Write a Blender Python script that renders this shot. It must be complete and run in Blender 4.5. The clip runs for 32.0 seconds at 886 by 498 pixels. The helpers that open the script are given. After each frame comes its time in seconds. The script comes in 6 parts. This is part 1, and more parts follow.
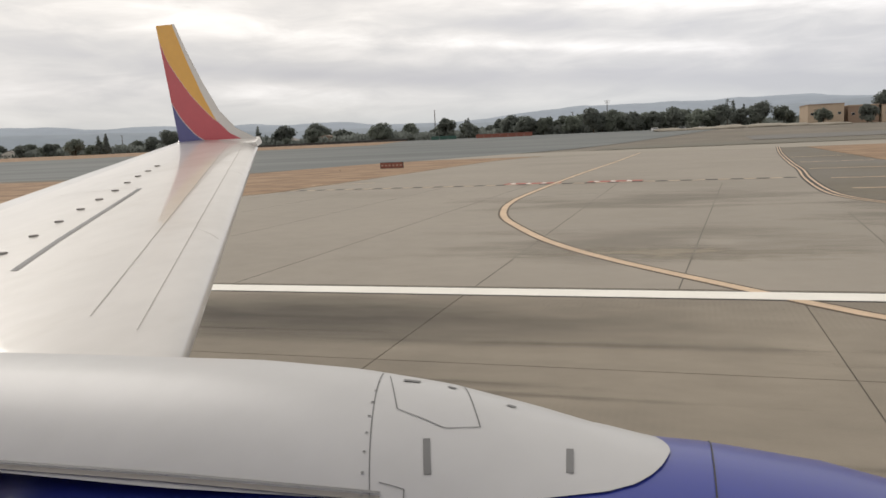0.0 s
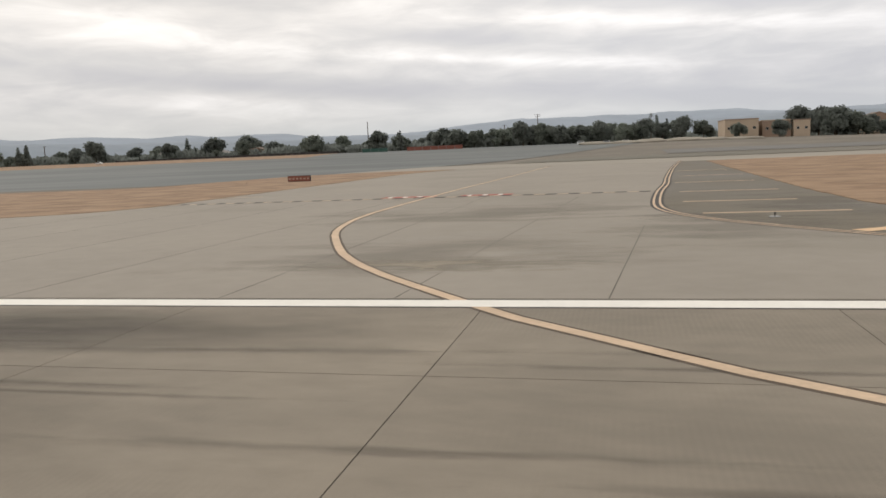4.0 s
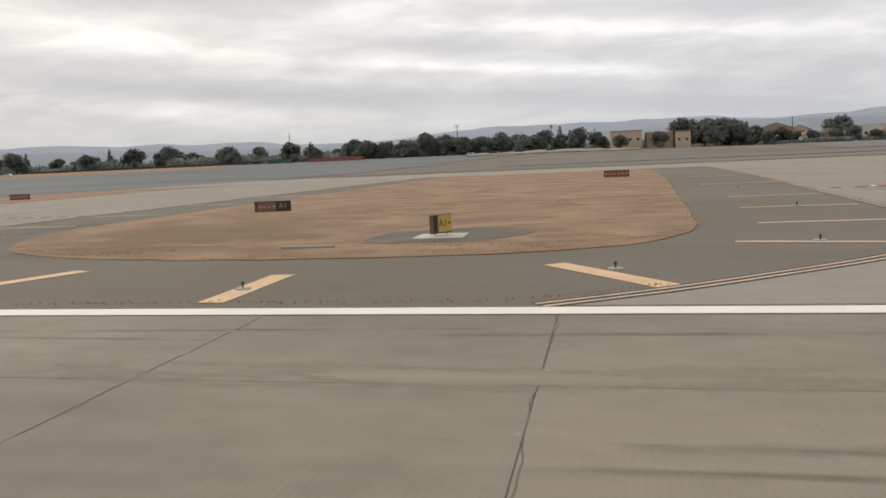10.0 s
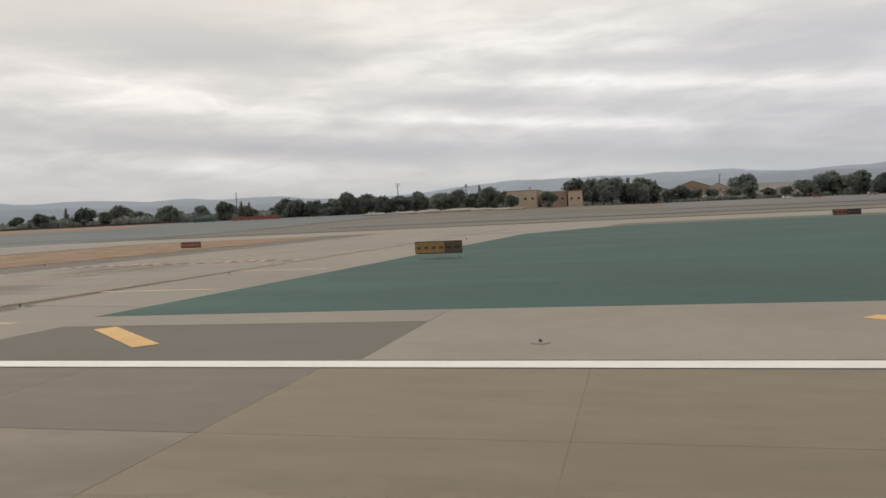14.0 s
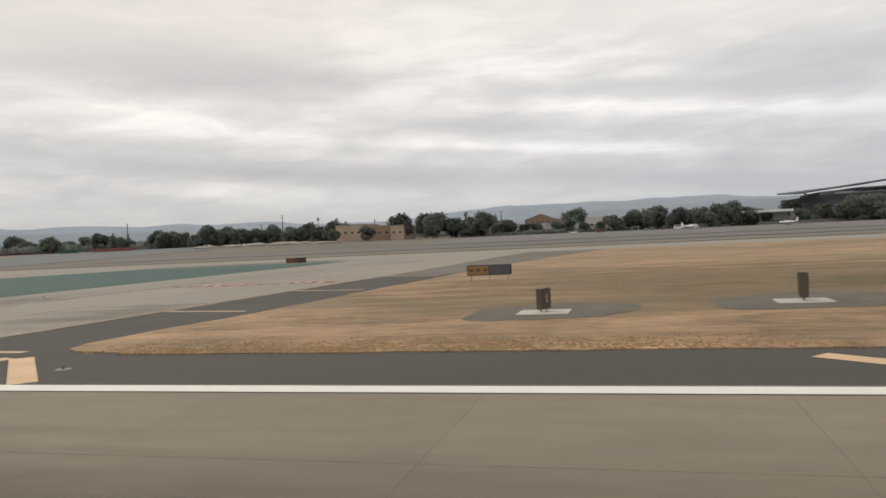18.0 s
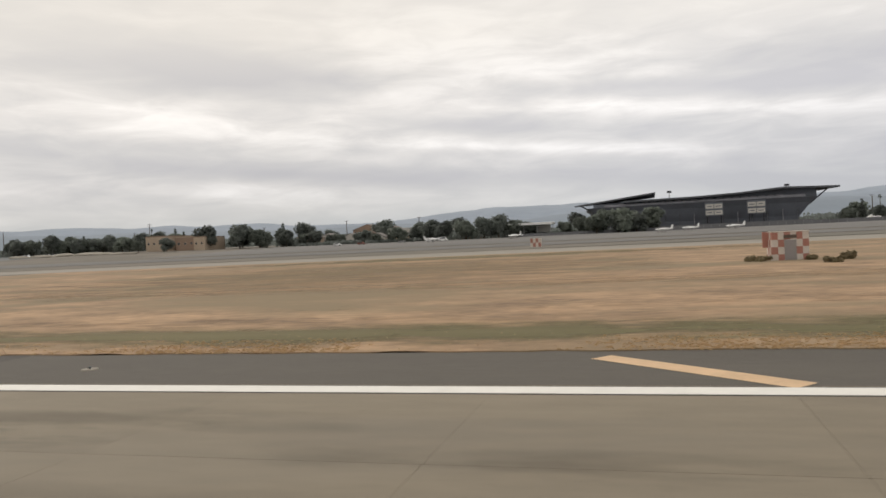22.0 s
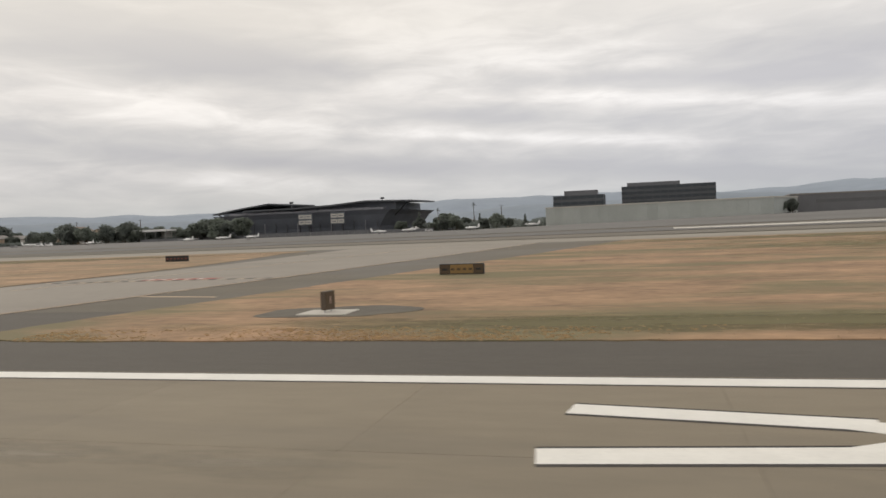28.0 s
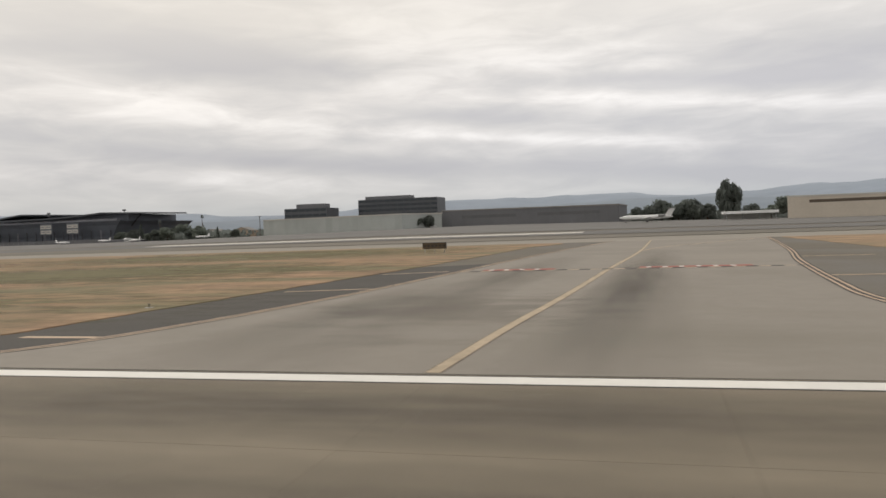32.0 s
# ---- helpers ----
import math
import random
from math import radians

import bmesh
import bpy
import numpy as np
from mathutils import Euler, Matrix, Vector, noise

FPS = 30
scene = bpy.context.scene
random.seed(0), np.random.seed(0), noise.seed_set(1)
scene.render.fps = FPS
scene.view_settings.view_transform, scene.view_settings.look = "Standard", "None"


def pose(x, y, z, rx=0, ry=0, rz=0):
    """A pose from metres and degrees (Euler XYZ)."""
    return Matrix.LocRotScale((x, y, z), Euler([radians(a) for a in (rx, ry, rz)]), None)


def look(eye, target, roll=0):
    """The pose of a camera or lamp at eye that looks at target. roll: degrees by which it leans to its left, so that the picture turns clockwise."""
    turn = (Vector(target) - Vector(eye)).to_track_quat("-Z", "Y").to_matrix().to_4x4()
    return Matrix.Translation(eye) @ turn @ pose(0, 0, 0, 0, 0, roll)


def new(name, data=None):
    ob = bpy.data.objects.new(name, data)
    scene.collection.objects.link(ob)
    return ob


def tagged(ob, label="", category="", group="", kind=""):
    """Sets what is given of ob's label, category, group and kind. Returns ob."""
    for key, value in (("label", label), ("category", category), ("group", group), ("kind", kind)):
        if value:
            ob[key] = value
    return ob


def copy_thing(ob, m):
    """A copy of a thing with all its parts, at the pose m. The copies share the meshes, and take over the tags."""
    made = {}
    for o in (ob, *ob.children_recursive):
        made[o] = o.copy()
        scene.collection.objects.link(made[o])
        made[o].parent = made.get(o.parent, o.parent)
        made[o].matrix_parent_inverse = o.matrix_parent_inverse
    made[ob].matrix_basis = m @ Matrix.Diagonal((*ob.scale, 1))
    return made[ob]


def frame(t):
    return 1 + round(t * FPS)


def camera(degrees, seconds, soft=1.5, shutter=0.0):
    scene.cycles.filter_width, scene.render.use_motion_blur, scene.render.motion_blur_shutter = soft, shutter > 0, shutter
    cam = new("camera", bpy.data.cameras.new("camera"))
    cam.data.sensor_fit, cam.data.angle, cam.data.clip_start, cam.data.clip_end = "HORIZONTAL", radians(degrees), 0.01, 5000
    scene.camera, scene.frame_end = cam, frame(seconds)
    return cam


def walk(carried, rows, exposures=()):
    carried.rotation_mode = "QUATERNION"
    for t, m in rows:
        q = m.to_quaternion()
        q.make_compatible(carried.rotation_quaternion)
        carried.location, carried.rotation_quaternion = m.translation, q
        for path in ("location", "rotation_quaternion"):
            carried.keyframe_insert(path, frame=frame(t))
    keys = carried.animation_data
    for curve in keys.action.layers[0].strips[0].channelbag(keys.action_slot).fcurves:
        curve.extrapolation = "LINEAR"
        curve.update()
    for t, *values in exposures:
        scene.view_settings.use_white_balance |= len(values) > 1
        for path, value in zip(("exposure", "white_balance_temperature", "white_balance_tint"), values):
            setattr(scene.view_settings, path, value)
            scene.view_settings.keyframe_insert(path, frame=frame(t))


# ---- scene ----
# One model unit stands for 1 / U metres: the whole place and the path are drawn at this scale.
U = 0.59
ROWS = [
    (0.0, 37.42, 17.44, -7.81, 2.57), (0.5, 37.82, 17.20, -7.88, 2.49), (1.0, 38.28, 16.13, -7.71, 2.20), (1.5, 38.83, 14.86, -7.40, 1.95), (2.0, 39.49, 14.35, -7.25, 2.07),
    (2.5, 40.29, 13.85, -7.09, 2.18), (3.0, 41.26, 13.30, -7.07, 2.43), (3.5, 42.49, 13.05, -7.09, 2.43), (4.0, 43.82, 13.03, -7.11, 2.44), (4.5, 45.54, 13.16, -7.12, 2.48),
    (5.0, 47.63, 13.32, -7.14, 2.53), (5.5, 50.05, 13.44, -7.16, 2.62), (6.0, 53.10, 13.40, -7.20, 2.76), (6.5, 56.61, 13.17, -7.16, 2.71), (7.0, 60.72, 12.91, -7.12, 2.36),
    (7.5, 65.49, 12.69, -7.01, 2.31), (8.0, 70.96, 12.64, -6.97, 2.32), (8.5, 77.15, 12.40, -6.91, 2.45), (9.0, 84.06, 12.21, -6.90, 2.39), (9.5, 91.67, 12.00, -6.83, 2.43),
    (10.0, 99.88, 11.75, -6.62, 2.60), (10.5, 108.60, 11.26, -6.21, 2.87), (11.0, 117.78, 10.10, -5.69, 3.05), (11.5, 127.45, 9.09, -5.36, 2.91), (12.0, 137.67, 10.10, -4.82, 3.05),
    (12.5, 148.48, 12.32, -4.05, 3.42), (13.0, 159.88, 13.28, -3.26, 2.92), (13.5, 171.89, 13.72, -2.69, 2.08), (14.0, 184.55, 14.04, -2.60, 2.77), (14.5, 197.89, 14.14, -1.77, 3.41),
    (15.0, 211.95, 14.19, -1.34, 3.76), (15.5, 226.67, 14.21, -1.16, 3.83), (16.0, 241.75, 14.23, -1.11, 3.64), (16.5, 257.35, 14.26, -1.05, 3.22), (17.0, 274.13, 14.32, -0.82, 2.57),
    (17.5, 290.91, 14.47, -0.74, 2.81), (18.0, 308.19, 14.52, -0.75, 2.72), (18.5, 326.02, 14.70, -0.78, 2.83), (19.0, 344.40, 14.89, -0.81, 2.79), (19.5, 363.36, 15.09, -0.73, 2.81),
    (20.0, 382.92, 15.08, -0.53, 2.71), (20.5, 403.10, 15.04, -0.62, 2.83), (21.0, 423.89, 15.05, -0.67, 2.64), (21.5, 445.30, 15.26, -0.71, 2.79), (22.0, 467.30, 15.17, -0.69, 2.76),
    (22.5, 489.83, 14.99, -0.80, 2.68), (23.0, 512.86, 14.87, -0.86, 2.49), (23.5, 536.31, 15.10, -0.86, 2.77), (24.0, 560.17, 15.02, -0.94, 2.34), (24.5, 584.40, 14.75, -0.87, 2.32),
    (25.0, 608.96, 14.73, -0.72, 2.25), (25.5, 633.82, 14.67, -0.75, 2.12), (26.0, 659.00, 14.63, -0.77, 1.94), (26.5, 684.53, 14.61, -0.81, 1.79), (27.0, 710.51, 14.61, -0.91, 1.76),
    (27.5, 737.02, 14.60, -1.12, 1.90), (28.0, 764.13, 14.59, -1.47, 2.30), (28.5, 791.92, 14.47, -1.69, 2.16), (29.0, 820.43, 14.36, -1.63, 2.22), (29.5, 849.67, 14.27, -1.65, 1.94),
    (30.0, 879.62, 14.14, -1.59, 2.12), (30.5, 910.29, 14.10, -1.63, 2.11), (31.0, 941.67, 14.27, -1.63, 2.13), (31.5, 973.74, 14.47, -1.66, 1.36), (32.0, 1006.50, 14.62, -1.44, 2.00),
]
EYE_Z = 4.20
SHUTTER = 0.05
cam = camera(59.87, 32.0, soft=1.6, shutter=SHUTTER)
# the camera opens up a little while the bright paint is near, and settles later
walk(cam, [(t, pose(x * U, 0, EYE_Z * U, 90 + pitch, roll, yaw)) for t, x, yaw, pitch, roll in ROWS],
     [(0.0, 0.22, 6520, 10.6), (9.0, 0.18, 6520, 10.6), (12.0, 0.12, 6520, 10.6), (13.5, 0.01, 6520, 10.6), (17.0, 0.04, 6520, 10.6), (21.0, 0.10, 6520, 10.6), (25.0, 0.08, 6520, 10.6), (28.0, 0.02, 6520, 10.6), (32.0, 0.03, 6520, 10.6)])

# ---- world, sun ----
SUN_EL, SUN_ROT = radians(38), radians(-60)
world = bpy.data.worlds.new("overcast_sky")
scene.world = world
world.use_nodes = True


class Nodes:
    """Short hand for building a node tree."""

    def __init__(self, tree):
        self.t = tree
        tree.nodes.clear()

    def add(self, kind, **values):
        n = self.t.nodes.new(kind)
        for k, v in values.items():
            setattr(n, k, v)
        return n

    def link(self, a, b):
        self.t.links.new(a, b)

    def put(self, value, socket):
        if isinstance(value, bpy.types.NodeSocket):
            self.link(value, socket)
        else:
            socket.default_value = value

    def math(self, op, a, b=0.0, clamp=False):
        n = self.add("ShaderNodeMath", operation=op, use_clamp=clamp)
        self.put(a, n.inputs[0])
        self.put(b, n.inputs[1])
        return n.outputs[0]

    def noise(self, vec, scale, detail=4.0, rough=0.55, dist=0.0):
        n = self.add("ShaderNodeTexNoise")
        self.put(vec, n.inputs["Vector"])
        n.inputs["Scale"].default_value = scale
        n.inputs["Detail"].default_value = detail
        n.inputs["Roughness"].default_value = rough
        n.inputs["Distortion"].default_value = dist
        return n.outputs["Fac"]

    def ramp(self, fac, stops):
        n = self.add("ShaderNodeValToRGB")
        e = n.color_ramp.elements
        while len(e) < len(stops):
            e.new(0.5)
        for el, (p, c) in zip(e, stops):
            el.position = p
            el.color = (*c, 1) if len(c) == 3 else c
        self.put(fac, n.inputs[0])
        return n.outputs[0]

    def mix(self, fac, a, b, mode="MIX"):
        n = self.add("ShaderNodeMix", data_type="RGBA", blend_type=mode)
        self.put(fac, n.inputs[0])
        for v, s in ((a, n.inputs[6]), (b, n.inputs[7])):
            if isinstance(v, tuple):
                v = (*v, 1)
            self.put(v, s)
        return n.outputs[2]

    def scaled(self, vec, sx, sy, sz, loc=(0, 0, 0)):
        n = self.add("ShaderNodeMapping")
        self.put(vec, n.inputs["Vector"])
        n.inputs["Scale"].default_value = (sx, sy, sz)
        n.inputs["Location"].default_value = loc
        return n.outputs[0]


def build_sky():
    n = Nodes(world.node_tree)
    out = n.add("ShaderNodeOutputWorld")
    bg = n.add("ShaderNodeBackground")
    sky = n.add("ShaderNodeTexSky", sky_type="NISHITA", sun_disc=False, sun_elevation=SUN_EL, sun_rotation=SUN_ROT)
    way = n.add("ShaderNodeTexCoord").outputs["Generated"]
    sep = n.add("ShaderNodeSeparateXYZ")
    n.link(way, sep.inputs[0])
    x, y, z = sep.outputs
    # long level banks of cloud: bearing and height over the horizon
    bearing = n.math("ARCTAN2", x, y)
    comb = n.add("ShaderNodeCombineXYZ")
    n.link(bearing, comb.inputs[0])
    n.link(z, comb.inputs[1])
    deck = comb.outputs[0]
    big = n.noise(n.scaled(deck, 1.5, 9.0, 1, (0.6, 2.2, 0)), 1.0, 3.0, 0.5, 0.3)
    fine = n.noise(n.scaled(deck, 9.0, 40.0, 1, (3.1, 0.4, 0)), 1.0, 5.0, 0.55, 0.4)
    f = n.math("ADD", n.math("ADD", n.math("MULTIPLY", big, 0.42), n.math("MULTIPLY", fine, 0.36)), 0.11)
    # banks and thin places of the deck: they lie a little aslant
    level = n.math("ADD", z, n.math("MULTIPLY", bearing, 0.08))
    for where, wide, height, thick, gain in ((-0.40, 0.30, 0.056, 0.013, -0.15), (-0.30, 0.20, 0.101, 0.008, 0.14), (-0.60, 0.16, 0.113, 0.020, 0.10), (-0.52, 0.16, 0.028, 0.012, 0.10), (-0.22, 0.11, 0.126, 0.009, -0.10),
                                             (-0.56, 0.16, 0.176, 0.030, -0.20), (-0.20, 0.22, 0.215, 0.045, 0.16), (0.02, 0.20, 0.153, 0.008, 0.15), (0.05, 0.22, 0.177, 0.011, -0.12), (-0.05, 0.13, 0.102, 0.008, 0.09),
                                             (0.06, 0.26, 0.064, 0.014, -0.13), (0.24, 0.13, 0.205, 0.030, -0.08)):
        p = n.math("POWER", n.math("DIVIDE", n.math("SUBTRACT", bearing, where), wide), 2.0)
        q = n.math("POWER", n.math("DIVIDE", n.math("SUBTRACT", level, height), thick), 2.0)
        g = n.math("POWER", 2.718, n.math("MULTIPLY", n.math("ADD", p, q), -1.0))
        f = n.math("ADD", f, n.math("MULTIPLY", n.math("MULTIPLY", g, gain), n.math("ADD", n.math("MULTIPLY", fine, 1.4), 0.3)))
    cloud = n.ramp(f, [(0.36, (0.56, 0.56, 0.58)), (0.46, (0.66, 0.655, 0.65)), (0.54, (0.78, 0.765, 0.745)), (0.66, (1.0, 0.98, 0.95))])
    # the deck thickens and turns blue-grey low over the hills, and is warm and even overhead
    low = n.ramp(z, [(0.0, (0.68, 0.73, 0.785)), (0.025, (0.71, 0.755, 0.80)), (0.045, (0.84, 0.86, 0.89)), (0.08, (0.90, 0.905, 0.935)), (0.12, (0.97, 0.97, 0.985)), (0.165, (1.06, 1.05, 1.05)), (0.205, (1.01, 1.0, 0.995)),
                     (0.26, (1.07, 1.05, 1.02)), (0.42, (1.02, 1.0, 0.97))])
    col = n.mix(1.0, cloud, low, "MULTIPLY")
    even = n.ramp(z, [(0.0, (0.6, 0.6, 0.6)), (0.05, (0.25, 0.25, 0.25)), (0.09, (0.05, 0.05, 0.05)), (0.19, (0.15, 0.15, 0.15)), (0.25, (0.55, 0.55, 0.55)), (0.35, (0.8, 0.8, 0.8)), (0.6, (1, 1, 1))])
    col = n.mix(even, col, n.mix(1.0, (0.79, 0.77, 0.74), low, "MULTIPLY"))
    glow = n.math("ADD", n.math("MULTIPLY", x, -0.4), 0.5)
    col = n.mix(1.0, col, n.ramp(glow, [(0.32, (0.91, 0.915, 0.93)), (0.5, (0.985, 0.985, 0.985)), (0.68, (0.945, 0.93, 0.905))]), "MULTIPLY")
    clear = n.mix(1.0, sky.outputs[0], (0.10, 0.10, 0.10), "MULTIPLY")
    col = n.mix(0.97, clear, col)
    n.link(col, bg.inputs[0])
    bg.inputs[1].default_value = 1.0
    n.link(bg.outputs[0], out.inputs[0])


build_sky()
sun = new("sun", bpy.data.lights.new("sun", "SUN"))
sun.data.energy, sun.data.angle, sun.data.color = 0.8, radians(30), (1.0, 0.95, 0.88)
sun.matrix_world = look((0, 0, 0), (math.sin(SUN_ROT) * -math.cos(SUN_EL), -math.cos(SUN_ROT) * math.cos(SUN_EL), -math.sin(SUN_EL)))


# ---- materials ----
def material(name, base, rough=0.8, metal=0.0, vary=0.12, scales=(0.35, 6.0), stretch=(1, 1, 1), bump=0.0, bump_scale=30.0,
             tints=None, tint_scale=0.05, tint_stretch=(1, 1, 1), tint_range=(0.4, 0.62), per_object=0.0, local=False, coat=0.0, grooves=0.0, thin=0.0):
    """Base colour with two scales of variation, optional patches of a second colour, and fine relief. Scales are per metre."""
    m = bpy.data.materials.new(name)
    m.use_nodes = True
    n = Nodes(m.node_tree)
    out = n.add("ShaderNodeOutputMaterial")
    bsdf = n.add("ShaderNodeBsdfPrincipled")
    n.link(bsdf.outputs[0], out.inputs[0])
    if local:
        vec = n.add("ShaderNodeTexCoord").outputs["Object"]
    else:
        vec = n.add("ShaderNodeNewGeometry").outputs["Position"]
    vec = n.scaled(vec, 1 / U, 1 / U, 1 / U)
    coarse = n.noise(n.scaled(vec, *stretch), scales[0], 4.0, 0.6)
    fine = n.noise(n.scaled(vec, *stretch), scales[1], 3.0, 0.6)
    f = n.math("ADD", n.math("MULTIPLY", coarse, 0.6), n.math("MULTIPLY", fine, 0.4))
    dark = tuple(max(0.0, c * (1 - vary * 2.2)) for c in base)
    light = tuple(min(1.0, c * (1 + vary * 2.2)) for c in base)
    col = n.ramp(f, [(0.25, dark), (0.5, base), (0.75, light)])
    if tints:
        p = n.noise(n.scaled(vec, *tint_stretch), tint_scale, 5.0, 0.6, 0.5)
        lo, hi = tint_range
        col = n.mix(n.ramp(p, [(lo, (0, 0, 0)), (hi, (1, 1, 1))]), col, tints)
    if per_object:
        r = n.add("ShaderNodeObjectInfo").outputs["Random"]
        k = n.math("ADD", n.math("MULTIPLY", r, 2 * per_object), 1 - per_object)
        g = n.add("ShaderNodeCombineColor")
        for i in range(3):
            n.link(k, g.inputs[i])
        col = n.mix(1.0, col, g.outputs[0], "MULTIPLY")
    if grooves:
        w = n.add("ShaderNodeTexWave", wave_type="BANDS", bands_direction="X")
        n.link(vec, w.inputs["Vector"])
        w.inputs["Scale"].default_value = 2.3
        w.inputs["Distortion"].default_value = 0.0
        worn = n.ramp(n.noise(n.scaled(vec, 0.25, 1, 1), 0.25, 3.0), [(0.42, (0, 0, 0)), (0.58, (1, 1, 1))])
        k = n.math("SUBTRACT", 1.0, n.math("MULTIPLY", n.math("MULTIPLY", w.outputs["Fac"], worn), grooves))
        g = n.add("ShaderNodeCombineColor")
        for i in range(3):
            n.link(k, g.inputs[i])
        col = n.mix(1.0, col, g.outputs[0], "MULTIPLY")
    n.link(col, bsdf.inputs["Base Color"])
    if thin:
        leaf = n.add("ShaderNodeBsdfTranslucent")
        n.link(col, leaf.inputs["Color"])
        both = n.add("ShaderNodeMixShader")
        both.inputs[0].default_value = thin
        n.link(bsdf.outputs[0], both.inputs[1])
        n.link(leaf.outputs[0], both.inputs[2])
        n.link(both.outputs[0], out.inputs[0])
    bsdf.inputs["Roughness"].default_value = rough
    bsdf.inputs["Metallic"].default_value = metal
    bsdf.inputs["Coat Weight"].default_value = coat
    if bump:
        b = n.add("ShaderNodeBump")
        b.inputs["Strength"].default_value = bump
        b.inputs["Distance"].default_value = 0.02
        n.link(n.noise(vec, bump_scale, 3.0), b.inputs["Height"])
        n.link(b.outputs[0], bsdf.inputs["Normal"])
    return m


def clump_material():
    """Grass whose clumps differ from straw to olive."""
    m = bpy.data.materials.new("grass_clump")
    m.use_nodes = True
    n = Nodes(m.node_tree)
    out = n.add("ShaderNodeOutputMaterial")
    bsdf = n.add("ShaderNodeBsdfPrincipled")
    geo = n.add("ShaderNodeNewGeometry")
    big = n.noise(n.scaled(geo.outputs["Position"], 0.05 / U, 0.12 / U, 1), 1.0, 3.0, 0.55)
    f = n.math("ADD", n.math("MULTIPLY", geo.outputs["Random Per Island"], 0.25), n.math("MULTIPLY", big, 0.75))
    n.link(n.ramp(f, [(0.20, (0.31, 0.245, 0.130)), (0.42, (0.43, 0.300, 0.172)), (0.62, (0.52, 0.352, 0.205)), (0.85, (0.60, 0.45, 0.28))]), bsdf.inputs["Base Color"])
    bsdf.inputs["Roughness"].default_value = 0.95
    leaf = n.add("ShaderNodeBsdfTranslucent")
    leaf.inputs["Color"].default_value = (0.50, 0.36, 0.20, 1)
    both = n.add("ShaderNodeMixShader")
    both.inputs[0].default_value = 0.45
    n.link(bsdf.outputs[0], both.inputs[1])
    n.link(leaf.outputs[0], both.inputs[2])
    n.link(both.outputs[0], out.inputs[0])
    return m


RUNWAY = material("runway_concrete", (0.225, 0.190, 0.137), 0.85, vary=0.10, scales=(0.09, 1.2), stretch=(0.35, 1, 1), bump=0.25,
                  tints=(0.165, 0.145, 0.116), tint_scale=0.12, tint_stretch=(0.22, 1, 1), tint_range=(0.54, 0.80), per_object=0.04)
GROOVED = material("grooved_runway_concrete", (0.246, 0.213, 0.168), 0.85, vary=0.12, scales=(0.14, 1.2), stretch=(0.6, 1, 1), bump=0.25,
                   tints=(0.162, 0.142, 0.112), tint_scale=0.14, tint_stretch=(0.35, 1, 1), tint_range=(0.50, 0.78), per_object=0.05, grooves=0.05)
OLD_RUNWAY = material("old_runway_concrete", (0.178, 0.156, 0.126), 0.85, vary=0.10, scales=(0.09, 1.2), stretch=(0.35, 1, 1), bump=0.25,
                      tints=(0.145, 0.131, 0.112), tint_scale=0.12, tint_stretch=(0.22, 1, 1), tint_range=(0.50, 0.76), per_object=0.04)
CONCRETE = material("taxiway_concrete", (0.288, 0.259, 0.219), 0.88, vary=0.06, scales=(0.06, 0.9), bump=0.2,
                    tints=(0.228, 0.206, 0.168), tint_scale=0.045, tint_range=(0.5, 0.78), per_object=0.04)
PALE = material("parallel_concrete", (0.290, 0.264, 0.220), 0.9, vary=0.09, scales=(0.03, 0.5), stretch=(0.3, 1, 1), bump=0.1)
WHITE_CONCRETE = material("bright_concrete", (0.56, 0.53, 0.47), 0.9, vary=0.08, scales=(0.03, 0.5), stretch=(0.3, 1, 1))
ASPHALT = material("shoulder_asphalt", (0.148, 0.129, 0.098), 0.92, vary=0.10, scales=(0.15, 3.0), stretch=(0.3, 1, 1), bump=0.3,
                   tints=(0.165, 0.152, 0.132), tint_scale=0.03, tint_range=(0.45, 0.65))
MID_ASPHALT = material("dark_shoulder_asphalt", (0.104, 0.093, 0.077), 0.92, vary=0.10, scales=(0.15, 3.0), stretch=(0.3, 1, 1), bump=0.3)
NEW_ASPHALT = material("fresh_asphalt", (0.072, 0.065, 0.056), 0.92, vary=0.10, scales=(0.15, 3.0), stretch=(0.3, 1, 1), bump=0.3)
APRON = material("far_apron_asphalt", (0.108, 0.120, 0.121), 0.85, vary=0.08, scales=(0.02, 0.2), stretch=(0.25, 1, 1), bump=0.1,
                 tints=(0.150, 0.160, 0.156), tint_scale=0.03, tint_stretch=(0.2, 1, 1))
STRIP = material("mown_strip", (0.195, 0.168, 0.135), 0.95, vary=0.14, scales=(0.02, 0.25), stretch=(0.3, 1, 1), tints=(0.150, 0.140, 0.112), tint_scale=0.03, tint_stretch=(0.2, 1, 1))
FAR_ASPHALT = material("far_taxiway_asphalt", (0.152, 0.146, 0.136), 0.9, vary=0.10, scales=(0.02, 0.3), stretch=(0.25, 1, 1))
RAMP = material("ramp_concrete", (0.165, 0.158, 0.147), 0.9, vary=0.10, scales=(0.02, 0.2), stretch=(0.25, 1, 1))
DRY = material("dry_grass", (0.225, 0.143, 0.084), 0.95, vary=0.22, scales=(0.32, 2.2), stretch=(0.8, 1, 1), bump=0.7, bump_scale=6,
               tints=(0.335, 0.226, 0.140), tint_scale=0.20, tint_stretch=(0.8, 1, 1), tint_range=(0.42, 0.66))
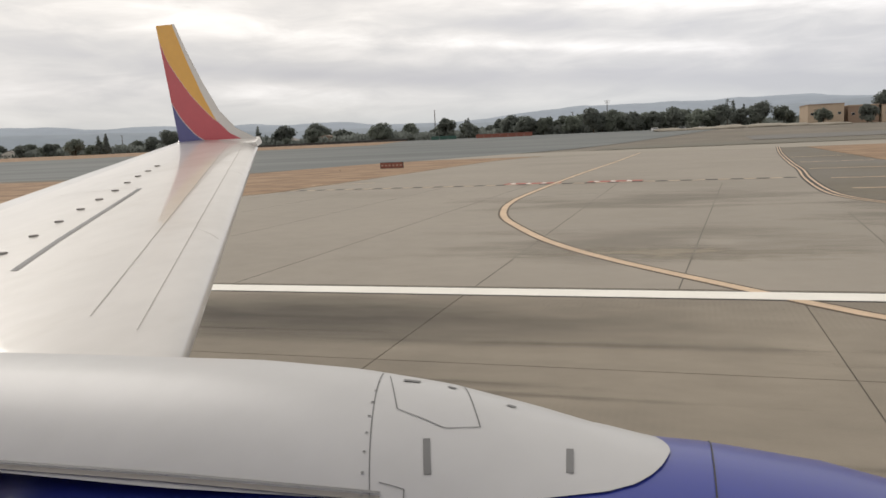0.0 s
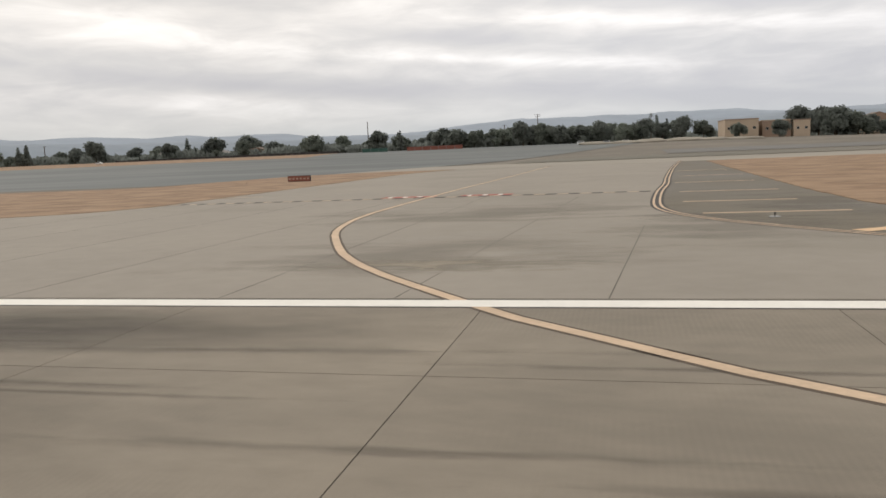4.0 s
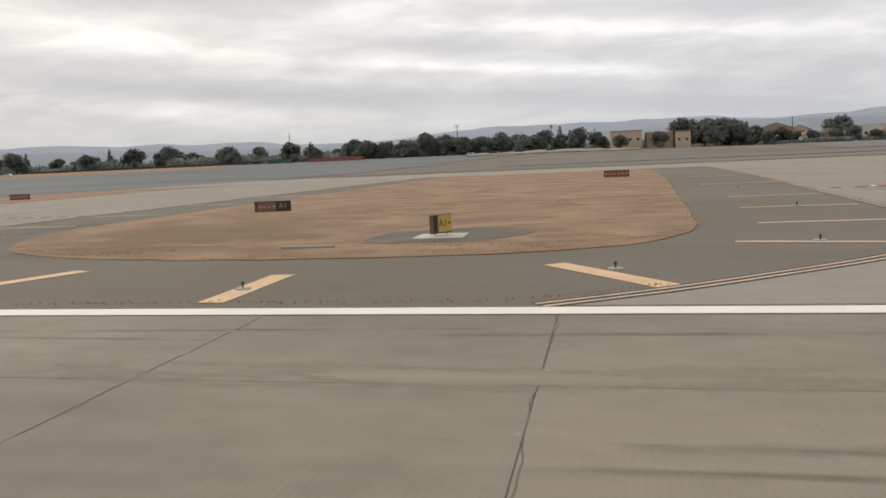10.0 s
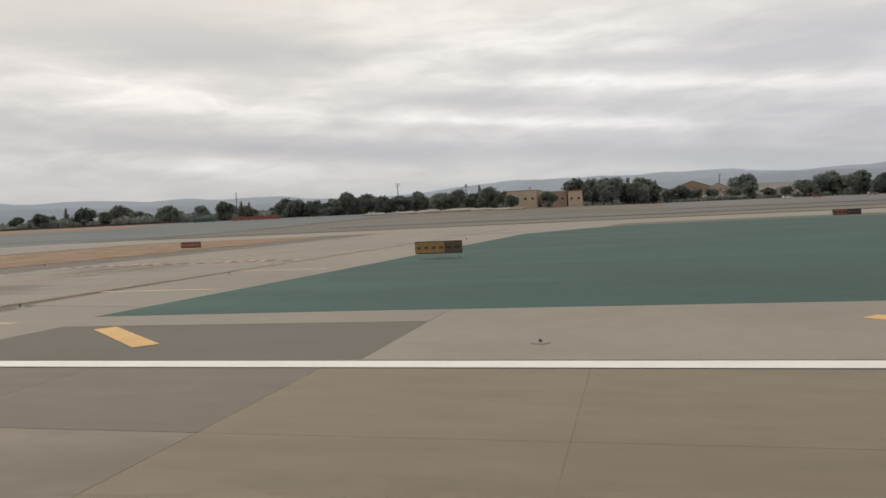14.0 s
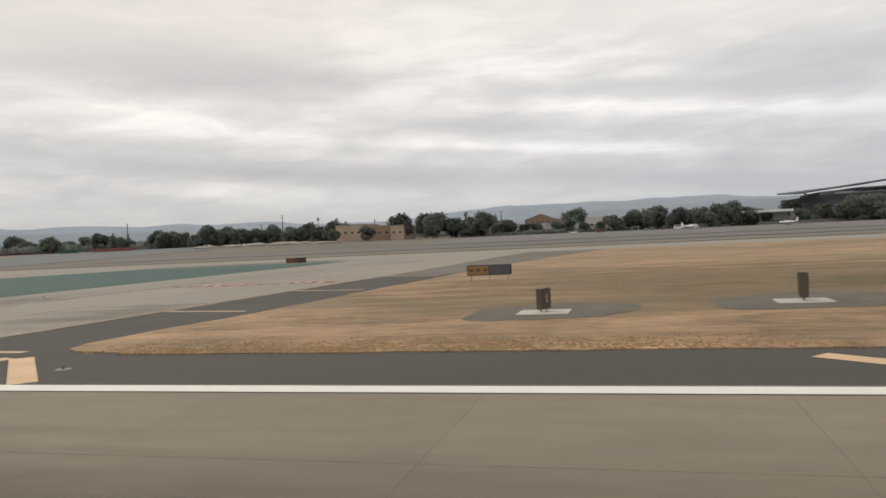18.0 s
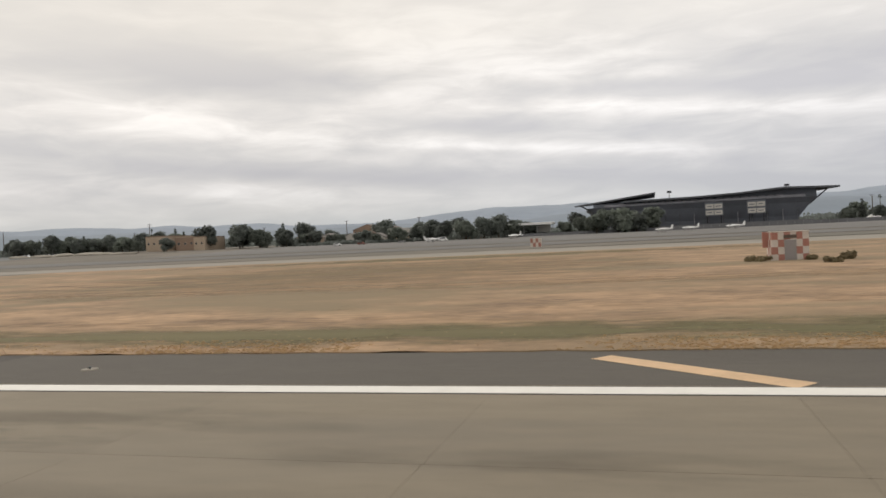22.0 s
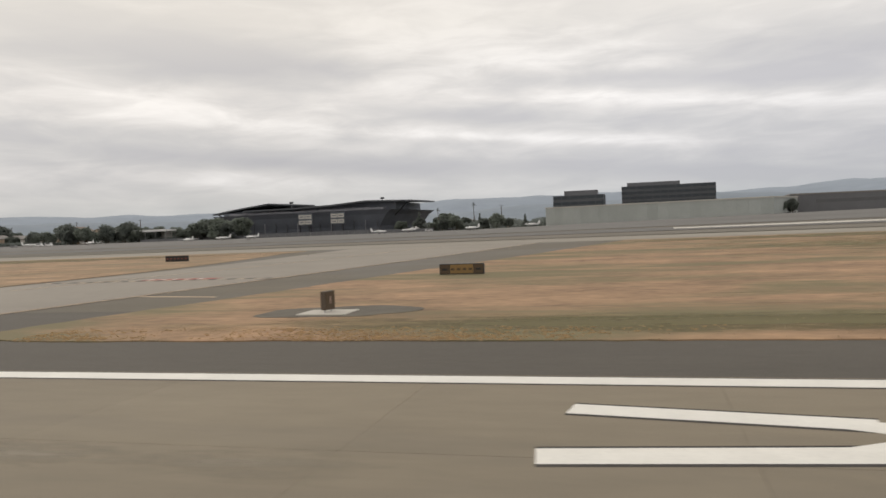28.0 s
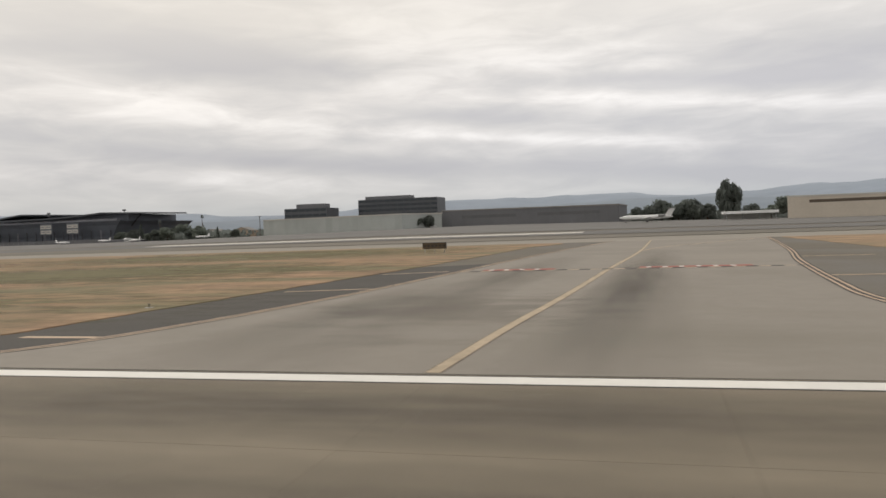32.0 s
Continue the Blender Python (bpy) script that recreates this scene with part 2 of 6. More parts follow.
FIELD = material("field_grass", (0.342, 0.226, 0.132), 0.95, vary=0.38, scales=(0.22, 1.5), stretch=(0.6, 1, 1), bump=0.7, bump_scale=6,
                 tints=(0.240, 0.180, 0.104), tint_scale=0.07, tint_stretch=(0.5, 1, 1), tint_range=(0.46, 0.62))
FIELD_END = material("mixed_grass", (0.330, 0.210, 0.122), 0.95, vary=0.34, scales=(0.2, 1.4), stretch=(0.6, 1, 1), bump=0.7, bump_scale=6,
                     tints=(0.188, 0.158, 0.082), tint_scale=0.10, tint_stretch=(0.35, 1, 1), tint_range=(0.45, 0.60))
SOIL = material("dry_soil", (0.180, 0.158, 0.128), 0.95, vary=0.14, scales=(0.03, 0.4), stretch=(0.35, 1, 1), bump=0.4,
                tints=(0.145, 0.130, 0.104), tint_scale=0.02, tint_range=(0.45, 0.6))
GREEN_PAINT = material("green_paint", (0.034, 0.084, 0.069), 0.85, vary=0.12, scales=(0.08, 1.5), stretch=(0.35, 1, 1), bump=0.2,
                       tints=(0.056, 0.120, 0.100), tint_scale=0.09, tint_stretch=(0.25, 1, 1), tint_range=(0.5, 0.75))
WHITE_PAINT = material("white_marking_paint", (0.80, 0.78, 0.72), 0.7, vary=0.05, scales=(0.8, 8.0), bump=0.1)
YELLOW_PAINT = material("yellow_marking_paint", (0.66, 0.455, 0.270), 0.75, vary=0.10, scales=(0.6, 7.0), bump=0.1)
FRESH_YELLOW = material("bright_yellow_paint", (0.66, 0.415, 0.165), 0.75, vary=0.10, scales=(0.6, 7.0), bump=0.1)
PALE_YELLOW = material("worn_yellow_paint", (0.57, 0.43, 0.30), 0.8, vary=0.12, scales=(0.6, 7.0), bump=0.1)
WORN_YELLOW = material("faint_yellow_paint", (0.46, 0.37, 0.26), 0.85, vary=0.16, scales=(0.6, 5.0))
RED_PAINT = material("red_marking_paint", (0.36, 0.11, 0.085), 0.8, vary=0.12, scales=(0.6, 7.0))
BROWN_RIM = material("brown_border_paint", (0.095, 0.070, 0.050), 0.85, vary=0.15, scales=(0.6, 7.0))
DARK_BROWN = material("dark_brown_case", (0.105, 0.080, 0.058), 0.7, vary=0.15, scales=(2, 20))
GRAVEL = material("dark_gravel", (0.132, 0.118, 0.094), 0.95, vary=0.2, scales=(0.4, 4.0), bump=0.6, bump_scale=12)
BLACK_PAINT = material("black_border_paint", (0.045, 0.040, 0.036), 0.85, vary=0.15, scales=(0.6, 7.0))
PALE_CHIP = material("chipped_concrete", (0.285, 0.262, 0.222), 0.9, vary=0.1, scales=(0.6, 6.0))
JOINT = material("joint_filler", (0.100, 0.090, 0.077), 0.9, vary=0.2, scales=(0.5, 5.0))
TUFT = material("grass_tuft", (0.46, 0.34, 0.21), 0.95, vary=0.2, scales=(0.3, 3.0))
CLUMP = clump_material()
INK = material("faded_sign_white", (0.34, 0.24, 0.19), 0.6, vary=0.1)
WHITE_METAL = material("white_metal", (0.78, 0.78, 0.77), 0.4, vary=0.03)
GREY_METAL = material("grey_metal", (0.30, 0.30, 0.30), 0.5, metal=0.4, vary=0.06)
DARK = material("dark_metal", (0.022, 0.022, 0.024), 0.5, vary=0.1)
SIGN_YELLOW = material("sign_yellow", (0.27, 0.165, 0.055), 0.5, vary=0.04, scales=(2, 20))
BRIGHT_SIGN = material("sign_bright_yellow", (0.47, 0.31, 0.075), 0.5, vary=0.04, scales=(2, 20))
SIGN_RED = material("sign_red", (0.20, 0.062, 0.040), 0.5, vary=0.05, scales=(2, 20))
SIGN_RUST = material("faded_sign_rust", (0.185, 0.092, 0.050), 0.5, vary=0.08, scales=(2, 20))
SIGN_DARK = material("weathered_sign_dark", (0.058, 0.048, 0.034), 0.6, vary=0.1)
SIGN_BROWN = material("faded_sign_brown", (0.085, 0.055, 0.028), 0.5, vary=0.05)
HIGH_GLASS = material("grey_high_windows", (0.115, 0.118, 0.122), 0.35, vary=0.08, scales=(0.1, 1.0))
SIGN_BLACK = material("sign_black", (0.018, 0.017, 0.016), 0.5, vary=0.05)
FADED_RED = material("faded_red_paint", (0.36, 0.165, 0.125), 0.7, vary=0.08, scales=(1, 8))
FADED_WHITE = material("faded_white_paint", (0.56, 0.50, 0.44), 0.7, vary=0.06, scales=(1, 8))
FADED_GREY = material("faded_grey_metal", (0.27, 0.25, 0.24), 0.6, vary=0.06)
SHRUB = material("shrub_leaves", (0.25, 0.205, 0.12), 0.9, vary=0.2, scales=(0.5, 4), thin=0.4)
ORANGE = material("orange_plastic", (0.50, 0.24, 0.10), 0.6, vary=0.06)
BARK = material("bark", (0.10, 0.075, 0.055), 0.95, vary=0.2, scales=(1, 8), local=True)
# tree colours lightened and blued: distance haze is put into the leaves
LEAF_HAZED = material("leaves", (0.225, 0.252, 0.216), 0.9, vary=0.20, scales=(0.25, 1.5), per_object=0.22, thin=0.65)
LEAF_DARK_HAZED = material("dark_leaves_hazed", (0.200, 0.222, 0.200), 0.9, vary=0.18, scales=(0.25, 1.5), per_object=0.2, thin=0.65)
WOODS_HAZED = material("far_leaves_hazed", (0.215, 0.238, 0.222), 0.95, thin=0.65, vary=0.2, scales=(0.06, 0.4))
# the hills' haze is painted: pale blue-grey base colours, no real mist
HILL_HAZED = material("hill_hazed", (0.300, 0.345, 0.405), 1.0, vary=0.07, scales=(0.0009, 0.006))
HILL_NEAR_HAZED = material("near_hill_hazed", (0.250, 0.290, 0.335), 1.0, vary=0.08, scales=(0.0012, 0.008))
TAN_WALL = material("tan_stucco", (0.44, 0.35, 0.265), 0.9, vary=0.06, scales=(0.1, 1.0))
BROWN_WALL = material("brown_stucco", (0.30, 0.215, 0.16), 0.9, vary=0.07, scales=(0.1, 1.0))
PALE_WALL = material("pale_wall", (0.52, 0.50, 0.46), 0.85, vary=0.05, scales=(0.08, 1.0))
CREAM_WALL = material("cream_metal_wall", (0.56, 0.50, 0.42), 0.8, vary=0.05, scales=(0.08, 1.0))
HANGAR_WALL = material("pale_grey_cladding", (0.40, 0.425, 0.41), 0.7, vary=0.06, scales=(0.08, 1.0), per_object=0.05)
SLATE_WALL = material("slate_cladding", (0.155, 0.158, 0.168), 0.75, vary=0.07, scales=(0.08, 1.0), per_object=0.05)
ROOF = material("grey_roof", (0.24, 0.225, 0.21), 0.9, vary=0.1)
ROOF_BROWN = material("brown_roof", (0.20, 0.155, 0.125), 0.9, vary=0.1)
# stadium roof and cladding: base colours paled to include the distance haze
ROOF_HAZED = material("hazed_roof_canopy", (0.100, 0.108, 0.122), 0.7, vary=0.1, scales=(0.1, 1.0))
NAVY_HAZED = material("navy_cladding_hazed", (0.122, 0.134, 0.158), 0.6, vary=0.1, scales=(0.1, 1.0))
SEATS = material("grey_seats", (0.25, 0.25, 0.27), 0.8, vary=0.15, scales=(0.2, 2.0))
GLASS = material("dark_glass", (0.030, 0.038, 0.045), 0.12, vary=0.1)
OFFICE = material("charcoal_panel", (0.082, 0.088, 0.098), 0.5, vary=0.1, scales=(0.1, 1.0))
RUBBER = material("rubber", (0.02, 0.02, 0.02), 0.8, vary=0.1)
WING_WHITE = material("wing_grey_paint", (0.58, 0.56, 0.535), 0.30, vary=0.05, scales=(0.6, 5.0), stretch=(1, 0.3, 1), coat=0.6, local=True,
                      tints=(0.50, 0.475, 0.44), tint_scale=0.9, tint_stretch=(1.6, 0.45, 1), tint_range=(0.52, 0.80))
COWL_WHITE = material("white_cowl_paint", (0.46, 0.46, 0.46), 0.42, vary=0.03, scales=(0.5, 4.0), coat=0.05)
LIVERY_BLUE = material("blue_cowl_paint", (0.026, 0.040, 0.25), 0.30, vary=0.04, scales=(0.5, 4.0), coat=0.1)
LIVERY_RED = material("red_livery_paint", (0.45, 0.070, 0.088), 0.3, vary=0.04, coat=0.3)
LIVERY_YELLOW = material("yellow_livery_paint", (0.66, 0.355, 0.065), 0.3, vary=0.04, coat=0.3)
LIVERY_NAVY = material("indigo_livery_paint", (0.072, 0.072, 0.22), 0.3, vary=0.04, coat=0.3)
SEAM = material("panel_seam", (0.16, 0.16, 0.16), 0.6, vary=0.1)
PALE_SEAM = material("wing_panel_seam", (0.36, 0.345, 0.32), 0.6, vary=0.1)


# ---- mesh helpers: everything below is given in metres and drawn at the scale U ----
def mesh_of(name, bm, mat):
    bmesh.ops.recalc_face_normals(bm, faces=bm.faces)
    me = bpy.data.meshes.new(name)
    bm.to_mesh(me)
    bm.free()
    me.transform(Matrix.Scale(U, 4))
    me.materials.append(mat)
    return me


def part(name, bm, mat, parent=None, label="", smooth=False):
    me = bm if isinstance(bm, bpy.types.Mesh) else mesh_of(name, bm, mat)
    if smooth:
        me.polygons.foreach_set("use_smooth", [True] * len(me.polygons))
    ob = new(name, me)
    ob.parent = parent
    if label:
        ob["label"] = label
    return ob


def pydata(name, verts, faces, mat):
    me = bpy.data.meshes.new(name)
    me.from_pydata([(x * U, y * U, z * U) for x, y, z in verts], [], faces)
    me.materials.append(mat)
    me.update()
    return me


def at(x, y, z=0.0, rz=0.0):
    return pose(x * U, y * U, z * U, 0, 0, rz)


def thing(name, x, y, z=0.0, rz=0.0, label="", category="", group="", kind=""):
    ob = new(name)
    ob.matrix_basis = at(x, y, z, rz)
    return tagged(ob, label, category, group, kind)


def flat(name, bm, mat, label, category, z=0.0, kind="structure"):
    """A top-level mesh of the setting."""
    ob = part(name, bm, mat)
    ob.location.z = z * U
    return tagged(ob, label, category, "", kind)


def box(bm, x0, x1, y0, y1, z0, z1):
    v = [bm.verts.new(p) for p in ((x0, y0, z0), (x1, y0, z0), (x1, y1, z0), (x0, y1, z0), (x0, y0, z1), (x1, y0, z1), (x1, y1, z1), (x0, y1, z1))]
    for f in ((0, 3, 2, 1), (4, 5, 6, 7), (0, 1, 5, 4), (1, 2, 6, 5), (2, 3, 7, 6), (3, 0, 4, 7)):
        bm.faces.new([v[i] for i in f])
    return bm


def boxed(*a, bevel=0.0):
    bm = box(bmesh.new(), *a)
    if bevel:
        bmesh.ops.bevel(bm, geom=bm.edges[:], offset=bevel, segments=1, affect="EDGES")
    return bm


def prism(pts, z0, z1):
    bm = bmesh.new()
    lo = [bm.verts.new((x, y, z0)) for x, y in pts]
    hi = [bm.verts.new((x, y, z1)) for x, y in pts]
    bm.faces.new(hi)
    n = len(pts)
    for i in range(n):
        bm.faces.new((lo[i], lo[(i + 1) % n], hi[(i + 1) % n], hi[i]))
    bmesh.ops.triangulate(bm, faces=[f for f in bm.faces if len(f.verts) > 4])
    return bm


def tube(bm, p0, p1, r0, r1=None, n=8, cap=True):
    r1 = r0 if r1 is None else r1
    p0, p1 = Vector(p0), Vector(p1)
    q = (p1 - p0).to_track_quat("Z", "Y")
    rings = []
    for p, r in ((p0, r0), (p1, r1)):
        rings.append([bm.verts.new(p + q @ Vector((r * math.cos(a), r * math.sin(a), 0))) for a in (2 * math.pi * i / n for i in range(n))])
    for i in range(n):
        bm.faces.new((rings[0][i], rings[0][(i + 1) % n], rings[1][(i + 1) % n], rings[1][i]))
    if cap:
        bm.faces.new(rings[0][::-1])
        bm.faces.new(rings[1])
    return bm


def loft(rings, cap=True):
    """A skin over closed rings of equal length."""
    bm = bmesh.new()
    vs = [[bm.verts.new(p) for p in r] for r in rings]
    n = len(rings[0])
    for a, b in zip(vs, vs[1:]):
        for i in range(n):
            bm.faces.new((a[i], a[(i + 1) % n], b[(i + 1) % n], b[i]))
    if cap:
        bm.faces.new(vs[0][::-1])
        bm.faces.new(vs[-1])
    return bm


def spin(profile, n=24, axis="x"):
    """A body turned about the x axis from (x, radius) pairs."""
    rings = []
    for x, r in profile:
        rings.append([(x, r * math.cos(a), r * math.sin(a)) for a in (2 * math.pi * i / n for i in range(n))])
    return loft(rings)


def smooth_line(pts, step=1.5):
    """Catmull-Rom through the points."""
    p = [Vector((*q, 0)) for q in pts]
    p = [2 * p[0] - p[1], *p, 2 * p[-1] - p[-2]]
    out = []
    for i in range(1, len(p) - 2):
        k = max(1, int((p[i + 1] - p[i]).length / step))
        for j in range(k):
            t = j / k
            out.append(0.5 * (2 * p[i] + (p[i + 1] - p[i - 1]) * t + (2 * p[i - 1] - 5 * p[i] + 4 * p[i + 1] - p[i + 2]) * t * t
                              + (3 * p[i] - p[i - 1] - 3 * p[i + 1] + p[i + 2]) * t ** 3))
    out.append(p[-2])
    return [(v.x, v.y) for v in out]


def stripe(pts, width, shift=0.0, thick=0.004):
    """A band of paint along a line, set off sideways by shift."""
    bm = bmesh.new()
    rows = []
    for i, (x, y) in enumerate(pts):
        a, b = pts[max(i - 1, 0)], pts[min(i + 1, len(pts) - 1)]
        d = Vector((b[0] - a[0], b[1] - a[1], 0)).normalized()
        s = Vector((-d.y, d.x, 0))
        c = Vector((x, y, 0))
        rows.append([bm.verts.new(c + s * (shift + k * width / 2) + Vector((0, 0, zz))) for k, zz in ((-1, 0), (-1, thick), (1, thick), (1, 0))])
    for a, b in zip(rows, rows[1:]):
        for i in range(3):
            bm.faces.new((a[i], a[i + 1], b[i + 1], b[i]))
    return bm


def mark(name, pts, width, mat, z, label, shift=0.0, border=0.0, curved=False, rim=None):
    """A painted line with an optional dark border below it."""
    line = smooth_line(pts) if curved else pts
    if border:
        flat(name + "_border", stripe(line, width + 2 * border, shift), rim or BLACK_PAINT, "black border of a painted line on the pavement", "marking", z)
        z += 0.006
    return flat(name, stripe(line, width, shift), mat, label, "marking", z)


def lerp(x, xs, ys):
    return float(np.interp(x, xs, ys))


def far_height(x, y):
    """The land rises gently beyond the parallel pavement."""
    s = min(max((y - 245) / 300, 0), 1)
    return s * s * (3 - 2 * s) * lerp(x, (-500, 100, 200, 330, 500, 650, 800, 900, 1100), (8.2, 6.6, 4.6, 3.8, 3.2, 3.2, 5.2, 6.4, 4.2))


# ---- ground ----
def ground_sheet():
    xs = [-9000, -5000, -2500, -1500, *range(-1000, 1701, 50), 2200, 3200, 5500, 9000]
    ys = [-7000, -3000, -1000, -300, -60, 0, 120, 200, 245, 260, 280, 300, 330, 360, 400, 440, 480, 520, 560, 700, 1000, 2000, 4000, 8000]
    verts = [(x, y, far_height(x, y) - 0.10) for y in ys for x in xs]
    w = len(xs)
    faces = [(j * w + i, j * w + i + 1, (j + 1) * w + i + 1, (j + 1) * w + i) for j in range(len(ys) - 1) for i in range(w - 1)]
    ob = part("ground", pydata("ground", verts, faces, SOIL), SOIL, smooth=True)
    tagged(ob, "dry open ground of an airfield reaching the hills", "ground", "", "structure")


def draped(name, corners, lift, mat, label, category, nx=24, ny=14):
    """A four-cornered sheet that follows the land."""
    a, b, c, d = [Vector((*p, 0)) for p in corners]
    verts = []
    for j in range(ny + 1):
        for i in range(nx + 1):
            u, v = i / nx, j / ny
            p = a.lerp(b, u).lerp(d.lerp(c, u), v)
            verts.append((p.x, p.y, far_height(p.x, p.y) + lift))
    w = nx + 1
    faces = [(j * w + i, j * w + i + 1, (j + 1) * w + i + 1, (j + 1) * w + i) for j in range(ny) for i in range(nx)]
    return tagged(part(name, pydata(name, verts, faces, mat), mat, smooth=True), label, category, "", "structure")


ground_sheet()
flat("shoulder", prism([(-260, 20), (1330, 20), (1330, 190), (-260, 190)], -0.12, 0.0), ASPHALT, "worn grey asphalt shoulder along the runway", "pavement")
flat("runway_bed", prism([(-260, -45), (168, -45), (168, 21.35), (-260, 21.35)], -0.14, -0.004), JOINT, "dark joint bed below the runway slabs", "runway")
flat("runway_bed", prism([(168, -45), (1330, -45), (1330, 21.35), (168, 21.35)], -0.14, -0.004), OLD_RUNWAY, "grey joint bed below the runway slabs", "runway")
flat("far_side_grass", prism([(-260, -160), (1330, -160), (1330, -45), (-260, -45)], -0.12, 0.03), FIELD, "dry grass on the far side of the runway", "grass")

# fresh dark asphalt beside the later stretches of runway
flat("pale_shoulder", prism([(176.5, 21.3), (246, 21.3), (246, 34), (176.5, 34)], -0.02, 0.006), CONCRETE, "pale concrete shoulder below the green paint", "pavement")
flat("pale_shoulder", prism([(236, 34.01), (252, 34.01), (262, 188), (236, 188)], -0.02, 0.006), CONCRETE, "pale concrete beside the green paint", "pavement")
flat("pale_shoulder", prism([(149.5, 38), (160.4, 35.6), (182, 188), (153, 188)], -0.02, 0.006), CONCRETE, "pale concrete between a taxiway and the green paint", "pavement")
flat("pale_shoulder", prism([(151.1, 21.3), (159.3, 21.3), (159.6, 28.9), (160.4, 35.5), (150.6, 37.6)], -0.02, 0.0075), CONCRETE, "pale concrete bay beside the green paint", "pavement")
flat("pale_shoulder", prism([(159.65, 28.95), (176.45, 29.2), (176.45, 33.0), (160.45, 35.4)], -0.02, 0.0075), CONCRETE, "pale concrete strip below the green paint", "pavement")
flat("fresh_shoulder", prism([(272, 21.3), (441, 21.3), (441, 60), (272, 90)], -0.02, 0.004), NEW_ASPHALT, "dark fresh asphalt shoulder beside the runway", "pavement")
flat("dark_shoulder", prism([(441.1, 21.3), (951.9, 21.3), (951.9, 40), (441.1, 40)], -0.02, 0.004), MID_ASPHALT, "dark grey asphalt shoulder beside the runway", "pavement")
flat("fresh_shoulder_end", prism([(952, 21.3), (1012, 21.3), (1016, 110), (952, 60)], -0.02, 0.004), NEW_ASPHALT, "dark fresh asphalt shoulder near the last taxiway", "pavement")

# edge lines of the five cross taxiways, from the parallel pavement to the runway
EDGE_A = [(57.2, 192), (52.5, 142), (49.4, 102), (48.3, 85), (47, 71), (46.2, 58), (46.3, 51.5), (47.5, 46.6), (50.2, 41.4), (55.9, 33.8), (61, 28.9), (64.5, 26.4), (69, 24.1), (75.5, 21.4)]
EDGE_B1 = [(123, 190), (121, 120), (118.5, 75), (117.7, 60), (116.9, 46), (116.1, 40.3), (113.9, 35), (110, 30.4), (105.2, 26.4), (101.5, 23.6), (98, 21.4)]
EDGE_B2 = [(156, 190), (152, 110), (149, 58), (147.7, 38), (147, 30), (147, 27.2), (147.7, 25), (149.4, 23.1), (151.6, 21.9), (153.6, 21.4)]
EDGE_C1 = [(258, 190), (254.6, 110), (252.6, 72), (250.9, 42), (250.0, 31), (247.6, 26), (244.5, 23.4), (239, 21.4)]
EDGE_C2 = [(281, 190), (278.5, 100), (277, 80), (275.6, 55), (274.5, 37), (274.1, 30), (274.5, 26.4), (275.9, 24), (278, 22.3), (281, 21.4)]
EDGE_D = [(740, 190), (733, 110), (727, 54), (724, 30), (724, 25), (725.6, 22.6), (729, 21.4)]
EDGE_E1 = [(999, 190), (994, 140), (990.5, 100), (988.7, 72), (987.3, 52), (986.1, 41), (984.8, 33), (983, 26.5), (980, 22.9), (974, 21.6)]
EDGE_E2 = [(1034, 190), (1025.6, 114), (1021.2, 82), (1018.4, 54), (1017.8, 42), (1019.6, 30), (1025, 21.4)]


def taxiway(name, left, right, label):
    bm = prism(smooth_line(left, 4) + smooth_line(right, 4)[::-1], -0.06, 0.012)
    return flat(name, bm, CONCRETE, label, "taxiway")


taxiway("taxiway_first", [(-14, 190), (-14, 110), (-14, 88), (-40, 86), (-250, 92), (-250, 21.4)], EDGE_A, "wide pale concrete taxiway joining the runway end")
taxiway("taxiway_second", EDGE_B1, EDGE_B2, "pale concrete taxiway with a yellow centreline")
taxiway("taxiway_third", EDGE_C1, EDGE_C2, "pale concrete taxiway with a worn yellow centreline")
taxiway("taxiway_fourth", [(690, 190), (700, 110), (700, 60), (697, 40), (688, 21.4)], EDGE_D, "pale concrete taxiway crossing dry grass")
taxiway("taxiway_fifth", EDGE_E1, EDGE_E2, "pale concrete taxiway with dark tyre tracks")


def grass(name, pts, mat, label, z=0.05, rag=0.35):
    """A field of grass with a ragged rim."""
    line = smooth_line(pts + [pts[0]], 1.2)[:-1]
    rng = random.Random(len(line))
    line = [(x + rng.uniform(-rag, rag) * 0.4, y + rng.uniform(-rag, rag) * 0.4) for x, y in line]
    return flat(name, prism(line, -0.05, z), mat, label, "grass")


grass("grass_island", [(62, 182), (60, 120), (58.6, 62), (60, 49), (64.5, 40), (71, 35.4), (81, 32.8), (92, 32.6), (100, 34.8), (103.8, 40), (105, 47),
                       (106.5, 75), (109, 130), (108, 178), (95, 184), (76, 184)], DRY, "dry tan grass island between two taxiways")
grass("grass_field", [(300, 184), (290, 120), (286, 76), (284, 45), (282.5, 31), (286, 28), (300, 27.6), (400, 27.7), (500, 27.6), (600, 27.7), (672, 27.7), (692, 30),
                      (697, 42), (699, 75), (696, 110), (684, 160), (670, 184), (560, 184), (430, 184)], FIELD, "long dry grass field with green streaks beside the runway")
grass("grass_field_end", [(760, 184), (748, 110), (741, 74), (737, 50), (733.5, 32), (736, 28.2), (760, 27.8), (860, 27.7), (945, 27.8), (972, 27.9), (976.6, 28.4), (977.6, 29.6), (977.9, 33), (978.8, 46),
                          (980.4, 68), (982, 90), (984, 150), (982, 184), (900, 184), (820, 184)], FIELD_END, "streaky dry and green grass field beside the runway")
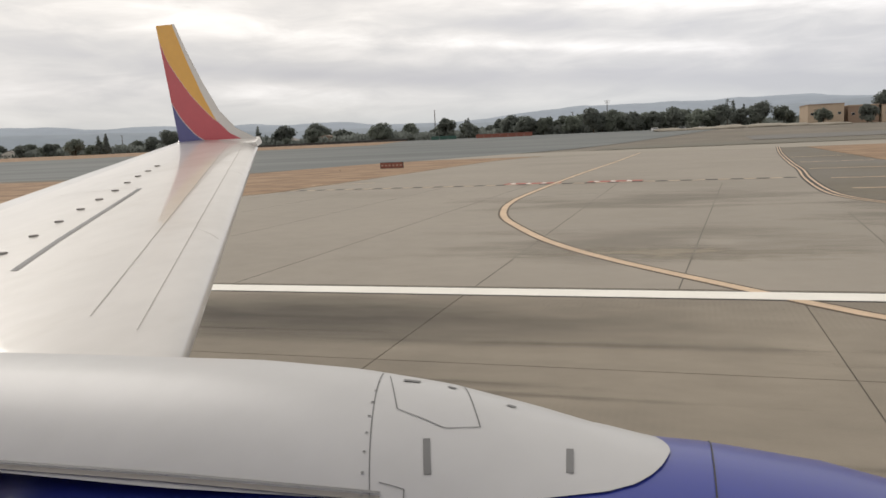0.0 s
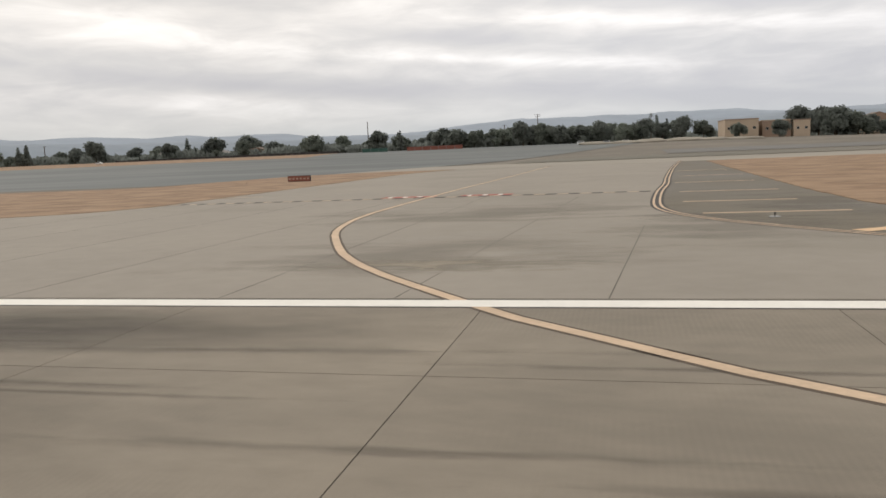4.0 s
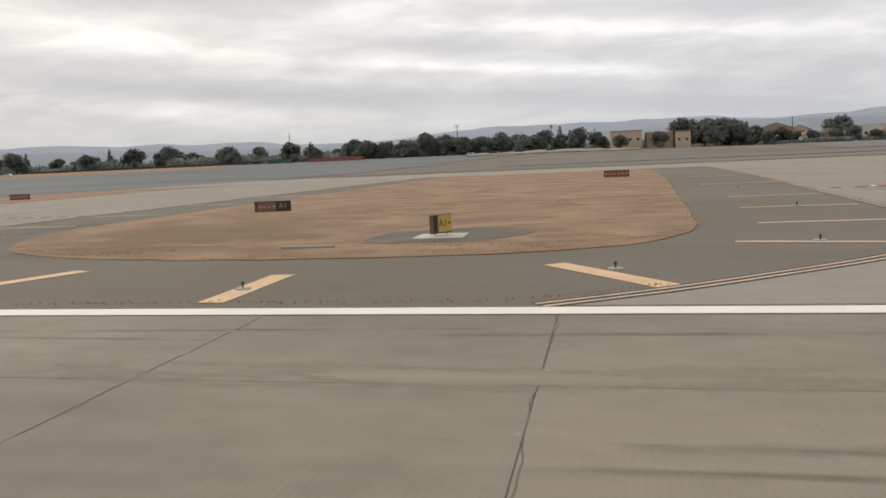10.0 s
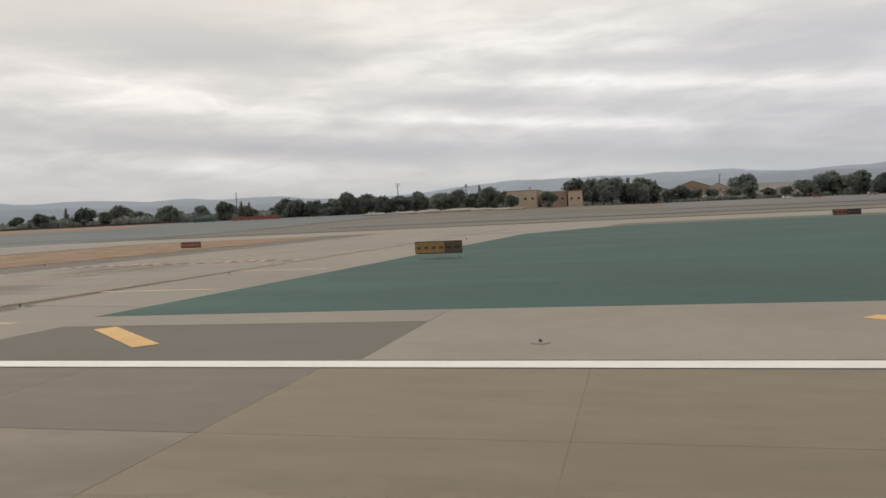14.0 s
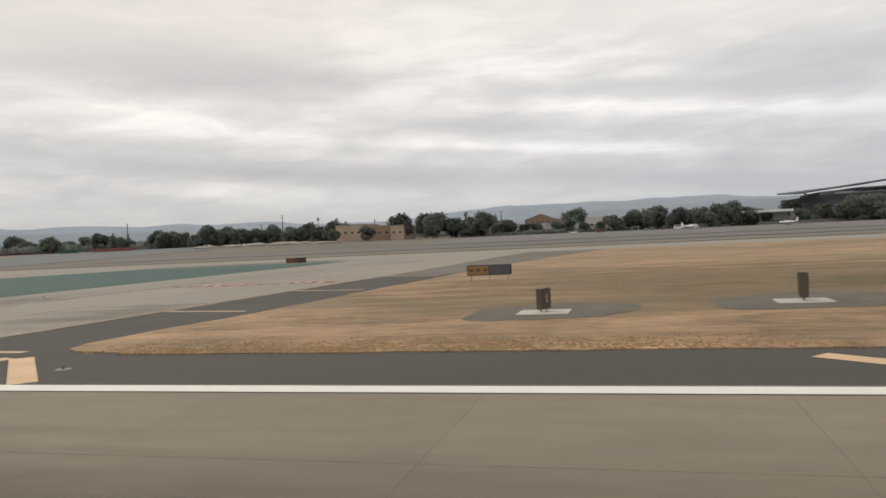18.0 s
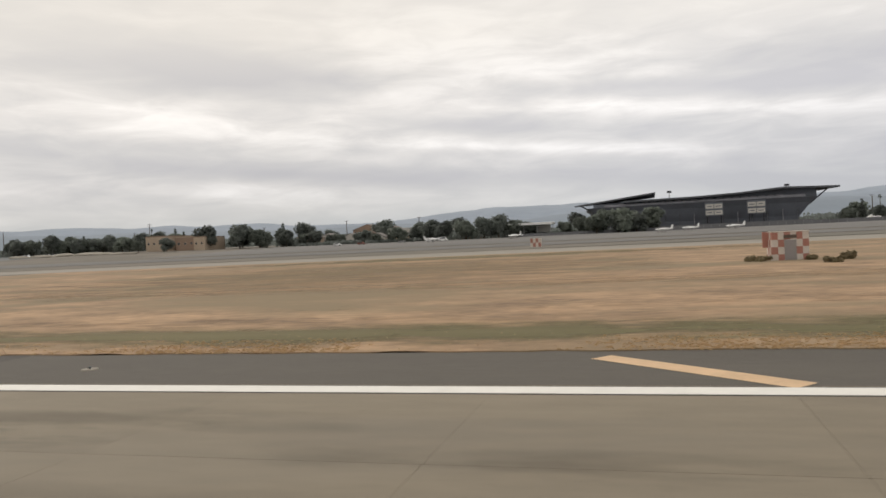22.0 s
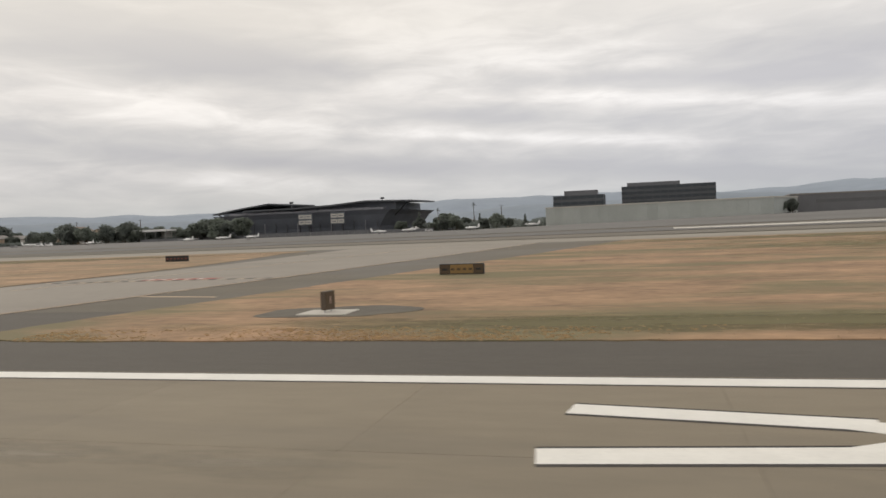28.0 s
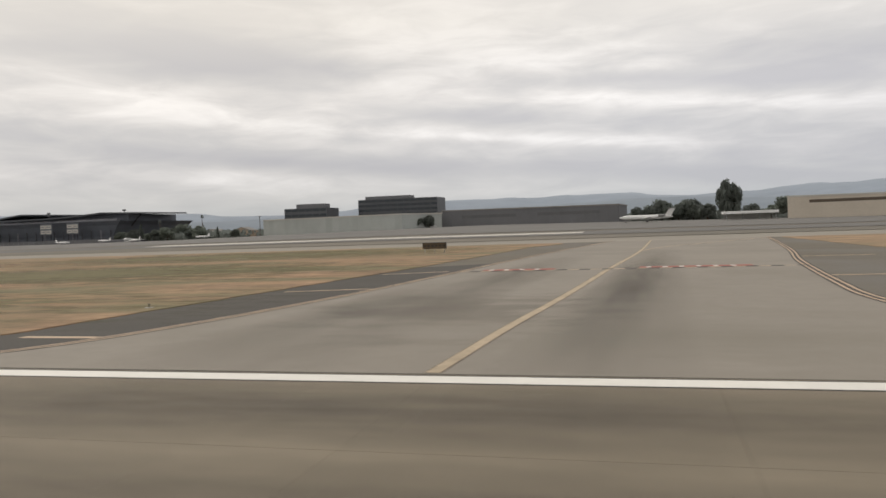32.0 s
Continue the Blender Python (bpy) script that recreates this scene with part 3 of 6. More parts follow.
grass("grass_corner", [(4, 186), (-1.5, 165), (-2.2, 135), (-2.2, 108), (-2.5, 80), (-3, 68), (-10, 60), (-30, 57), (-110, 60), (-200, 64), (-200, 118), (-70, 126), (-45, 130), (-40, 150), (-35, 175), (-22, 186)], DRY,
      "dry tan grass strip beside the dark apron")
grass("grass_beyond", [(1036, 184), (1036, 110), (1036, 60), (1040, 40), (1060, 30), (1140, 28), (1300, 28), (1300, 110), (1300, 184), (1160, 184)], FIELD,
      "dry grass beyond the last taxiway")
flat("green_painted_area", prism([(158.7, 32.2), (172, 32.7), (200, 33.2), (236, 34.2), (238, 40), (239, 75), (241, 130), (242, 168), (215, 171), (185, 167.6), (176, 158), (165.2, 135), (162.6, 92), (160.7, 59.5)],
                                  -0.03, 0.012), GREEN_PAINT,
     "asphalt island painted dull green between taxiways", "pavement")
PATCH = material("patched_concrete", (0.226, 0.209, 0.180), 0.88, vary=0.07, scales=(0.2, 1.5), bump=0.2)
for a, b, c, d in ((115, 121, 21.4, 31), (121.05, 130, 21.4, 26)):
    flat("concrete_patch", prism([(a, c), (b, c), (b, d), (a, d)], 0.0, 0.0135), PATCH, "slightly darker repaired slab of taxiway concrete", "patch")
# parallel pavement, apron and ramp farther off
flat("parallel_runway", prism([(-60, 186), (1330, 186), (1330, 236), (-60, 236)], -0.08, 0.016), PALE, "pale concrete parallel runway across the field", "runway")
draped("far_apron", [(-900, 137), (-45, 137), (75, 520), (-900, 520)], 0.032, APRON, "dark bluish asphalt apron far across the field", "apron", 30, 24)
draped("dirt_strip", [(-520, 410), (-140, 432), (-150, 520), (-520, 520)], 0.09, DRY, "pale dirt strip beyond the far apron", "ground", 20, 4)
draped("far_grass_strip", [(10, 243), (1330, 243), (1330, 292), (10, 292)], 0.04, STRIP, "dry grass strip beyond the parallel runway", "grass", 40, 6)
draped("far_taxiway", [(60, 298), (1330, 298), (1330, 342), (60, 342)], 0.05, FAR_ASPHALT, "grey asphalt taxiway far across the field", "taxiway", 40, 8)
draped("pale_strip", [(776, 318), (982, 318), (982, 334), (776, 334)], 0.075, WHITE_CONCRETE, "bright pale concrete strip far across the field", "pavement", 24, 3)
draped("jet_ramp", [(200, 360), (1330, 360), (1330, 520), (200, 520)], 0.05, RAMP, "grey concrete ramp with parked aircraft", "apron", 40, 12)


# ---- painted marks ----
mark("runway_edge_line", [(-240, 20.65), (1320, 20.65)], 0.92, WHITE_PAINT, 0.013, "white painted runway edge line", border=0.12)
for name, pts in (("taxiway_edge_line", EDGE_A), ("taxiway_edge_line", EDGE_B1), ("taxiway_edge_line", EDGE_B2), ("taxiway_edge_line", EDGE_C1),
                  ("taxiway_edge_line", EDGE_C2), ("taxiway_edge_line", EDGE_D), ("taxiway_edge_line", EDGE_E1), ("taxiway_edge_line", EDGE_E2)):
    line = smooth_line(pts)
    flat("edge_line_border", stripe(line, 0.95), BLACK_PAINT, "black border of a double taxiway edge line", "marking", 0.016)
    for s in (-0.22, 0.22):
        flat(name, stripe(line, 0.17, s), PALE_YELLOW, "worn yellow double taxiway edge line", "marking", 0.022)
mark("lead_off_line", [(90, 0.8), (72, 2.7), (64, 4.8), (57, 7.7), (51, 10.9), (47.9, 13.0), (46, 14.4), (43.4, 16.8), (41.2, 18.8), (38.5, 22), (35.6, 25.6), (34.1, 27.7), (31.9, 31.4), (29.5, 36.8), (27.9, 41), (26.8, 45.5), (26.0, 51), (25.6, 60), (25.6, 88), (26.4, 130), (27, 186)],
     0.38, PALE_YELLOW, 0.0122, "yellow taxi centreline curving onto the runway", border=0.115, curved=True, rim=BROWN_RIM)
mark("centreline", [(129.6, 21.6), (130.6, 36), (132, 66), (134.5, 98), (137, 140), (140, 186)], 0.34, YELLOW_PAINT, 0.016, "yellow taxi centreline with black border", border=0.18, curved=True)
mark("centreline", [(262.1, 21.5), (262.4, 31), (263.0, 46), (264.5, 74), (267.0, 120), (271.5, 186)], 0.30, PALE_YELLOW, 0.016, "worn yellow taxi centreline", border=0.08, curved=True)
mark("centreline", [(706, 60), (709, 80), (713, 120), (716, 186)], 0.30, PALE_YELLOW, 0.016, "worn yellow taxi centreline", border=0.14, curved=True)
mark("centreline", [(1006.2, 120), (1010, 135), (1018, 153), (1033, 184)], 0.4, PALE_YELLOW, 0.015, "worn yellow line that forks off a taxi centreline", border=0.1, curved=True)
mark("centreline", [(1000.4, 21.6), (1000.9, 32), (1001.9, 47), (1003.4, 75), (1006, 120), (1008, 186)], 0.46, WORN_YELLOW, 0.016, "worn pale yellow taxi centreline", border=0.04, curved=True, rim=BROWN_RIM)


def holding_position(x0, x1, y, reds):
    """A dashed holding line with red painted blocks."""
    x = x0
    i = 0
    while x < x1:
        mark("holding_dash", [(x, y), (x + 0.98, y)], 1.1 if i % 2 else 0.5, BLACK_PAINT if i % 2 else PALE_YELLOW, 0.024, "dash of a holding position line")
        x += 1.05
        i += 1
    for a, b in reds:
        mark("holding_sign", [(a, y + 1.9), (b, y + 1.9)], 2.0, RED_PAINT, 0.016, "red painted holding sign on the taxiway")
        k = a + 0.6
        while k < b - 1.0:
            mark("holding_sign_bar", [(k, y + 1.9), (k + 0.45, y + 1.9)], 1.2, WHITE_PAINT, 0.022, "white bar in a red painted sign")
            k += 1.5


holding_position(-12.5, 45.8, 71.5, ((20.5, 26.0), (28.5, 33.5)))
holding_position(119, 149, 76.5, ((123.5, 132.5), (137.3, 145.4)))
holding_position(254, 276, 79.0, ((255.8, 264.6), (269, 275)))
holding_position(701, 729, 70.0, ((712, 721),))
holding_position(989, 1020, 73.0, ((991, 998), (1006, 1016)))

# cross bars and diagonal bars on the shoulders
mark("shoulder_bar", [(-4.0, 80.8), (3.0, 82.5)], 0.5, PALE_YELLOW, 0.056, "worn yellow bar at the grass edge")
THIN = "worn yellow bar across the taxiway shoulder"
DIAG = "broad yellow diagonal bar on the runway shoulder"
for a, b in (((48.4, 47.8), (56.5, 47.8)), ((48.0, 57.6), (55.6, 57.6)), ((48.6, 69.5), (56.5, 69.5)), ((49.2, 86), (57.2, 86)), ((50.5, 103), (58.5, 103)), ((51.5, 122), (59, 122)),
             ((105.5, 35.9), (111.5, 34.6)), ((108, 44.4), (115, 44.6)), ((109, 56), (116.4, 56)), ((110, 68.4), (117.6, 69)), ((110.8, 93.4), (119, 94)), ((112, 120), (120, 121)),
             ((147.4, 30.7), (155.8, 30.2)), ((148.9, 45.2), (157.6, 45.0)), ((150, 62), (158.6, 61.4)), ((241.4, 31.6), (249.8, 31.2)), ((242.2, 50.4), (251.2, 49.6)),
             ((274.2, 29.1), (281.2, 28.6)), ((275.0, 47.6), (282.4, 46.2)), ((276.6, 66), (283.8, 64.6)), ((278, 88), (285, 86)),
             ((724.2, 28.1), (730.4, 28.1)), ((726.6, 50.6), (734.4, 49)), ((980.7, 51.9), (986.8, 53.6)), ((981.6, 71.2), (987.6, 74.2)), ((979.2, 28.7), (984, 28.6)),
             ((1020, 38), (1027, 38)), ((1019, 60), (1027, 60)), ((1023, 90), (1030, 90))):
    mark("shoulder_bar", [a, b], 0.5, PALE_YELLOW, 0.014, THIN)
for a, b in (((54, 37.2), (60.6, 40.8)), ((62.6, 29.2), (67.8, 33.9)), ((74.2, 22.9), (77.1, 29.9)), ((87.5, 22.1), (87.5, 27.9)), ((102.2, 23.8), (97.9, 29.7)),
             ((155.3, 21.9), (155.4, 28.9)), ((167.4, 23.9), (162.3, 28.3)), ((198.6, 22.3), (192.2, 28.9)), ((240.5, 23.0), (241.0, 31.0)),
             ((279.6, 21.5), (282.0, 26.9)), ((287.8, 21.4), (282.6, 26.9)), ((731.8, 21.6), (732.1, 26.4)), ((977.7, 21.9), (977.9, 27.2))):
    mark("diagonal_bar", [a, b], 0.95, FRESH_YELLOW if 150 < a[0] < 250 else YELLOW_PAINT, 0.014, DIAG)
for x in (312.9, 342.7, 372.5, 403.4, 434.2, 465.0, 494.6, 525.9, 557.2, 586.8, 616.4, 647, 677, 707.5):
    mark("diagonal_bar", [(x + 6.0, 21.4), (x + 0.5, 26.2)], 0.95, YELLOW_PAINT, 0.014, DIAG)

# displaced threshold: arrow, bar, stripes, then the touchdown bars
WHITE_LABEL = "white painted runway marking with a dark border"
mark("arrow_line", [(762.4, 17.5), (768.5, 16.6)], 0.9, WHITE_PAINT, 0.013, WHITE_LABEL, border=0.14)
mark("arrow_line", [(762.1, 13.8), (768.4, 14.6)], 0.95, WHITE_PAINT, 0.013, WHITE_LABEL, border=0.14)
flat("arrow_head", prism([(765.8, 17.2), (776.2, 15.8), (766.4, 14.3), (768.9, 15.75)], 0.013, 0.022), WHITE_PAINT, "white painted arrow head on the runway", "marking")
mark("threshold_bar", [(779.3, -22.0), (779.3, 20.2)], 3.2, WHITE_PAINT, 0.013, "broad white threshold bar across the runway", border=0.22)
for y in (18.45, 15.1, 11.7, 8.3, 4.9):
    mark("threshold_stripe", [(784.3, y), (828.2, y)], 1.75, WHITE_PAINT, 0.013, "long white threshold stripe on the runway", border=0.2)
for y in (16.95, 13.55):
    mark("touchdown_bar", [(935.9, y), (959.3, y)], 1.9, WHITE_PAINT, 0.013, "white touchdown zone bar on the runway", border=0.2)



# ---- far land ----
def ridge(name, dist, depth, heights, mat, seed, label):
    """A range of hills along an arc round the airfield."""
    rng = random.Random(seed)
    nx, ny = 260, 7
    verts = []
    for j in range(ny + 1):
        v = j / ny
        for i in range(nx + 1):
            az = radians(-80 + 150 * i / nx)
            r = dist + depth * v
            top = lerp(math.degrees(az), (-80, -48, -20, -10, 8, 20, 40, 70), heights)
            wob = noise.fractal(Vector((i * 0.055 + seed * 7, v * 1.3, seed)), 1.0, 2.0, 5)
            prof = math.sin(min(v * 1.25, 1.0) * math.pi / 2) ** 1.3
            verts.append((450 + r * math.sin(az), r * math.cos(az), top * prof * (1 + 0.22 * wob) - 2))
    w = nx + 1
    faces = [(j * w + i, j * w + i + 1, (j + 1) * w + i + 1, (j + 1) * w + i) for j in range(ny) for i in range(nx)]
    tagged(part(name, pydata(name, verts, faces, mat), mat, smooth=True), label, "hills", "", "structure")


ridge("backdrop_hills", 5200, 1400, (240, 236, 180, 232, 246, 224, 222, 205), HILL_HAZED, 3, "hills painted hazy blue-grey on the horizon")
ridge("backdrop_foothills", 3900, 700, (128, 126, 96, 112, 130, 118, 105, 95), HILL_NEAR_HAZED, 8, "lower foothills painted hazy grey-green")


# ---- trees ----
def crown_mesh(name, lobes, count, size, mat, seed):
    """A crown of many small leaf sprays scattered over rounded limbs' ends."""
    rng = random.Random(seed)
    verts, faces = [], []
    weights = [l[3] ** 2 for l in lobes]
    for _ in range(count):
        cx, cy, cz, r, sq = rng.choices(lobes, weights)[0]
        d = Vector((rng.gauss(0, 1), rng.gauss(0, 1), rng.gauss(0, 1))).normalized()
        k = r * rng.uniform(0.55, 1.18)
        c = Vector((cx + d.x * k, cy + d.y * k, cz + d.z * k * sq))
        s = size * rng.uniform(0.5, 1.25)
        face = (d + Vector((rng.gauss(0, 0.4), rng.gauss(0, 0.4), 0.5 + rng.gauss(0, 0.4)))).normalized()
        a = face.cross(Vector((rng.gauss(0, 1), rng.gauss(0, 1), rng.gauss(0, 1)))).normalized()
        b = face.cross(a) * s * rng.uniform(0.5, 0.9)
        a = a * s
        i = len(verts)
        verts += [c - a - b * 0.5, c - b, c + a, c + a * 0.3 + b, c - a * 0.7 + b * 0.8]
        faces.append((i, i + 1, i + 2, i + 3, i + 4))
    return pydata(name, [tuple(v) for v in verts], faces, mat)


def broadleaf(height, spread, seed, mat=LEAF_HAZED, label="broad dark green tree with a loose rounded crown"):
    rng = random.Random(seed)
    root = thing("tree", 0, 0, -400, 0, label, "tree", "trees along the field")
    bm = bmesh.new()
    tube(bm, (0, 0, -0.3), (0.15, 0, height * 0.42), height * 0.032, height * 0.02, 7)
    lobes = []
    for i in range(12):
        a = i * 2.4 + rng.random()
        r = spread * rng.uniform(0.25, 0.62)
        z = height * rng.uniform(0.22, 0.78)
        p = (math.cos(a) * r, math.sin(a) * r, z)
        tube(bm, (0.1, 0, height * rng.uniform(0.25, 0.4)), p, height * 0.012, height * 0.004, 5)
        lobes.append((*p, spread * rng.uniform(0.30, 0.48), 0.85))
    lobes.append((0, 0, height * 0.80, spread * 0.36, 0.55))
    part("trunk", bm, BARK, root)
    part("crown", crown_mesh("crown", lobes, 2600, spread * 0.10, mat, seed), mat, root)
    return root


def conifer(height, spread, seed, label="tall dark conifer with tiered branches"):
    rng = random.Random(seed)
    root = thing("tree", 0, 0, -400, 0, label, "tree", "trees along the field")
    bm = bmesh.new()
    tube(bm, (0, 0, -0.3), (0, 0, height * 0.94), height * 0.02, height * 0.004, 7)
    lobes = []
    tiers = 9
    for i in range(tiers):
        z = height * (0.16 + 0.8 * i / tiers)
        r = spread * (1 - i / (tiers + 0.6)) * rng.uniform(0.7, 1.1)
        for k in range(4):
            a = i + k * 1.57 + rng.uniform(-0.4, 0.4)
            p = (math.cos(a) * r * 0.6, math.sin(a) * r * 0.6, z)
            tube(bm, (0, 0, z - 0.1), p, 0.07, 0.03, 4)
            lobes.append((*p, r * 0.48 + 0.25, 0.55))
    part("trunk", bm, BARK, root)
    part("crown", crown_mesh("crown", lobes, 900, spread * 0.17 + 0.2, LEAF_DARK_HAZED, seed), LEAF_DARK_HAZED, root)
    return root


def palm(height, seed, label="thin palm with a small tuft of fronds"):
    rng = random.Random(seed)
    root = thing("palm_tree", 0, 0, -400, 0, label, "tree", "trees along the field")
    bm = bmesh.new()
    tube(bm, (0, 0, -0.3), (0.3, 0, height * 0.5), 0.32, 0.26, 7)
    tube(bm, (0.3, 0, height * 0.5), (0.2, 0.2, height), 0.26, 0.2, 7)
    part("trunk", bm, BARK, root)
    bm = bmesh.new()
    for i in range(26):
        a, e = rng.uniform(0, 6.28), rng.uniform(-0.7, 1.1)
        d = Vector((math.cos(a) * math.cos(e), math.sin(a) * math.cos(e), math.sin(e)))
        s = Vector((-math.sin(a), math.cos(a), 0)) * 0.28
        p0 = Vector((0.2, 0.2, height))
        p1, p2 = p0 + d * 1.1, p0 + d * 2.0 + Vector((0, 0, -0.6))
        v = [bm.verts.new(p) for p in (p0, p1 - s, p2, p1 + s)]
        bm.faces.new(v)
    part("fronds", bm, LEAF_DARK_HAZED, root)
    return root


def land(x, y):
    return far_height(x, y) - 0.12


def plant(models, x, y, rng, scale=None):
    m = rng.choice(models)
    s = scale or rng.uniform(0.65, 1.25)
    s *= 1 + 0.1 * lerp(x, (-500, 100, 200, 330, 500, 650, 800), (0.3, 1.4, 2.6, 1.9, 1.9, 1.3, 0))
    t = copy_thing(m, at(x, y, land(x, y), rng.uniform(0, 360)))
    t.scale = (s, s, s * rng.uniform(0.9, 1.1))
    return t


BROAD = [broadleaf(11, 6.0, 1), broadleaf(13, 7.5, 2), broadleaf(9, 5.5, 3), broadleaf(12, 6.2, 4, LEAF_DARK_HAZED, "dense dark tree with a low crown"),
         broadleaf(15, 9.0, 5, LEAF_DARK_HAZED, "large dark spreading tree with a wide crown")]
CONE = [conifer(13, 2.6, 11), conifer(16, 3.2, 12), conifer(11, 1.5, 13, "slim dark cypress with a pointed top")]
PALMS = [palm(13, 21), palm(16, 22)]
BUILT = ((85, 175), (205, 255), (262, 305), (365, 408), (415, 600), (655, 1010), (1060, 1180))


def treeline():
    rng = random.Random(77)
    x = -980
    while x < 1330:
        y = rng.uniform(545, 615)
        inside = any(a < x < b for a, b in BUILT)
        if not inside:
            k = rng.random()
            plant(BROAD if k < 0.70 else CONE if k < 0.94 else PALMS, x, y, rng)
        x += rng.uniform(4.5, 8.5) if x > -500 else rng.uniform(7, 13)
    # trees that stand out
    for x, y, m, s in ((34, 600, BROAD[1], 1.15), (148, 506, BROAD[4], 0.95), (170, 516, BROAD[4], 1.0), (184, 520, BROAD[1], 1.0), (110, 478, BROAD[2], 0.8), (132, 480, BROAD[3], 0.8),
                       (-20, 560, BROAD[4], 0.9), (-5, 566, BROAD[3], 1.0), (10, 560, BROAD[1], 0.9), (-50, 575, BROAD[1], 1.0), (-118, 560, BROAD[1], 0.9), (-420, 520, CONE[1], 1.1),
                       (-408, 515, CONE[0], 1.3), (-430, 505, BROAD[1], 1.0), (318, 520, BROAD[3], 1.1), (330, 512, BROAD[4], 0.75), (346, 508, BROAD[1], 0.95), (356, 520, BROAD[4], 0.8),
                       (432, 525, BROAD[1], 0.9), (446, 528, BROAD[4], 0.85), (458, 522, BROAD[3], 1.0), (590, 545, BROAD[2], 0.8), (606, 540, BROAD[3], 0.8), (848, 548, BROAD[2], 0.9),
                       (856, 552, BROAD[3], 0.9), (660, 606, BROAD[2], 0.8), (1030, 560, BROAD[4], 0.8), (1040, 562, BROAD[1], 0.85),
                       (1050, 565, BROAD[3], 0.95), (1082, 590, BROAD[4], 0.8), (1095, 592, BROAD[1], 0.9), (1018, 570, BROAD[2], 0.9), (225, 560, BROAD[2], 0.7), (250, 556, BROAD[3], 0.7), (270, 540, BROAD[2], 0.7),
                       (196, 540, BROAD[3], 0.9), (290, 530, BROAD[1], 0.8), (302, 545, BROAD[4], 0.85), (312, 548, BROAD[1], 0.95), (338, 540, BROAD[3], 0.95), (364, 530, BROAD[4], 0.9), (374, 534, BROAD[1], 0.95),
                       (384, 538, BROAD[3], 0.9), (436, 530, BROAD[1], 1.15), (450, 526, BROAD[1], 1.2), (468, 530, BROAD[0], 1.25), (410, 540, BROAD[2], 0.9), (422, 536, BROAD[1], 0.8), (614, 550, BROAD[2], 0.7), (622, 545, BROAD[3], 0.7),
                       (632, 548, BROAD[1], 0.75), (652, 548, BROAD[3], 0.7), (662, 546, BROAD[1], 0.75), (684, 538, CONE[0], 0.7), (849, 530, BROAD[2], 0.85), (857, 534, BROAD[3], 0.85), (853, 540, BROAD[1], 0.8), (1100, 556, BROAD[1], 1.2), (1112, 560, BROAD[0], 1.2), (1012, 560, BROAD[4], 0.8), (1024, 556, BROAD[1], 0.85), (1003, 562, BROAD[3], 0.9),
                       (-24, 545, BROAD[4], 1.0), (-12, 550, BROAD[1], 1.05), (2, 545, BROAD[4], 0.85), (16, 548, BROAD[3], 0.95), (30, 550, BROAD[4], 0.85), (44, 546, BROAD[1], 0.95), (58, 550, BROAD[4], 0.9),
                       (70, 545, BROAD[3], 1.0), (82, 540, BROAD[4], 0.85), (96, 538, BROAD[1], 0.9), (156, 540, BROAD[4], 1.0), (164, 530, BROAD[4], 0.95), (176, 536, BROAD[1], 1.0), (206, 548, BROAD[2], 0.8), (216, 550, BROAD[3], 0.8),
                       (236, 552, BROAD[2], 0.8), (258, 548, BROAD[3], 0.75), (280, 545, BROAD[2], 0.7)):
        plant([m], x, y, rng, s)
    # a tall narrow pair behind the canopy
    for x, y, wide, tall in ((1062, 575, 1.0, 2.55), (1068.5, 578, 0.95, 2.3)):
        plant([BROAD[3]], x, y, rng, 1.0).scale = (wide, wide, tall)


treeline()
for m in BROAD + CONE + PALMS:
    for o in (*m.children_recursive, m):
        bpy.data.objects.remove(o)


def far_woods():
    """Low scrub and far woods that close the view behind the single trees."""
    rng = random.Random(5)
    verts, faces = [], []
    for _ in range(150000):
        x = rng.uniform(-1150, 1400)
        y = rng.choice((rng.uniform(560, 645), rng.uniform(560, 645), rng.uniform(650, 760), rng.uniform(830, 980)))
        if any(a < x < b for a, b in BUILT) and y < 735:
            y = rng.uniform(740, 880) if rng.random() < 0.6 else rng.uniform(534, 546)
            if y < 600 and (85 < x < 180 or x > 470):
                continue
        hgt = (2.6 if y < 550 else 8.6 if y < 650 else 8.8 if y < 800 else 11.0) * (0.65 + 0.6 * noise.noise(Vector((x * 0.03, y * 0.02, 0))))
        z = land(x, y) + hgt * rng.random() ** 0.8
        s = rng.uniform(0.9, 2.1)
        i = len(verts)
        a = rng.uniform(0, 3.14)
        ux, uy = math.cos(a) * s, math.sin(a) * s * 0.6
        verts += [(x - ux, y - uy, z - s * 0.5), (x + ux * 0.3, y + uy, z - s * 0.8), (x + ux, y + uy, z + s * 0.2), (x - ux * 0.2, y - uy * 0.4, z + s * 0.9)]
        faces.append((i, i + 1, i + 2, i + 3))
    tagged(part("far_woods", pydata("far_woods", verts, faces, WOODS_HAZED), WOODS_HAZED), "scrub and woods tinted hazy grey-green far behind the field", "woods", "", "stuff")


far_woods()


# ---- buildings ----
def windows_on(root, x0, x1, y, z0, z1, count, rows, w, h, mat=GLASS):
    """Single windows, each with a frame and a pane, on a wall that faces the field."""
    for r in range(rows):
        z = z0 + (z1 - z0) * (r + 0.5) / rows
        for i in range(count):
            x = x0 + (x1 - x0) * (i + 0.5) / count
            win = part("window", boxed(x - w / 2 - 0.1, x + w / 2 + 0.1, y - 0.10, y + 0.02, z - h / 2 - 0.1, z + h / 2 + 0.1), PALE_WALL, root)
            part("pane", boxed(x - w / 2, x + w / 2, y - 0.13, y - 0.101, z - h / 2, z + h / 2), mat, win)


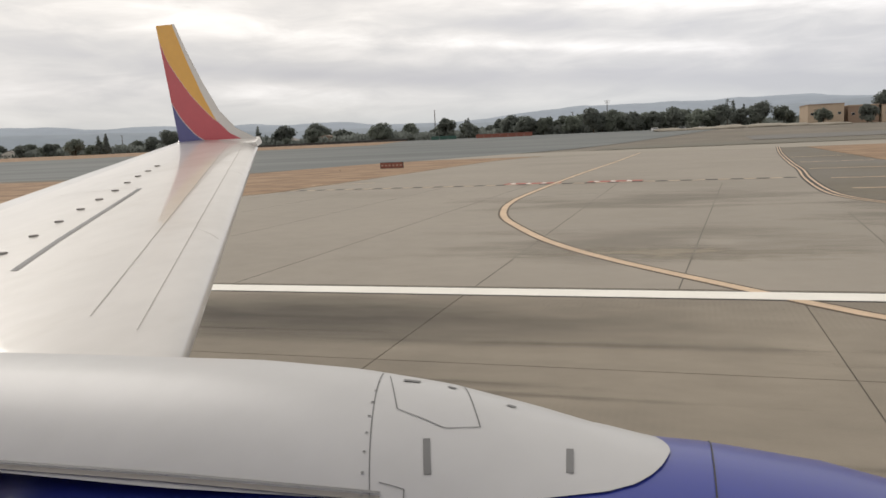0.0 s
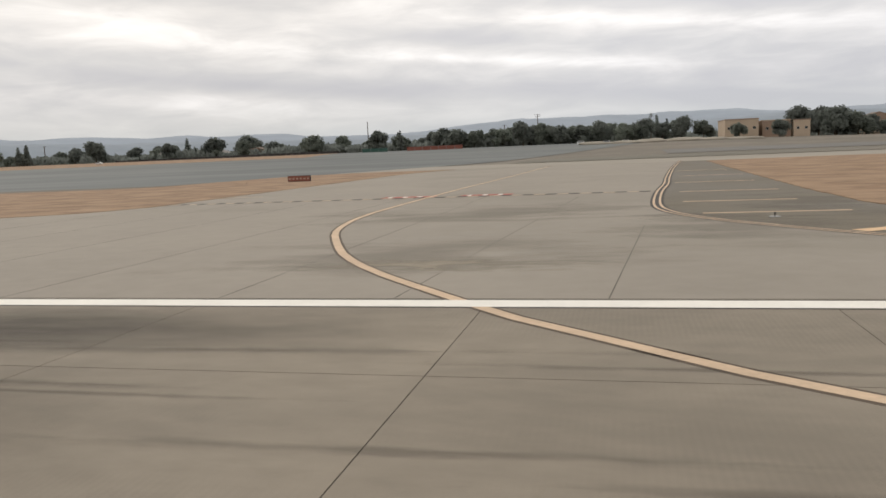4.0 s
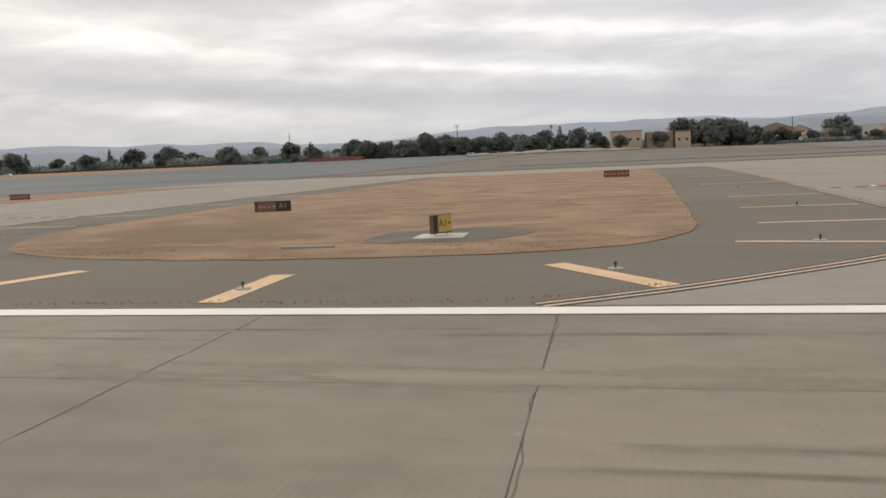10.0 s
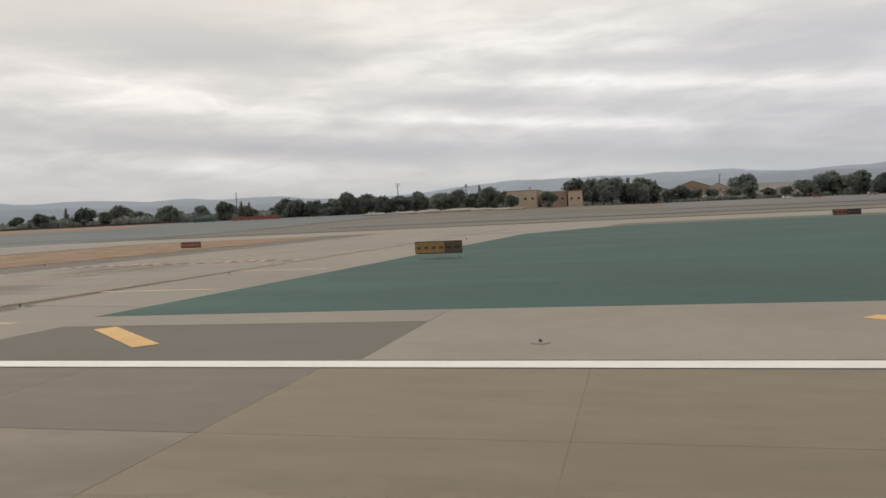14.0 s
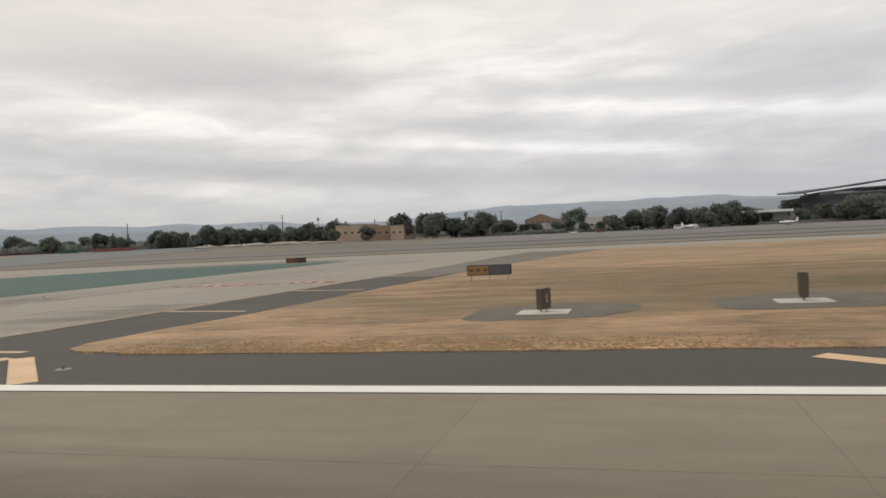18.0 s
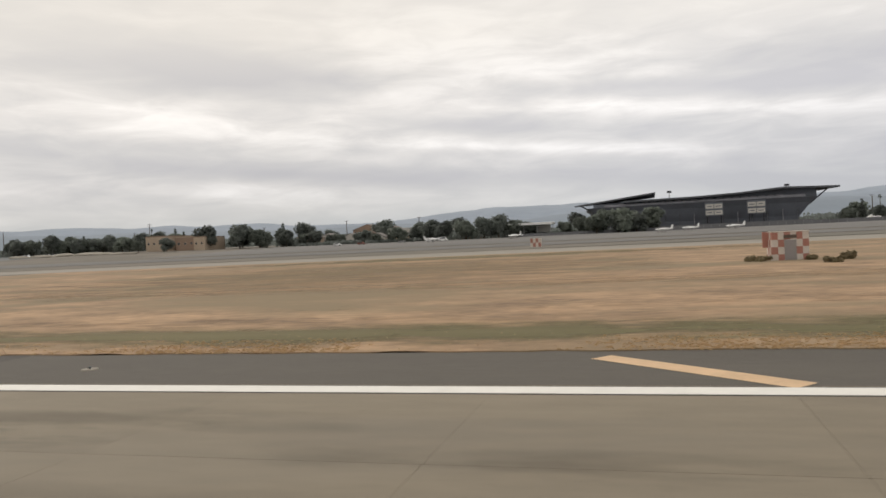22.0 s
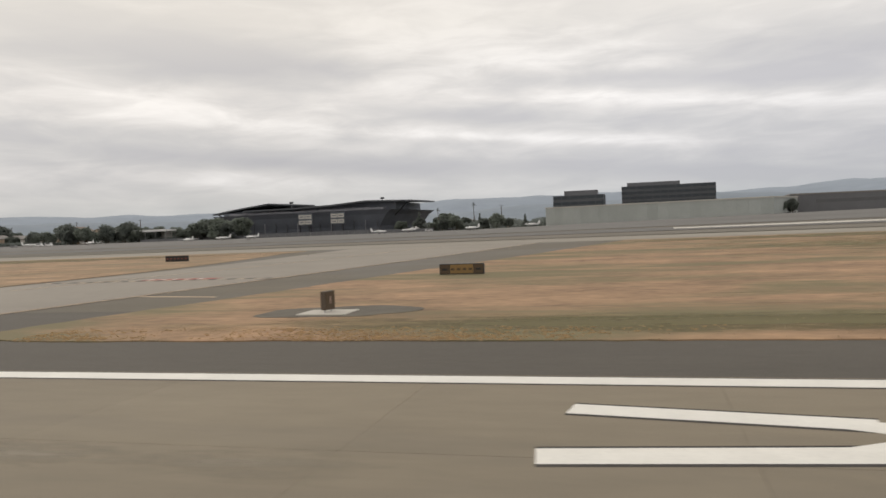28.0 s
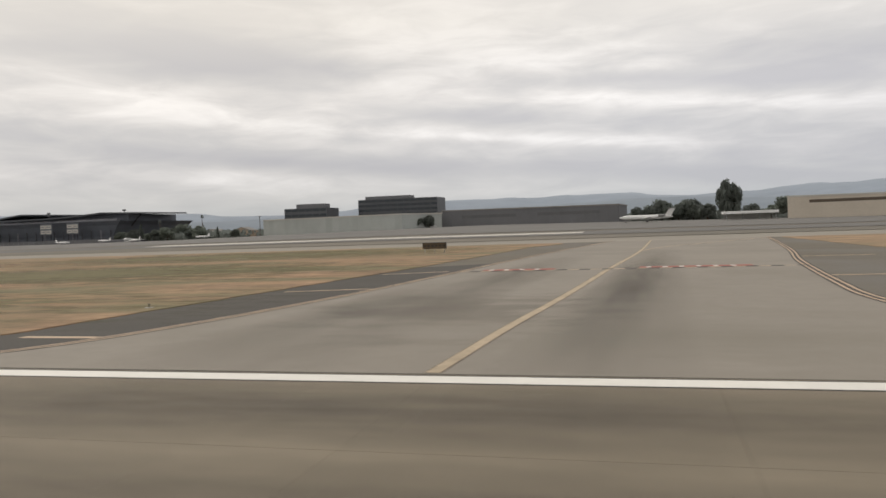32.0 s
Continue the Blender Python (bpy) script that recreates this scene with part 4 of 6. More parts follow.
def block(name, x0, x1, y0, y1, top, wall, roof, label, category="building", windows=None, parapet=0.6):
    """A plain flat-roofed building with its windows."""
    cx, cy = (x0 + x1) / 2, (y0 + y1) / 2
    base = land(cx, cy)
    root = thing(name, cx, cy, base, 0, label, category)
    w, d, h = (x1 - x0) / 2, (y1 - y0) / 2, top - base
    part("wall", boxed(-w, w, -d, d, -0.5, h), wall, root)
    bm = bmesh.new()
    for a in ((-w - 0.2, w + 0.2, -d - 0.2, -d + 0.4), (-w - 0.2, w + 0.2, d - 0.4, d + 0.2), (-w - 0.2, -w + 0.4, -d + 0.4, d - 0.4), (w - 0.4, w + 0.2, -d + 0.4, d - 0.4)):
        box(bm, *a, h + 0.003, h + parapet)
    part("parapet", bm, roof, root)
    part("roof", boxed(-w + 0.41, w - 0.41, -d + 0.41, d - 0.41, h + 0.003, h + 0.15), ROOF, root)
    if windows:
        n, rows, ww, hh = windows
        windows_on(root, -w, w, -d, 0.8, h - 0.4, n, rows, ww, hh)
    return root


def house(name, x, y, w, d, eaves, ridge_z, wall, roof, label):
    base = land(x, y)
    root = thing(name, x, y, base, 0, label, "house")
    e, r = eaves - base, ridge_z - base
    part("wall", boxed(-w / 2, w / 2, -d / 2, d / 2, -0.5, e), wall, root)
    bm = bmesh.new()
    rings = [[(-w / 2 - 0.6, yy, e - 0.1), (0, yy, r), (w / 2 + 0.6, yy, e - 0.1), (w / 2 + 0.6, yy, e + 0.2), (0, yy, r + 0.35), (-w / 2 - 0.6, yy, e + 0.2)] for yy in (-d / 2 - 0.5, d / 2 + 0.5)]
    bm.free()
    part("roof", loft(rings), roof, root)
    part("gable", prism([(-w / 2, 0), (w / 2, 0), (0, r - e - 0.1)], 0, 0.3), wall, root).matrix_basis = Matrix.Translation((0, -d / 2 * U, e * U)) @ Euler((radians(90), 0, 0)).to_matrix().to_4x4()
    windows_on(root, -w / 2, w / 2, -d / 2, 0.6, e, max(2, int(w / 4)), max(1, int(e / 3)), 1.2, 1.3)
    return root


block("store_building", 104, 123, 495, 530, 16.4, TAN_WALL, BROWN_WALL, "low tan stucco building behind dark trees", windows=(4, 1, 1.6, 1.4))
block("store_building", 126, 142, 500, 528, 15.0, BROWN_WALL, TAN_WALL, "low brown stucco building with a flat roof", windows=(3, 1, 1.6, 1.4))
block("store_building", 143, 152, 497, 525, 14.6, TAN_WALL, BROWN_WALL, "small tan stucco wing of a store", windows=(2, 1, 1.4, 1.4))
house("gabled_house", 228, 640, 26, 18, 16.0, 20.6, BROWN_WALL, ROOF_BROWN, "wide brown house with a low gabled roof")
house("gabled_house", 248, 650, 16, 14, 14.5, 18.0, TAN_WALL, ROOF_BROWN, "tan house with a brown gabled roof")
house("gabled_house", 300, 610, 20, 16, 12.6, 16.0, PALE_WALL, ROOF, "pale house with a grey roof")
block("white_shed", 268, 288, 572, 590, 14.4, PALE_WALL, PALE_WALL, "long low white industrial building", windows=(6, 1, 1.6, 1.6))
for x, y, w, top, wall in ((-330, 590, 24, 16, PALE_WALL), (-290, 600, 18, 15, TAN_WALL), (-245, 585, 26, 15, BROWN_WALL), (-520, 600, 30, 17, PALE_WALL), (-560, 570, 20, 15, PALE_WALL), (190, 600, 22, 15, TAN_WALL),
                           (318, 590, 20, 13.5, PALE_WALL), (206, 566, 14, 14.2, TAN_WALL), (216, 580, 16, 13.4, PALE_WALL), (238, 574, 13, 12.6, PALE_WALL), (252, 582, 15, 13.6, BROWN_WALL), (262, 570, 12, 11.8, PALE_WALL),
                           (281, 566, 14, 11.6, TAN_WALL), (298, 574, 16, 12.4, PALE_WALL), (334, 578, 14, 11.4, BROWN_WALL), (350, 585, 18, 12.0, PALE_WALL), (620, 640, 30, 12, PALE_WALL), (640, 660, 20, 13, TAN_WALL)):
    house("roadside_house", x, y, w, 14, top - 3.2, top, wall, ROOF_BROWN if wall is BROWN_WALL else ROOF, "small one-storey building among roadside trees")


def canopy(name, x0, x1, y0, y1, z, label):
    base = land((x0 + x1) / 2, y0)
    root = thing(name, (x0 + x1) / 2, (y0 + y1) / 2, base, 0, label, "canopy")
    w, d, h = (x1 - x0) / 2, (y1 - y0) / 2, z - base
    part("roof", boxed(-w, w, -d, d, h - 1.6, h, bevel=0.15), WHITE_METAL, root, "bright white flat roof")
    for sx in (-0.9, -0.3, 0.3, 0.9):
        for sy in (-0.85, 0.85):
            part("post", tube(bmesh.new(), (sx * w, sy * d, -0.3), (sx * w, sy * d, h - 1.6), 0.25), GREY_METAL, root)
    part("back_wall", boxed(-w * 0.8, w * 0.8, d * 0.5, d * 0.6, -0.3, h - 1.7), PALE_WALL, root)


canopy("ramp_canopy", 371, 402, 530, 545, 13.0, "low building with a bright white canopy roof")
canopy("hangar_canopy", 1052, 1082, 478, 492, 9.0, "pale low canopy beside the cream hangar")


def stadium():
    base = land(505, 560)
    root = thing("stadium", 505, 620, base, 0, "dark navy stadium with a raked roof and white scoreboard grids", "stadium")
    h0 = 26 - base
    # bowl: slanted dark facade, wider at the top
    def ring(z, out):
        return [(-68 - out, -50 - out * 0.5, z), (58 + out, -50 - out * 0.5, z), (66 + out, 40, z), (-76 - out, 40, z)]
    part("facade", loft([ring(-0.5, 0), ring(6, 2), ring(h0 - 8, 9), ring(h0 - 4.5, 14)]), NAVY_HAZED, root)
    part("seating", boxed(-70, 64, -51.5, -44, h0 - 4.4, h0 - 2.6, bevel=0.3), SEATS, root, "pale grey band of seats under the roof")
    top = ((-78, -1.9), (-60, -0.9), (-34, -0.9), (-10, -0.9), (20, 0.0), (50, 2.1), (72, 1.6))
    part("upper_stand", loft([[(x, -46, h0 - 5), (x, 24, h0 - 5), (x, 24, h0 + z), (x, -46, h0 + z)] for x, z in top]), NAVY_HAZED, root, "dark back wall of the upper stand")
    for i in range(20):
        x = -58 + i * 5.6
        part("stand_light", boxed(x - 2.2, x + 2.2, -47.0, -46.1, h0 - 2.5, h0 - 1.7), SEATS, root, "pale strip under the roof")

    def roof_slab(name, pts, t):
        rings = [[(x, y, z), (x, y2, z2), (x, y2, z2 + t), (x, y, z + t)] for x, y, z, y2, z2 in pts]
        return part(name, loft(rings), ROOF_HAZED, root, "dark raked roof canopy")
    roof_slab("roof", ((-92, -40, h0 - 2.6, 40, h0 + 0.5), (-60, -52, h0 + 0.6, 40, h0 + 2.4), (-34, -52, h0 + 3.6, 40, h0 + 4.4)), 1.1)
    roof_slab("roof", ((-56, -54, h0 - 1.6, 0, h0 - 0.8), (-10, -54, h0 - 1.2, 0, h0 - 0.4), (20, -54, h0 - 0.2, 0, h0 + 0.8), (50, -54, h0 + 2.0, 10, h0 + 3.0), (86, -50, h0 + 1.0, 20, h0 + 1.8)), 1.2)
    for x in (-88, -72, 70, 80):
        part("strut", tube(bmesh.new(), (x * 0.86, -38, h0 - 9), (x, -40, h0 - 1.6 + (2.4 if x > 0 else 0)), 0.45), DARK, root)
    for x in (-24, 56):
        mast = part("light_mast", tube(bmesh.new(), (x, -30, h0 - 2), (x, -30, h0 + 5.0), 0.25), GREY_METAL, root)
        part("lamp_head", boxed(x - 1.6, x + 1.6, -30.4, -29.6, h0 + 4.6, h0 + 6.0), DARK, mast)
    for x in (4, 31):
        board = part("scoreboard", boxed(x - 5.9, x + 5.9, -65.4, -64.8, h0 - 14.4, h0 - 5.3), NAVY_HAZED, root)
        for i in range(2):
            for j in range(2):
                p = part("panel", boxed(x - 5.35 + i * 5.6, x - 0.25 + i * 5.6, -65.7, -65.45, h0 - 13.7 + j * 4.3, h0 - 10.7 + j * 4.3), PALE_WALL, board, "white rectangular panel")
                part("bar", boxed(x - 4.4 + i * 5.6, x - 1.2 + i * 5.6, -65.76, -65.71, h0 - 12.5 + j * 4.3, h0 - 11.9 + j * 4.3), NAVY_HAZED, p)
        for s in (-4.5, 4.5):
            part("board_post", tube(bmesh.new(), (x + s, -65.1, -0.5), (x + s, -65.1, h0 - 14.4), 0.3), DARK, board)
    for i in range(14):
        x = -66 + i * 9.6
        part("fin", boxed(x - 0.2, x + 0.2, -53.6, -52.2, 0.2, h0 - 12), SEATS if i % 3 == 0 else OFFICE, root)
    part("podium", boxed(-60, 66, -66, -60, -0.5, 3.2), SLATE_WALL, root, "grey concrete wall at the stadium's foot")


stadium()


def office(name, x0, x1, y0, y1, top, floors, penthouse, label):
    cx, cy = (x0 + x1) / 2, (y0 + y1) / 2
    base = land(cx, cy)
    root = thing(name, cx, cy, base, 0, label, "office building")
    w, d, h = (x1 - x0) / 2, (y1 - y0) / 2, top - base
    part("wall", boxed(-w, w, -d, d, -0.5, h), OFFICE, root)
    step = h / floors
    for k in range(floors):
        z = k * step + step * 0.38
        part("window_band", boxed(-w + 0.4, w - 0.4, -d - 0.12, -d + 0.1, z, z + step * 0.5), GLASS, root, "band of dark reflective windows")
        part("window_band", boxed(-w - 0.12, -w + 0.1, -d + 0.4, d - 0.4, z, z + step * 0.5), GLASS, root)
        n = max(3, int(w * 2 / 6))
        for i in range(1, n):
            x = -w + 2 * w * i / n
            part("mullion", boxed(x - 0.15, x + 0.15, -d - 0.2, -d - 0.121, z, z + step * 0.5), OFFICE, root)
    for a, b, e in penthouse:
        part("penthouse", boxed(a, b, -d * 0.5, d * 0.5, h + 0.004, h + e), SLATE_WALL, root, "dark rooftop plant room")
    return root


office("office_block", 693, 734, 637, 665, 27.6, 5, ((-12, 15, 4.0),), "dark glass office block behind the hangar")
office("office_block", 747, 824, 682, 712, 34.6, 7, ((-34, 10, 3.2),), "large dark glass office block with a stepped roof")


def hangar(name, p, q, depth, top_p, top_q, wall, bays, label, band=False, lift=0.0):
    """A long clad building whose front runs from p to q."""
    (x0, y0), (x1, y1) = p, q
    base = min(land(x0, y0), land(x1, y1))
    length = math.hypot(x1 - x0, y1 - y0)
    root = thing(name, x0, y0, base, math.degrees(math.atan2(y1 - y0, x1 - x0)), label, "hangar")
    h0, h1 = top_p - base, top_q - base
    part("core", loft([[(x, 0.25, -0.5), (x, depth, -0.5), (x, depth, h - 0.3), (x, 0.25, h - 0.3)] for x, h in ((0, h0), (length, h1))]), wall, root)
    for i in range(bays):
        a, b = length * i / bays + 0.04, length * (i + 1) / bays - 0.04
        h = h0 + (h1 - h0) * (i + 0.5) / bays
        part("cladding_panel", boxed(a, b, 0.0, 0.24, -0.5, h - 0.9), wall, root)
    part("eave", loft([[(x, -0.3, h - 0.9), (x, depth + 0.3, h - 0.9), (x, depth + 0.3, h), (x, -0.3, h)] for x, h in ((-0.4, h0), (length + 0.4, h1))]), PALE_WALL if wall is not SLATE_WALL else ROOF, root,
         "pale eaves band")
    if band:
        for a, b in band:
            part("clerestory", boxed(length * a, length * b, -0.1, -0.004, h0 * (0.50 + lift), h0 * (0.66 + lift * 0.8)), HIGH_GLASS if not lift else DARK_BROWN, root, "grey strip of high windows")
    return root


hangar("long_hangar", (691, 600), (843, 514), 40, 17.8, 16.6, HANGAR_WALL, 22, "long pale grey clad hangar with a white eaves line")
hangar("slate_hangar", (860, 560), (990, 548), 50, 18.6, 18.0, SLATE_WALL, 16, "long slate-grey hangar with dark high windows", ((0.12, 0.44), (0.56, 0.9)))
hangar("slate_hangar", (845, 566), (868, 560), 40, 17.2, 17.6, SLATE_WALL, 4, "short slate-grey annex of a hangar")
hangar("cream_hangar", (1087, 480), (1180, 462), 50, 16.8, 16.2, CREAM_WALL, 10, "cream hangar with a long dark window strip", ((0.12, 0.80),), 0.17)
# flat dark panel on the closed wall paints the shade inside the opening
part("doorway", boxed(80, 92, -0.12, -0.004, 0.2, 8.5), DARK, bpy.data.objects["cream_hangar"], "dark panel standing for the shade in an open doorway")


# ---- poles ----
def utility_pole(x, y, top, arms, label):
    base = land(x, y)
    root = thing("utility_pole", x, y, base, 0, label, "pole", "poles behind the trees")
    part("shaft", tube(bmesh.new(), (0, 0, -0.5), (0, 0, top - base), 0.48, 0.30), BARK, root)
    for z, w in arms:
        arm = part("crossarm", boxed(-w, w, -0.12, 0.12, top - base - z, top - base - z + 0.25), GREY_METAL, root)
        for sx in (-0.9, 0.9):
            part("insulator", tube(bmesh.new(), (sx * w, 0, top - base - z + 0.25), (sx * w, 0, top - base - z + 0.9), 0.12), DARK, arm)


utility_pole(-28, 682, 34.6, ((0.8, 2.6), (2.6, 2.0)), "tall utility pole with crossarms above the trees")
utility_pole(-170, 640, 33.4, (), "slender mast above the trees")
for x, y, top in ((-480, 620, 26), (60, 700, 26), (92, 700, 25), (185, 690, 27), (255, 700, 27), (330, 690, 22), (-60, 700, 27), (640, 690, 24)):
    utility_pole(x, y, top, ((0.8, 1.6),), "distant utility pole above the trees")



# ---- airfield signs ----
def lettering(text, size, mat, parent, m, name="lettering"):
    """Letters of the built-in font as a thin mesh under a panel."""
    cu = bpy.data.curves.new(name, "FONT")
    cu.body, cu.size, cu.extrude, cu.align_x, cu.align_y = text, size * U, 0.006, "CENTER", "CENTER"
    tmp = bpy.data.objects.new(name, cu)
    me = bpy.data.meshes.new_from_object(tmp)
    bpy.data.objects.remove(tmp)
    me.materials.clear()
    me.materials.append(mat)
    ob = new(name, me)
    ob.parent = parent
    ob.matrix_basis = m
    return ob


def facing(x, y, z):
    """Letters upright on a face that looks to -y."""
    return Matrix.Translation((x * U, y * U, z * U)) @ Euler((radians(90), 0, 0)).to_matrix().to_4x4()


def guidance_sign(x, y, rz, panels, height, label, lift=0.0):
    """A row of lit panels in a dark case on low legs. panels: (width, material, writing or number of bars, colour of the writing)."""
    root = thing("airfield_sign", x, y, 0.05, rz, label, "sign", "airfield signs")
    w = sum(p[0] for p in panels)
    x0 = -w / 2
    z0 = 0.10 + lift
    part("case", boxed(-w / 2 - 0.06, w / 2 + 0.06, -0.15, 0.15, z0 - 0.05, z0 + height + 0.05, bevel=0.03), DARK, root)
    for k in range(max(2, int(w / 1.2))):
        lx = -w / 2 + 0.3 + (w - 0.6) * k / max(1, int(w / 1.2) - 1)
        part("leg", tube(bmesh.new(), (lx, 0, -0.1), (lx, 0, z0 - 0.05), 0.05, 0.04, 6), GREY_METAL, root)
    for pw, mat, word, ink in panels:
        p = part("panel", boxed(x0 + 0.03, x0 + pw - 0.03, -0.175, -0.152, z0 + 0.03, z0 + height - 0.03), mat, root)
        if isinstance(word, str):
            lettering(word, height * 0.78, ink, p, facing(x0 + pw / 2, -0.178, z0 + height / 2))
        else:
            for i in range(word):
                bx = x0 + pw * (i + 0.5) / word
                part("bar", boxed(bx - pw / word * 0.28, bx + pw / word * 0.28, -0.186, -0.177, z0 + height * 0.36, z0 + height * 0.60), ink, p)
        x0 += pw
    return root


guidance_sign(-14.6, 133.5, 0, ((2.2, SIGN_RED, 3, INK), (2.2, SIGN_RED, 3, INK)), 1.0, "dark red airfield sign at the grass corner")
guidance_sign(68.9, 68.4, 0, ((0.25, SIGN_BROWN, 0, INK), (1.95, SIGN_RUST, 4, INK), (1.30, SIGN_BLACK, "A1", INK)), 0.92, "rust-brown and black airfield sign with faded letters in dry grass", -0.08)
guidance_sign(101.8, 131.0, 0, ((2.0, SIGN_RED, 3, INK), (2.0, SIGN_RED, 3, INK)), 1.0, "dark red airfield sign on the grass island")
guidance_sign(166.1, 71.4, 0, ((2.9, SIGN_YELLOW, 4, SIGN_BROWN), (1.6, SIGN_BROWN, 2, SIGN_BLACK)), 1.1, "yellow and black airfield sign on green paint", 0.35)
guidance_sign(226.3, 172.5, 0, ((2.6, SIGN_RED, 3, SIGN_BLACK), (2.6, SIGN_BLACK, 3, SIGN_RED)), 1.1, "dark airfield sign beyond the green paint")
guidance_sign(294.5, 69.2, 0, ((2.0, SIGN_YELLOW, 3, SIGN_BROWN), (2.0, OFFICE, 0, SIGN_YELLOW)), 0.85, "orange and black airfield sign in dry grass", 0.6)
guidance_sign(748.2, 67.4, 0, ((0.9, SIGN_BROWN, 1, SIGN_BLACK), (2.2, SIGN_YELLOW, 4, SIGN_BROWN), (0.9, SIGN_BROWN, 1, SIGN_BLACK)), 0.85, "yellow and black airfield sign beside a taxiway")
guidance_sign(678.0, 129.0, 0, ((2.4, SIGN_BLACK, 3, SIGN_RED), (2.4, SIGN_BLACK, 3, SIGN_RED)), 1.0, "dark airfield sign at the end of a grass field")
guidance_sign(971.5, 128.0, 0, ((2.1, SIGN_BROWN, 3, SIGN_BLACK), (2.0, SIGN_BROWN, 3, SIGN_BLACK)), 1.0, "dark brown airfield sign at the end of the grass", 0.85)


def sign_pad(x, y, size, label, depth):
    """A concrete pad set in a strip of dark gravel."""
    rng = random.Random(int(x))
    shift = rng.uniform(0, 6.28)
    pts = []
    for i in range(28):
        a = 2 * math.pi * i / 28
        k = 1 + 0.11 * math.sin(2 * a + shift) + 0.06 * math.sin(5 * a + 2 * shift) + rng.uniform(-0.03, 0.03)
        pts.append((x + 0.3 + math.copysign(abs(math.cos(a)) ** 0.8, math.cos(a)) * size * k, y + 0.7 + math.copysign(abs(math.sin(a)) ** 0.8, math.sin(a)) * size * depth * k))
    flat("gravel_strip", prism(pts, 0.0, 0.07), GRAVEL, "dark gravel strip round a sign pad in the grass", "gravel")
    flat("sign_pad", boxed(x - 1.35, x + 1.35, y - 1.1, y + 1.1, 0.0, 0.12, bevel=0.03), WHITE_CONCRETE, label, "pad")


def board_sign(x, y, rz, label, mat=SIGN_DARK, word=None, size=0.74, half=0.62):
    """A single square board sign on two legs, set across the runway's direction."""
    sign_pad(x, y, 2.2 + 2.6 * size, "pale concrete pad under an airfield sign", 0.95 if x < 400 else 0.66)
    root = thing("airfield_sign", x, y, 0.12, rz, label, "sign", "airfield signs")
    root.scale = (size, size, size)
    part("case", boxed(-half, half, -0.2, 0.2, 0.16, 1.52, bevel=0.03), DARK_BROWN, root, "weathered brown case")
    for s in (-half * 0.65, half * 0.65):
        part("leg", tube(bmesh.new(), (s, 0, -0.02), (s, 0, 0.22), 0.05, 0.05, 6), GREY_METAL, root)
    for side in (-1, 1):
        p = part("panel", boxed(-half + 0.05 + (0.42 if word and side < 0 else 0), half - 0.05, side * 0.22 - 0.012, side * 0.22 + 0.012, 0.27, 1.47), mat, root)
        if side < 0 and word:
            part("panel", boxed(-half + 0.05, -half + 0.45, -0.232, -0.208, 0.27, 1.47), SIGN_BLACK, root, "black end panel")
            lettering(word, 0.74, SIGN_BLACK, p, facing(0.0, -0.236, 0.87))
            bm = bmesh.new()
            box(bm, 0.48, 0.68, -0.242, -0.234, 0.83, 0.91)
            part("arrow", bm, SIGN_BLACK, p)
            part("arrow_head", loft([[(0.66, yy, 0.74), (0.84, yy, 0.87), (0.66, yy, 1.0)] for yy in (-0.242, -0.234)]), SIGN_BLACK, p)
        else:
            part("bar", boxed(-0.10, 0.10, side * 0.236 - 0.006, side * 0.236 + 0.006, 0.6, 1.14), INK, p)
    return root


board_sign(91.1, 40.8, 60, "yellow airfield sign with black letters on a pad", BRIGHT_SIGN, "A1", 0.76, 0.98)
for x, y, rz, size in ((303.0, 40.6, 70, 0.82), (316.2, 43.6, 84, 0.98), (620.6, 43.4, 76, 0.92), (920.0, 41.8, 62, 0.95), (961.0, 37.6, 62, 0.85)):
    board_sign(x, y, rz, "weathered dark brown runway distance sign on a concrete pad", size=size)
board_sign(748.0, 37.4, 80, "weathered brown runway sign on a concrete pad", SIGN_BROWN, size=0.72)


# ---- lights on the shoulder ----
def edge_light_model():
    root = thing("edge_light", 0, 0, -400, 0, "small runway edge light on a round base plate", "airfield light", "edge lights")
    part("base_plate", tube(bmesh.new(), (0, 0, -0.02), (0, 0, 0.03), 0.32, 0.30, 14), PALE, root, "pale round base plate")
    part("stem", tube(bmesh.new(), (0, 0, 0.03), (0, 0, 0.08), 0.05, 0.05, 6), DARK, root)
    part("lamp", tube(bmesh.new(), (0, 0, 0.08), (0, 0, 0.12), 0.06, 0.04, 8), GLASS, root)
    return root


def taxi_light_model():
    root = thing("taxi_light", 0, 0, -400, 0, "dark taxiway light with a slim stem", "airfield light", "edge lights")
    part("base_plate", tube(bmesh.new(), (0, 0, -0.02), (0, 0, 0.03), 0.30, 0.28, 12), GREY_METAL, root)
    part("stem", tube(bmesh.new(), (0, 0, 0.03), (0, 0, 0.18), 0.03, 0.03, 6), DARK, root)
    part("lamp", tube(bmesh.new(), (0, 0, 0.16), (0, 0, 0.26), 0.058, 0.045, 8), SIGN_BLACK, root)
    return root


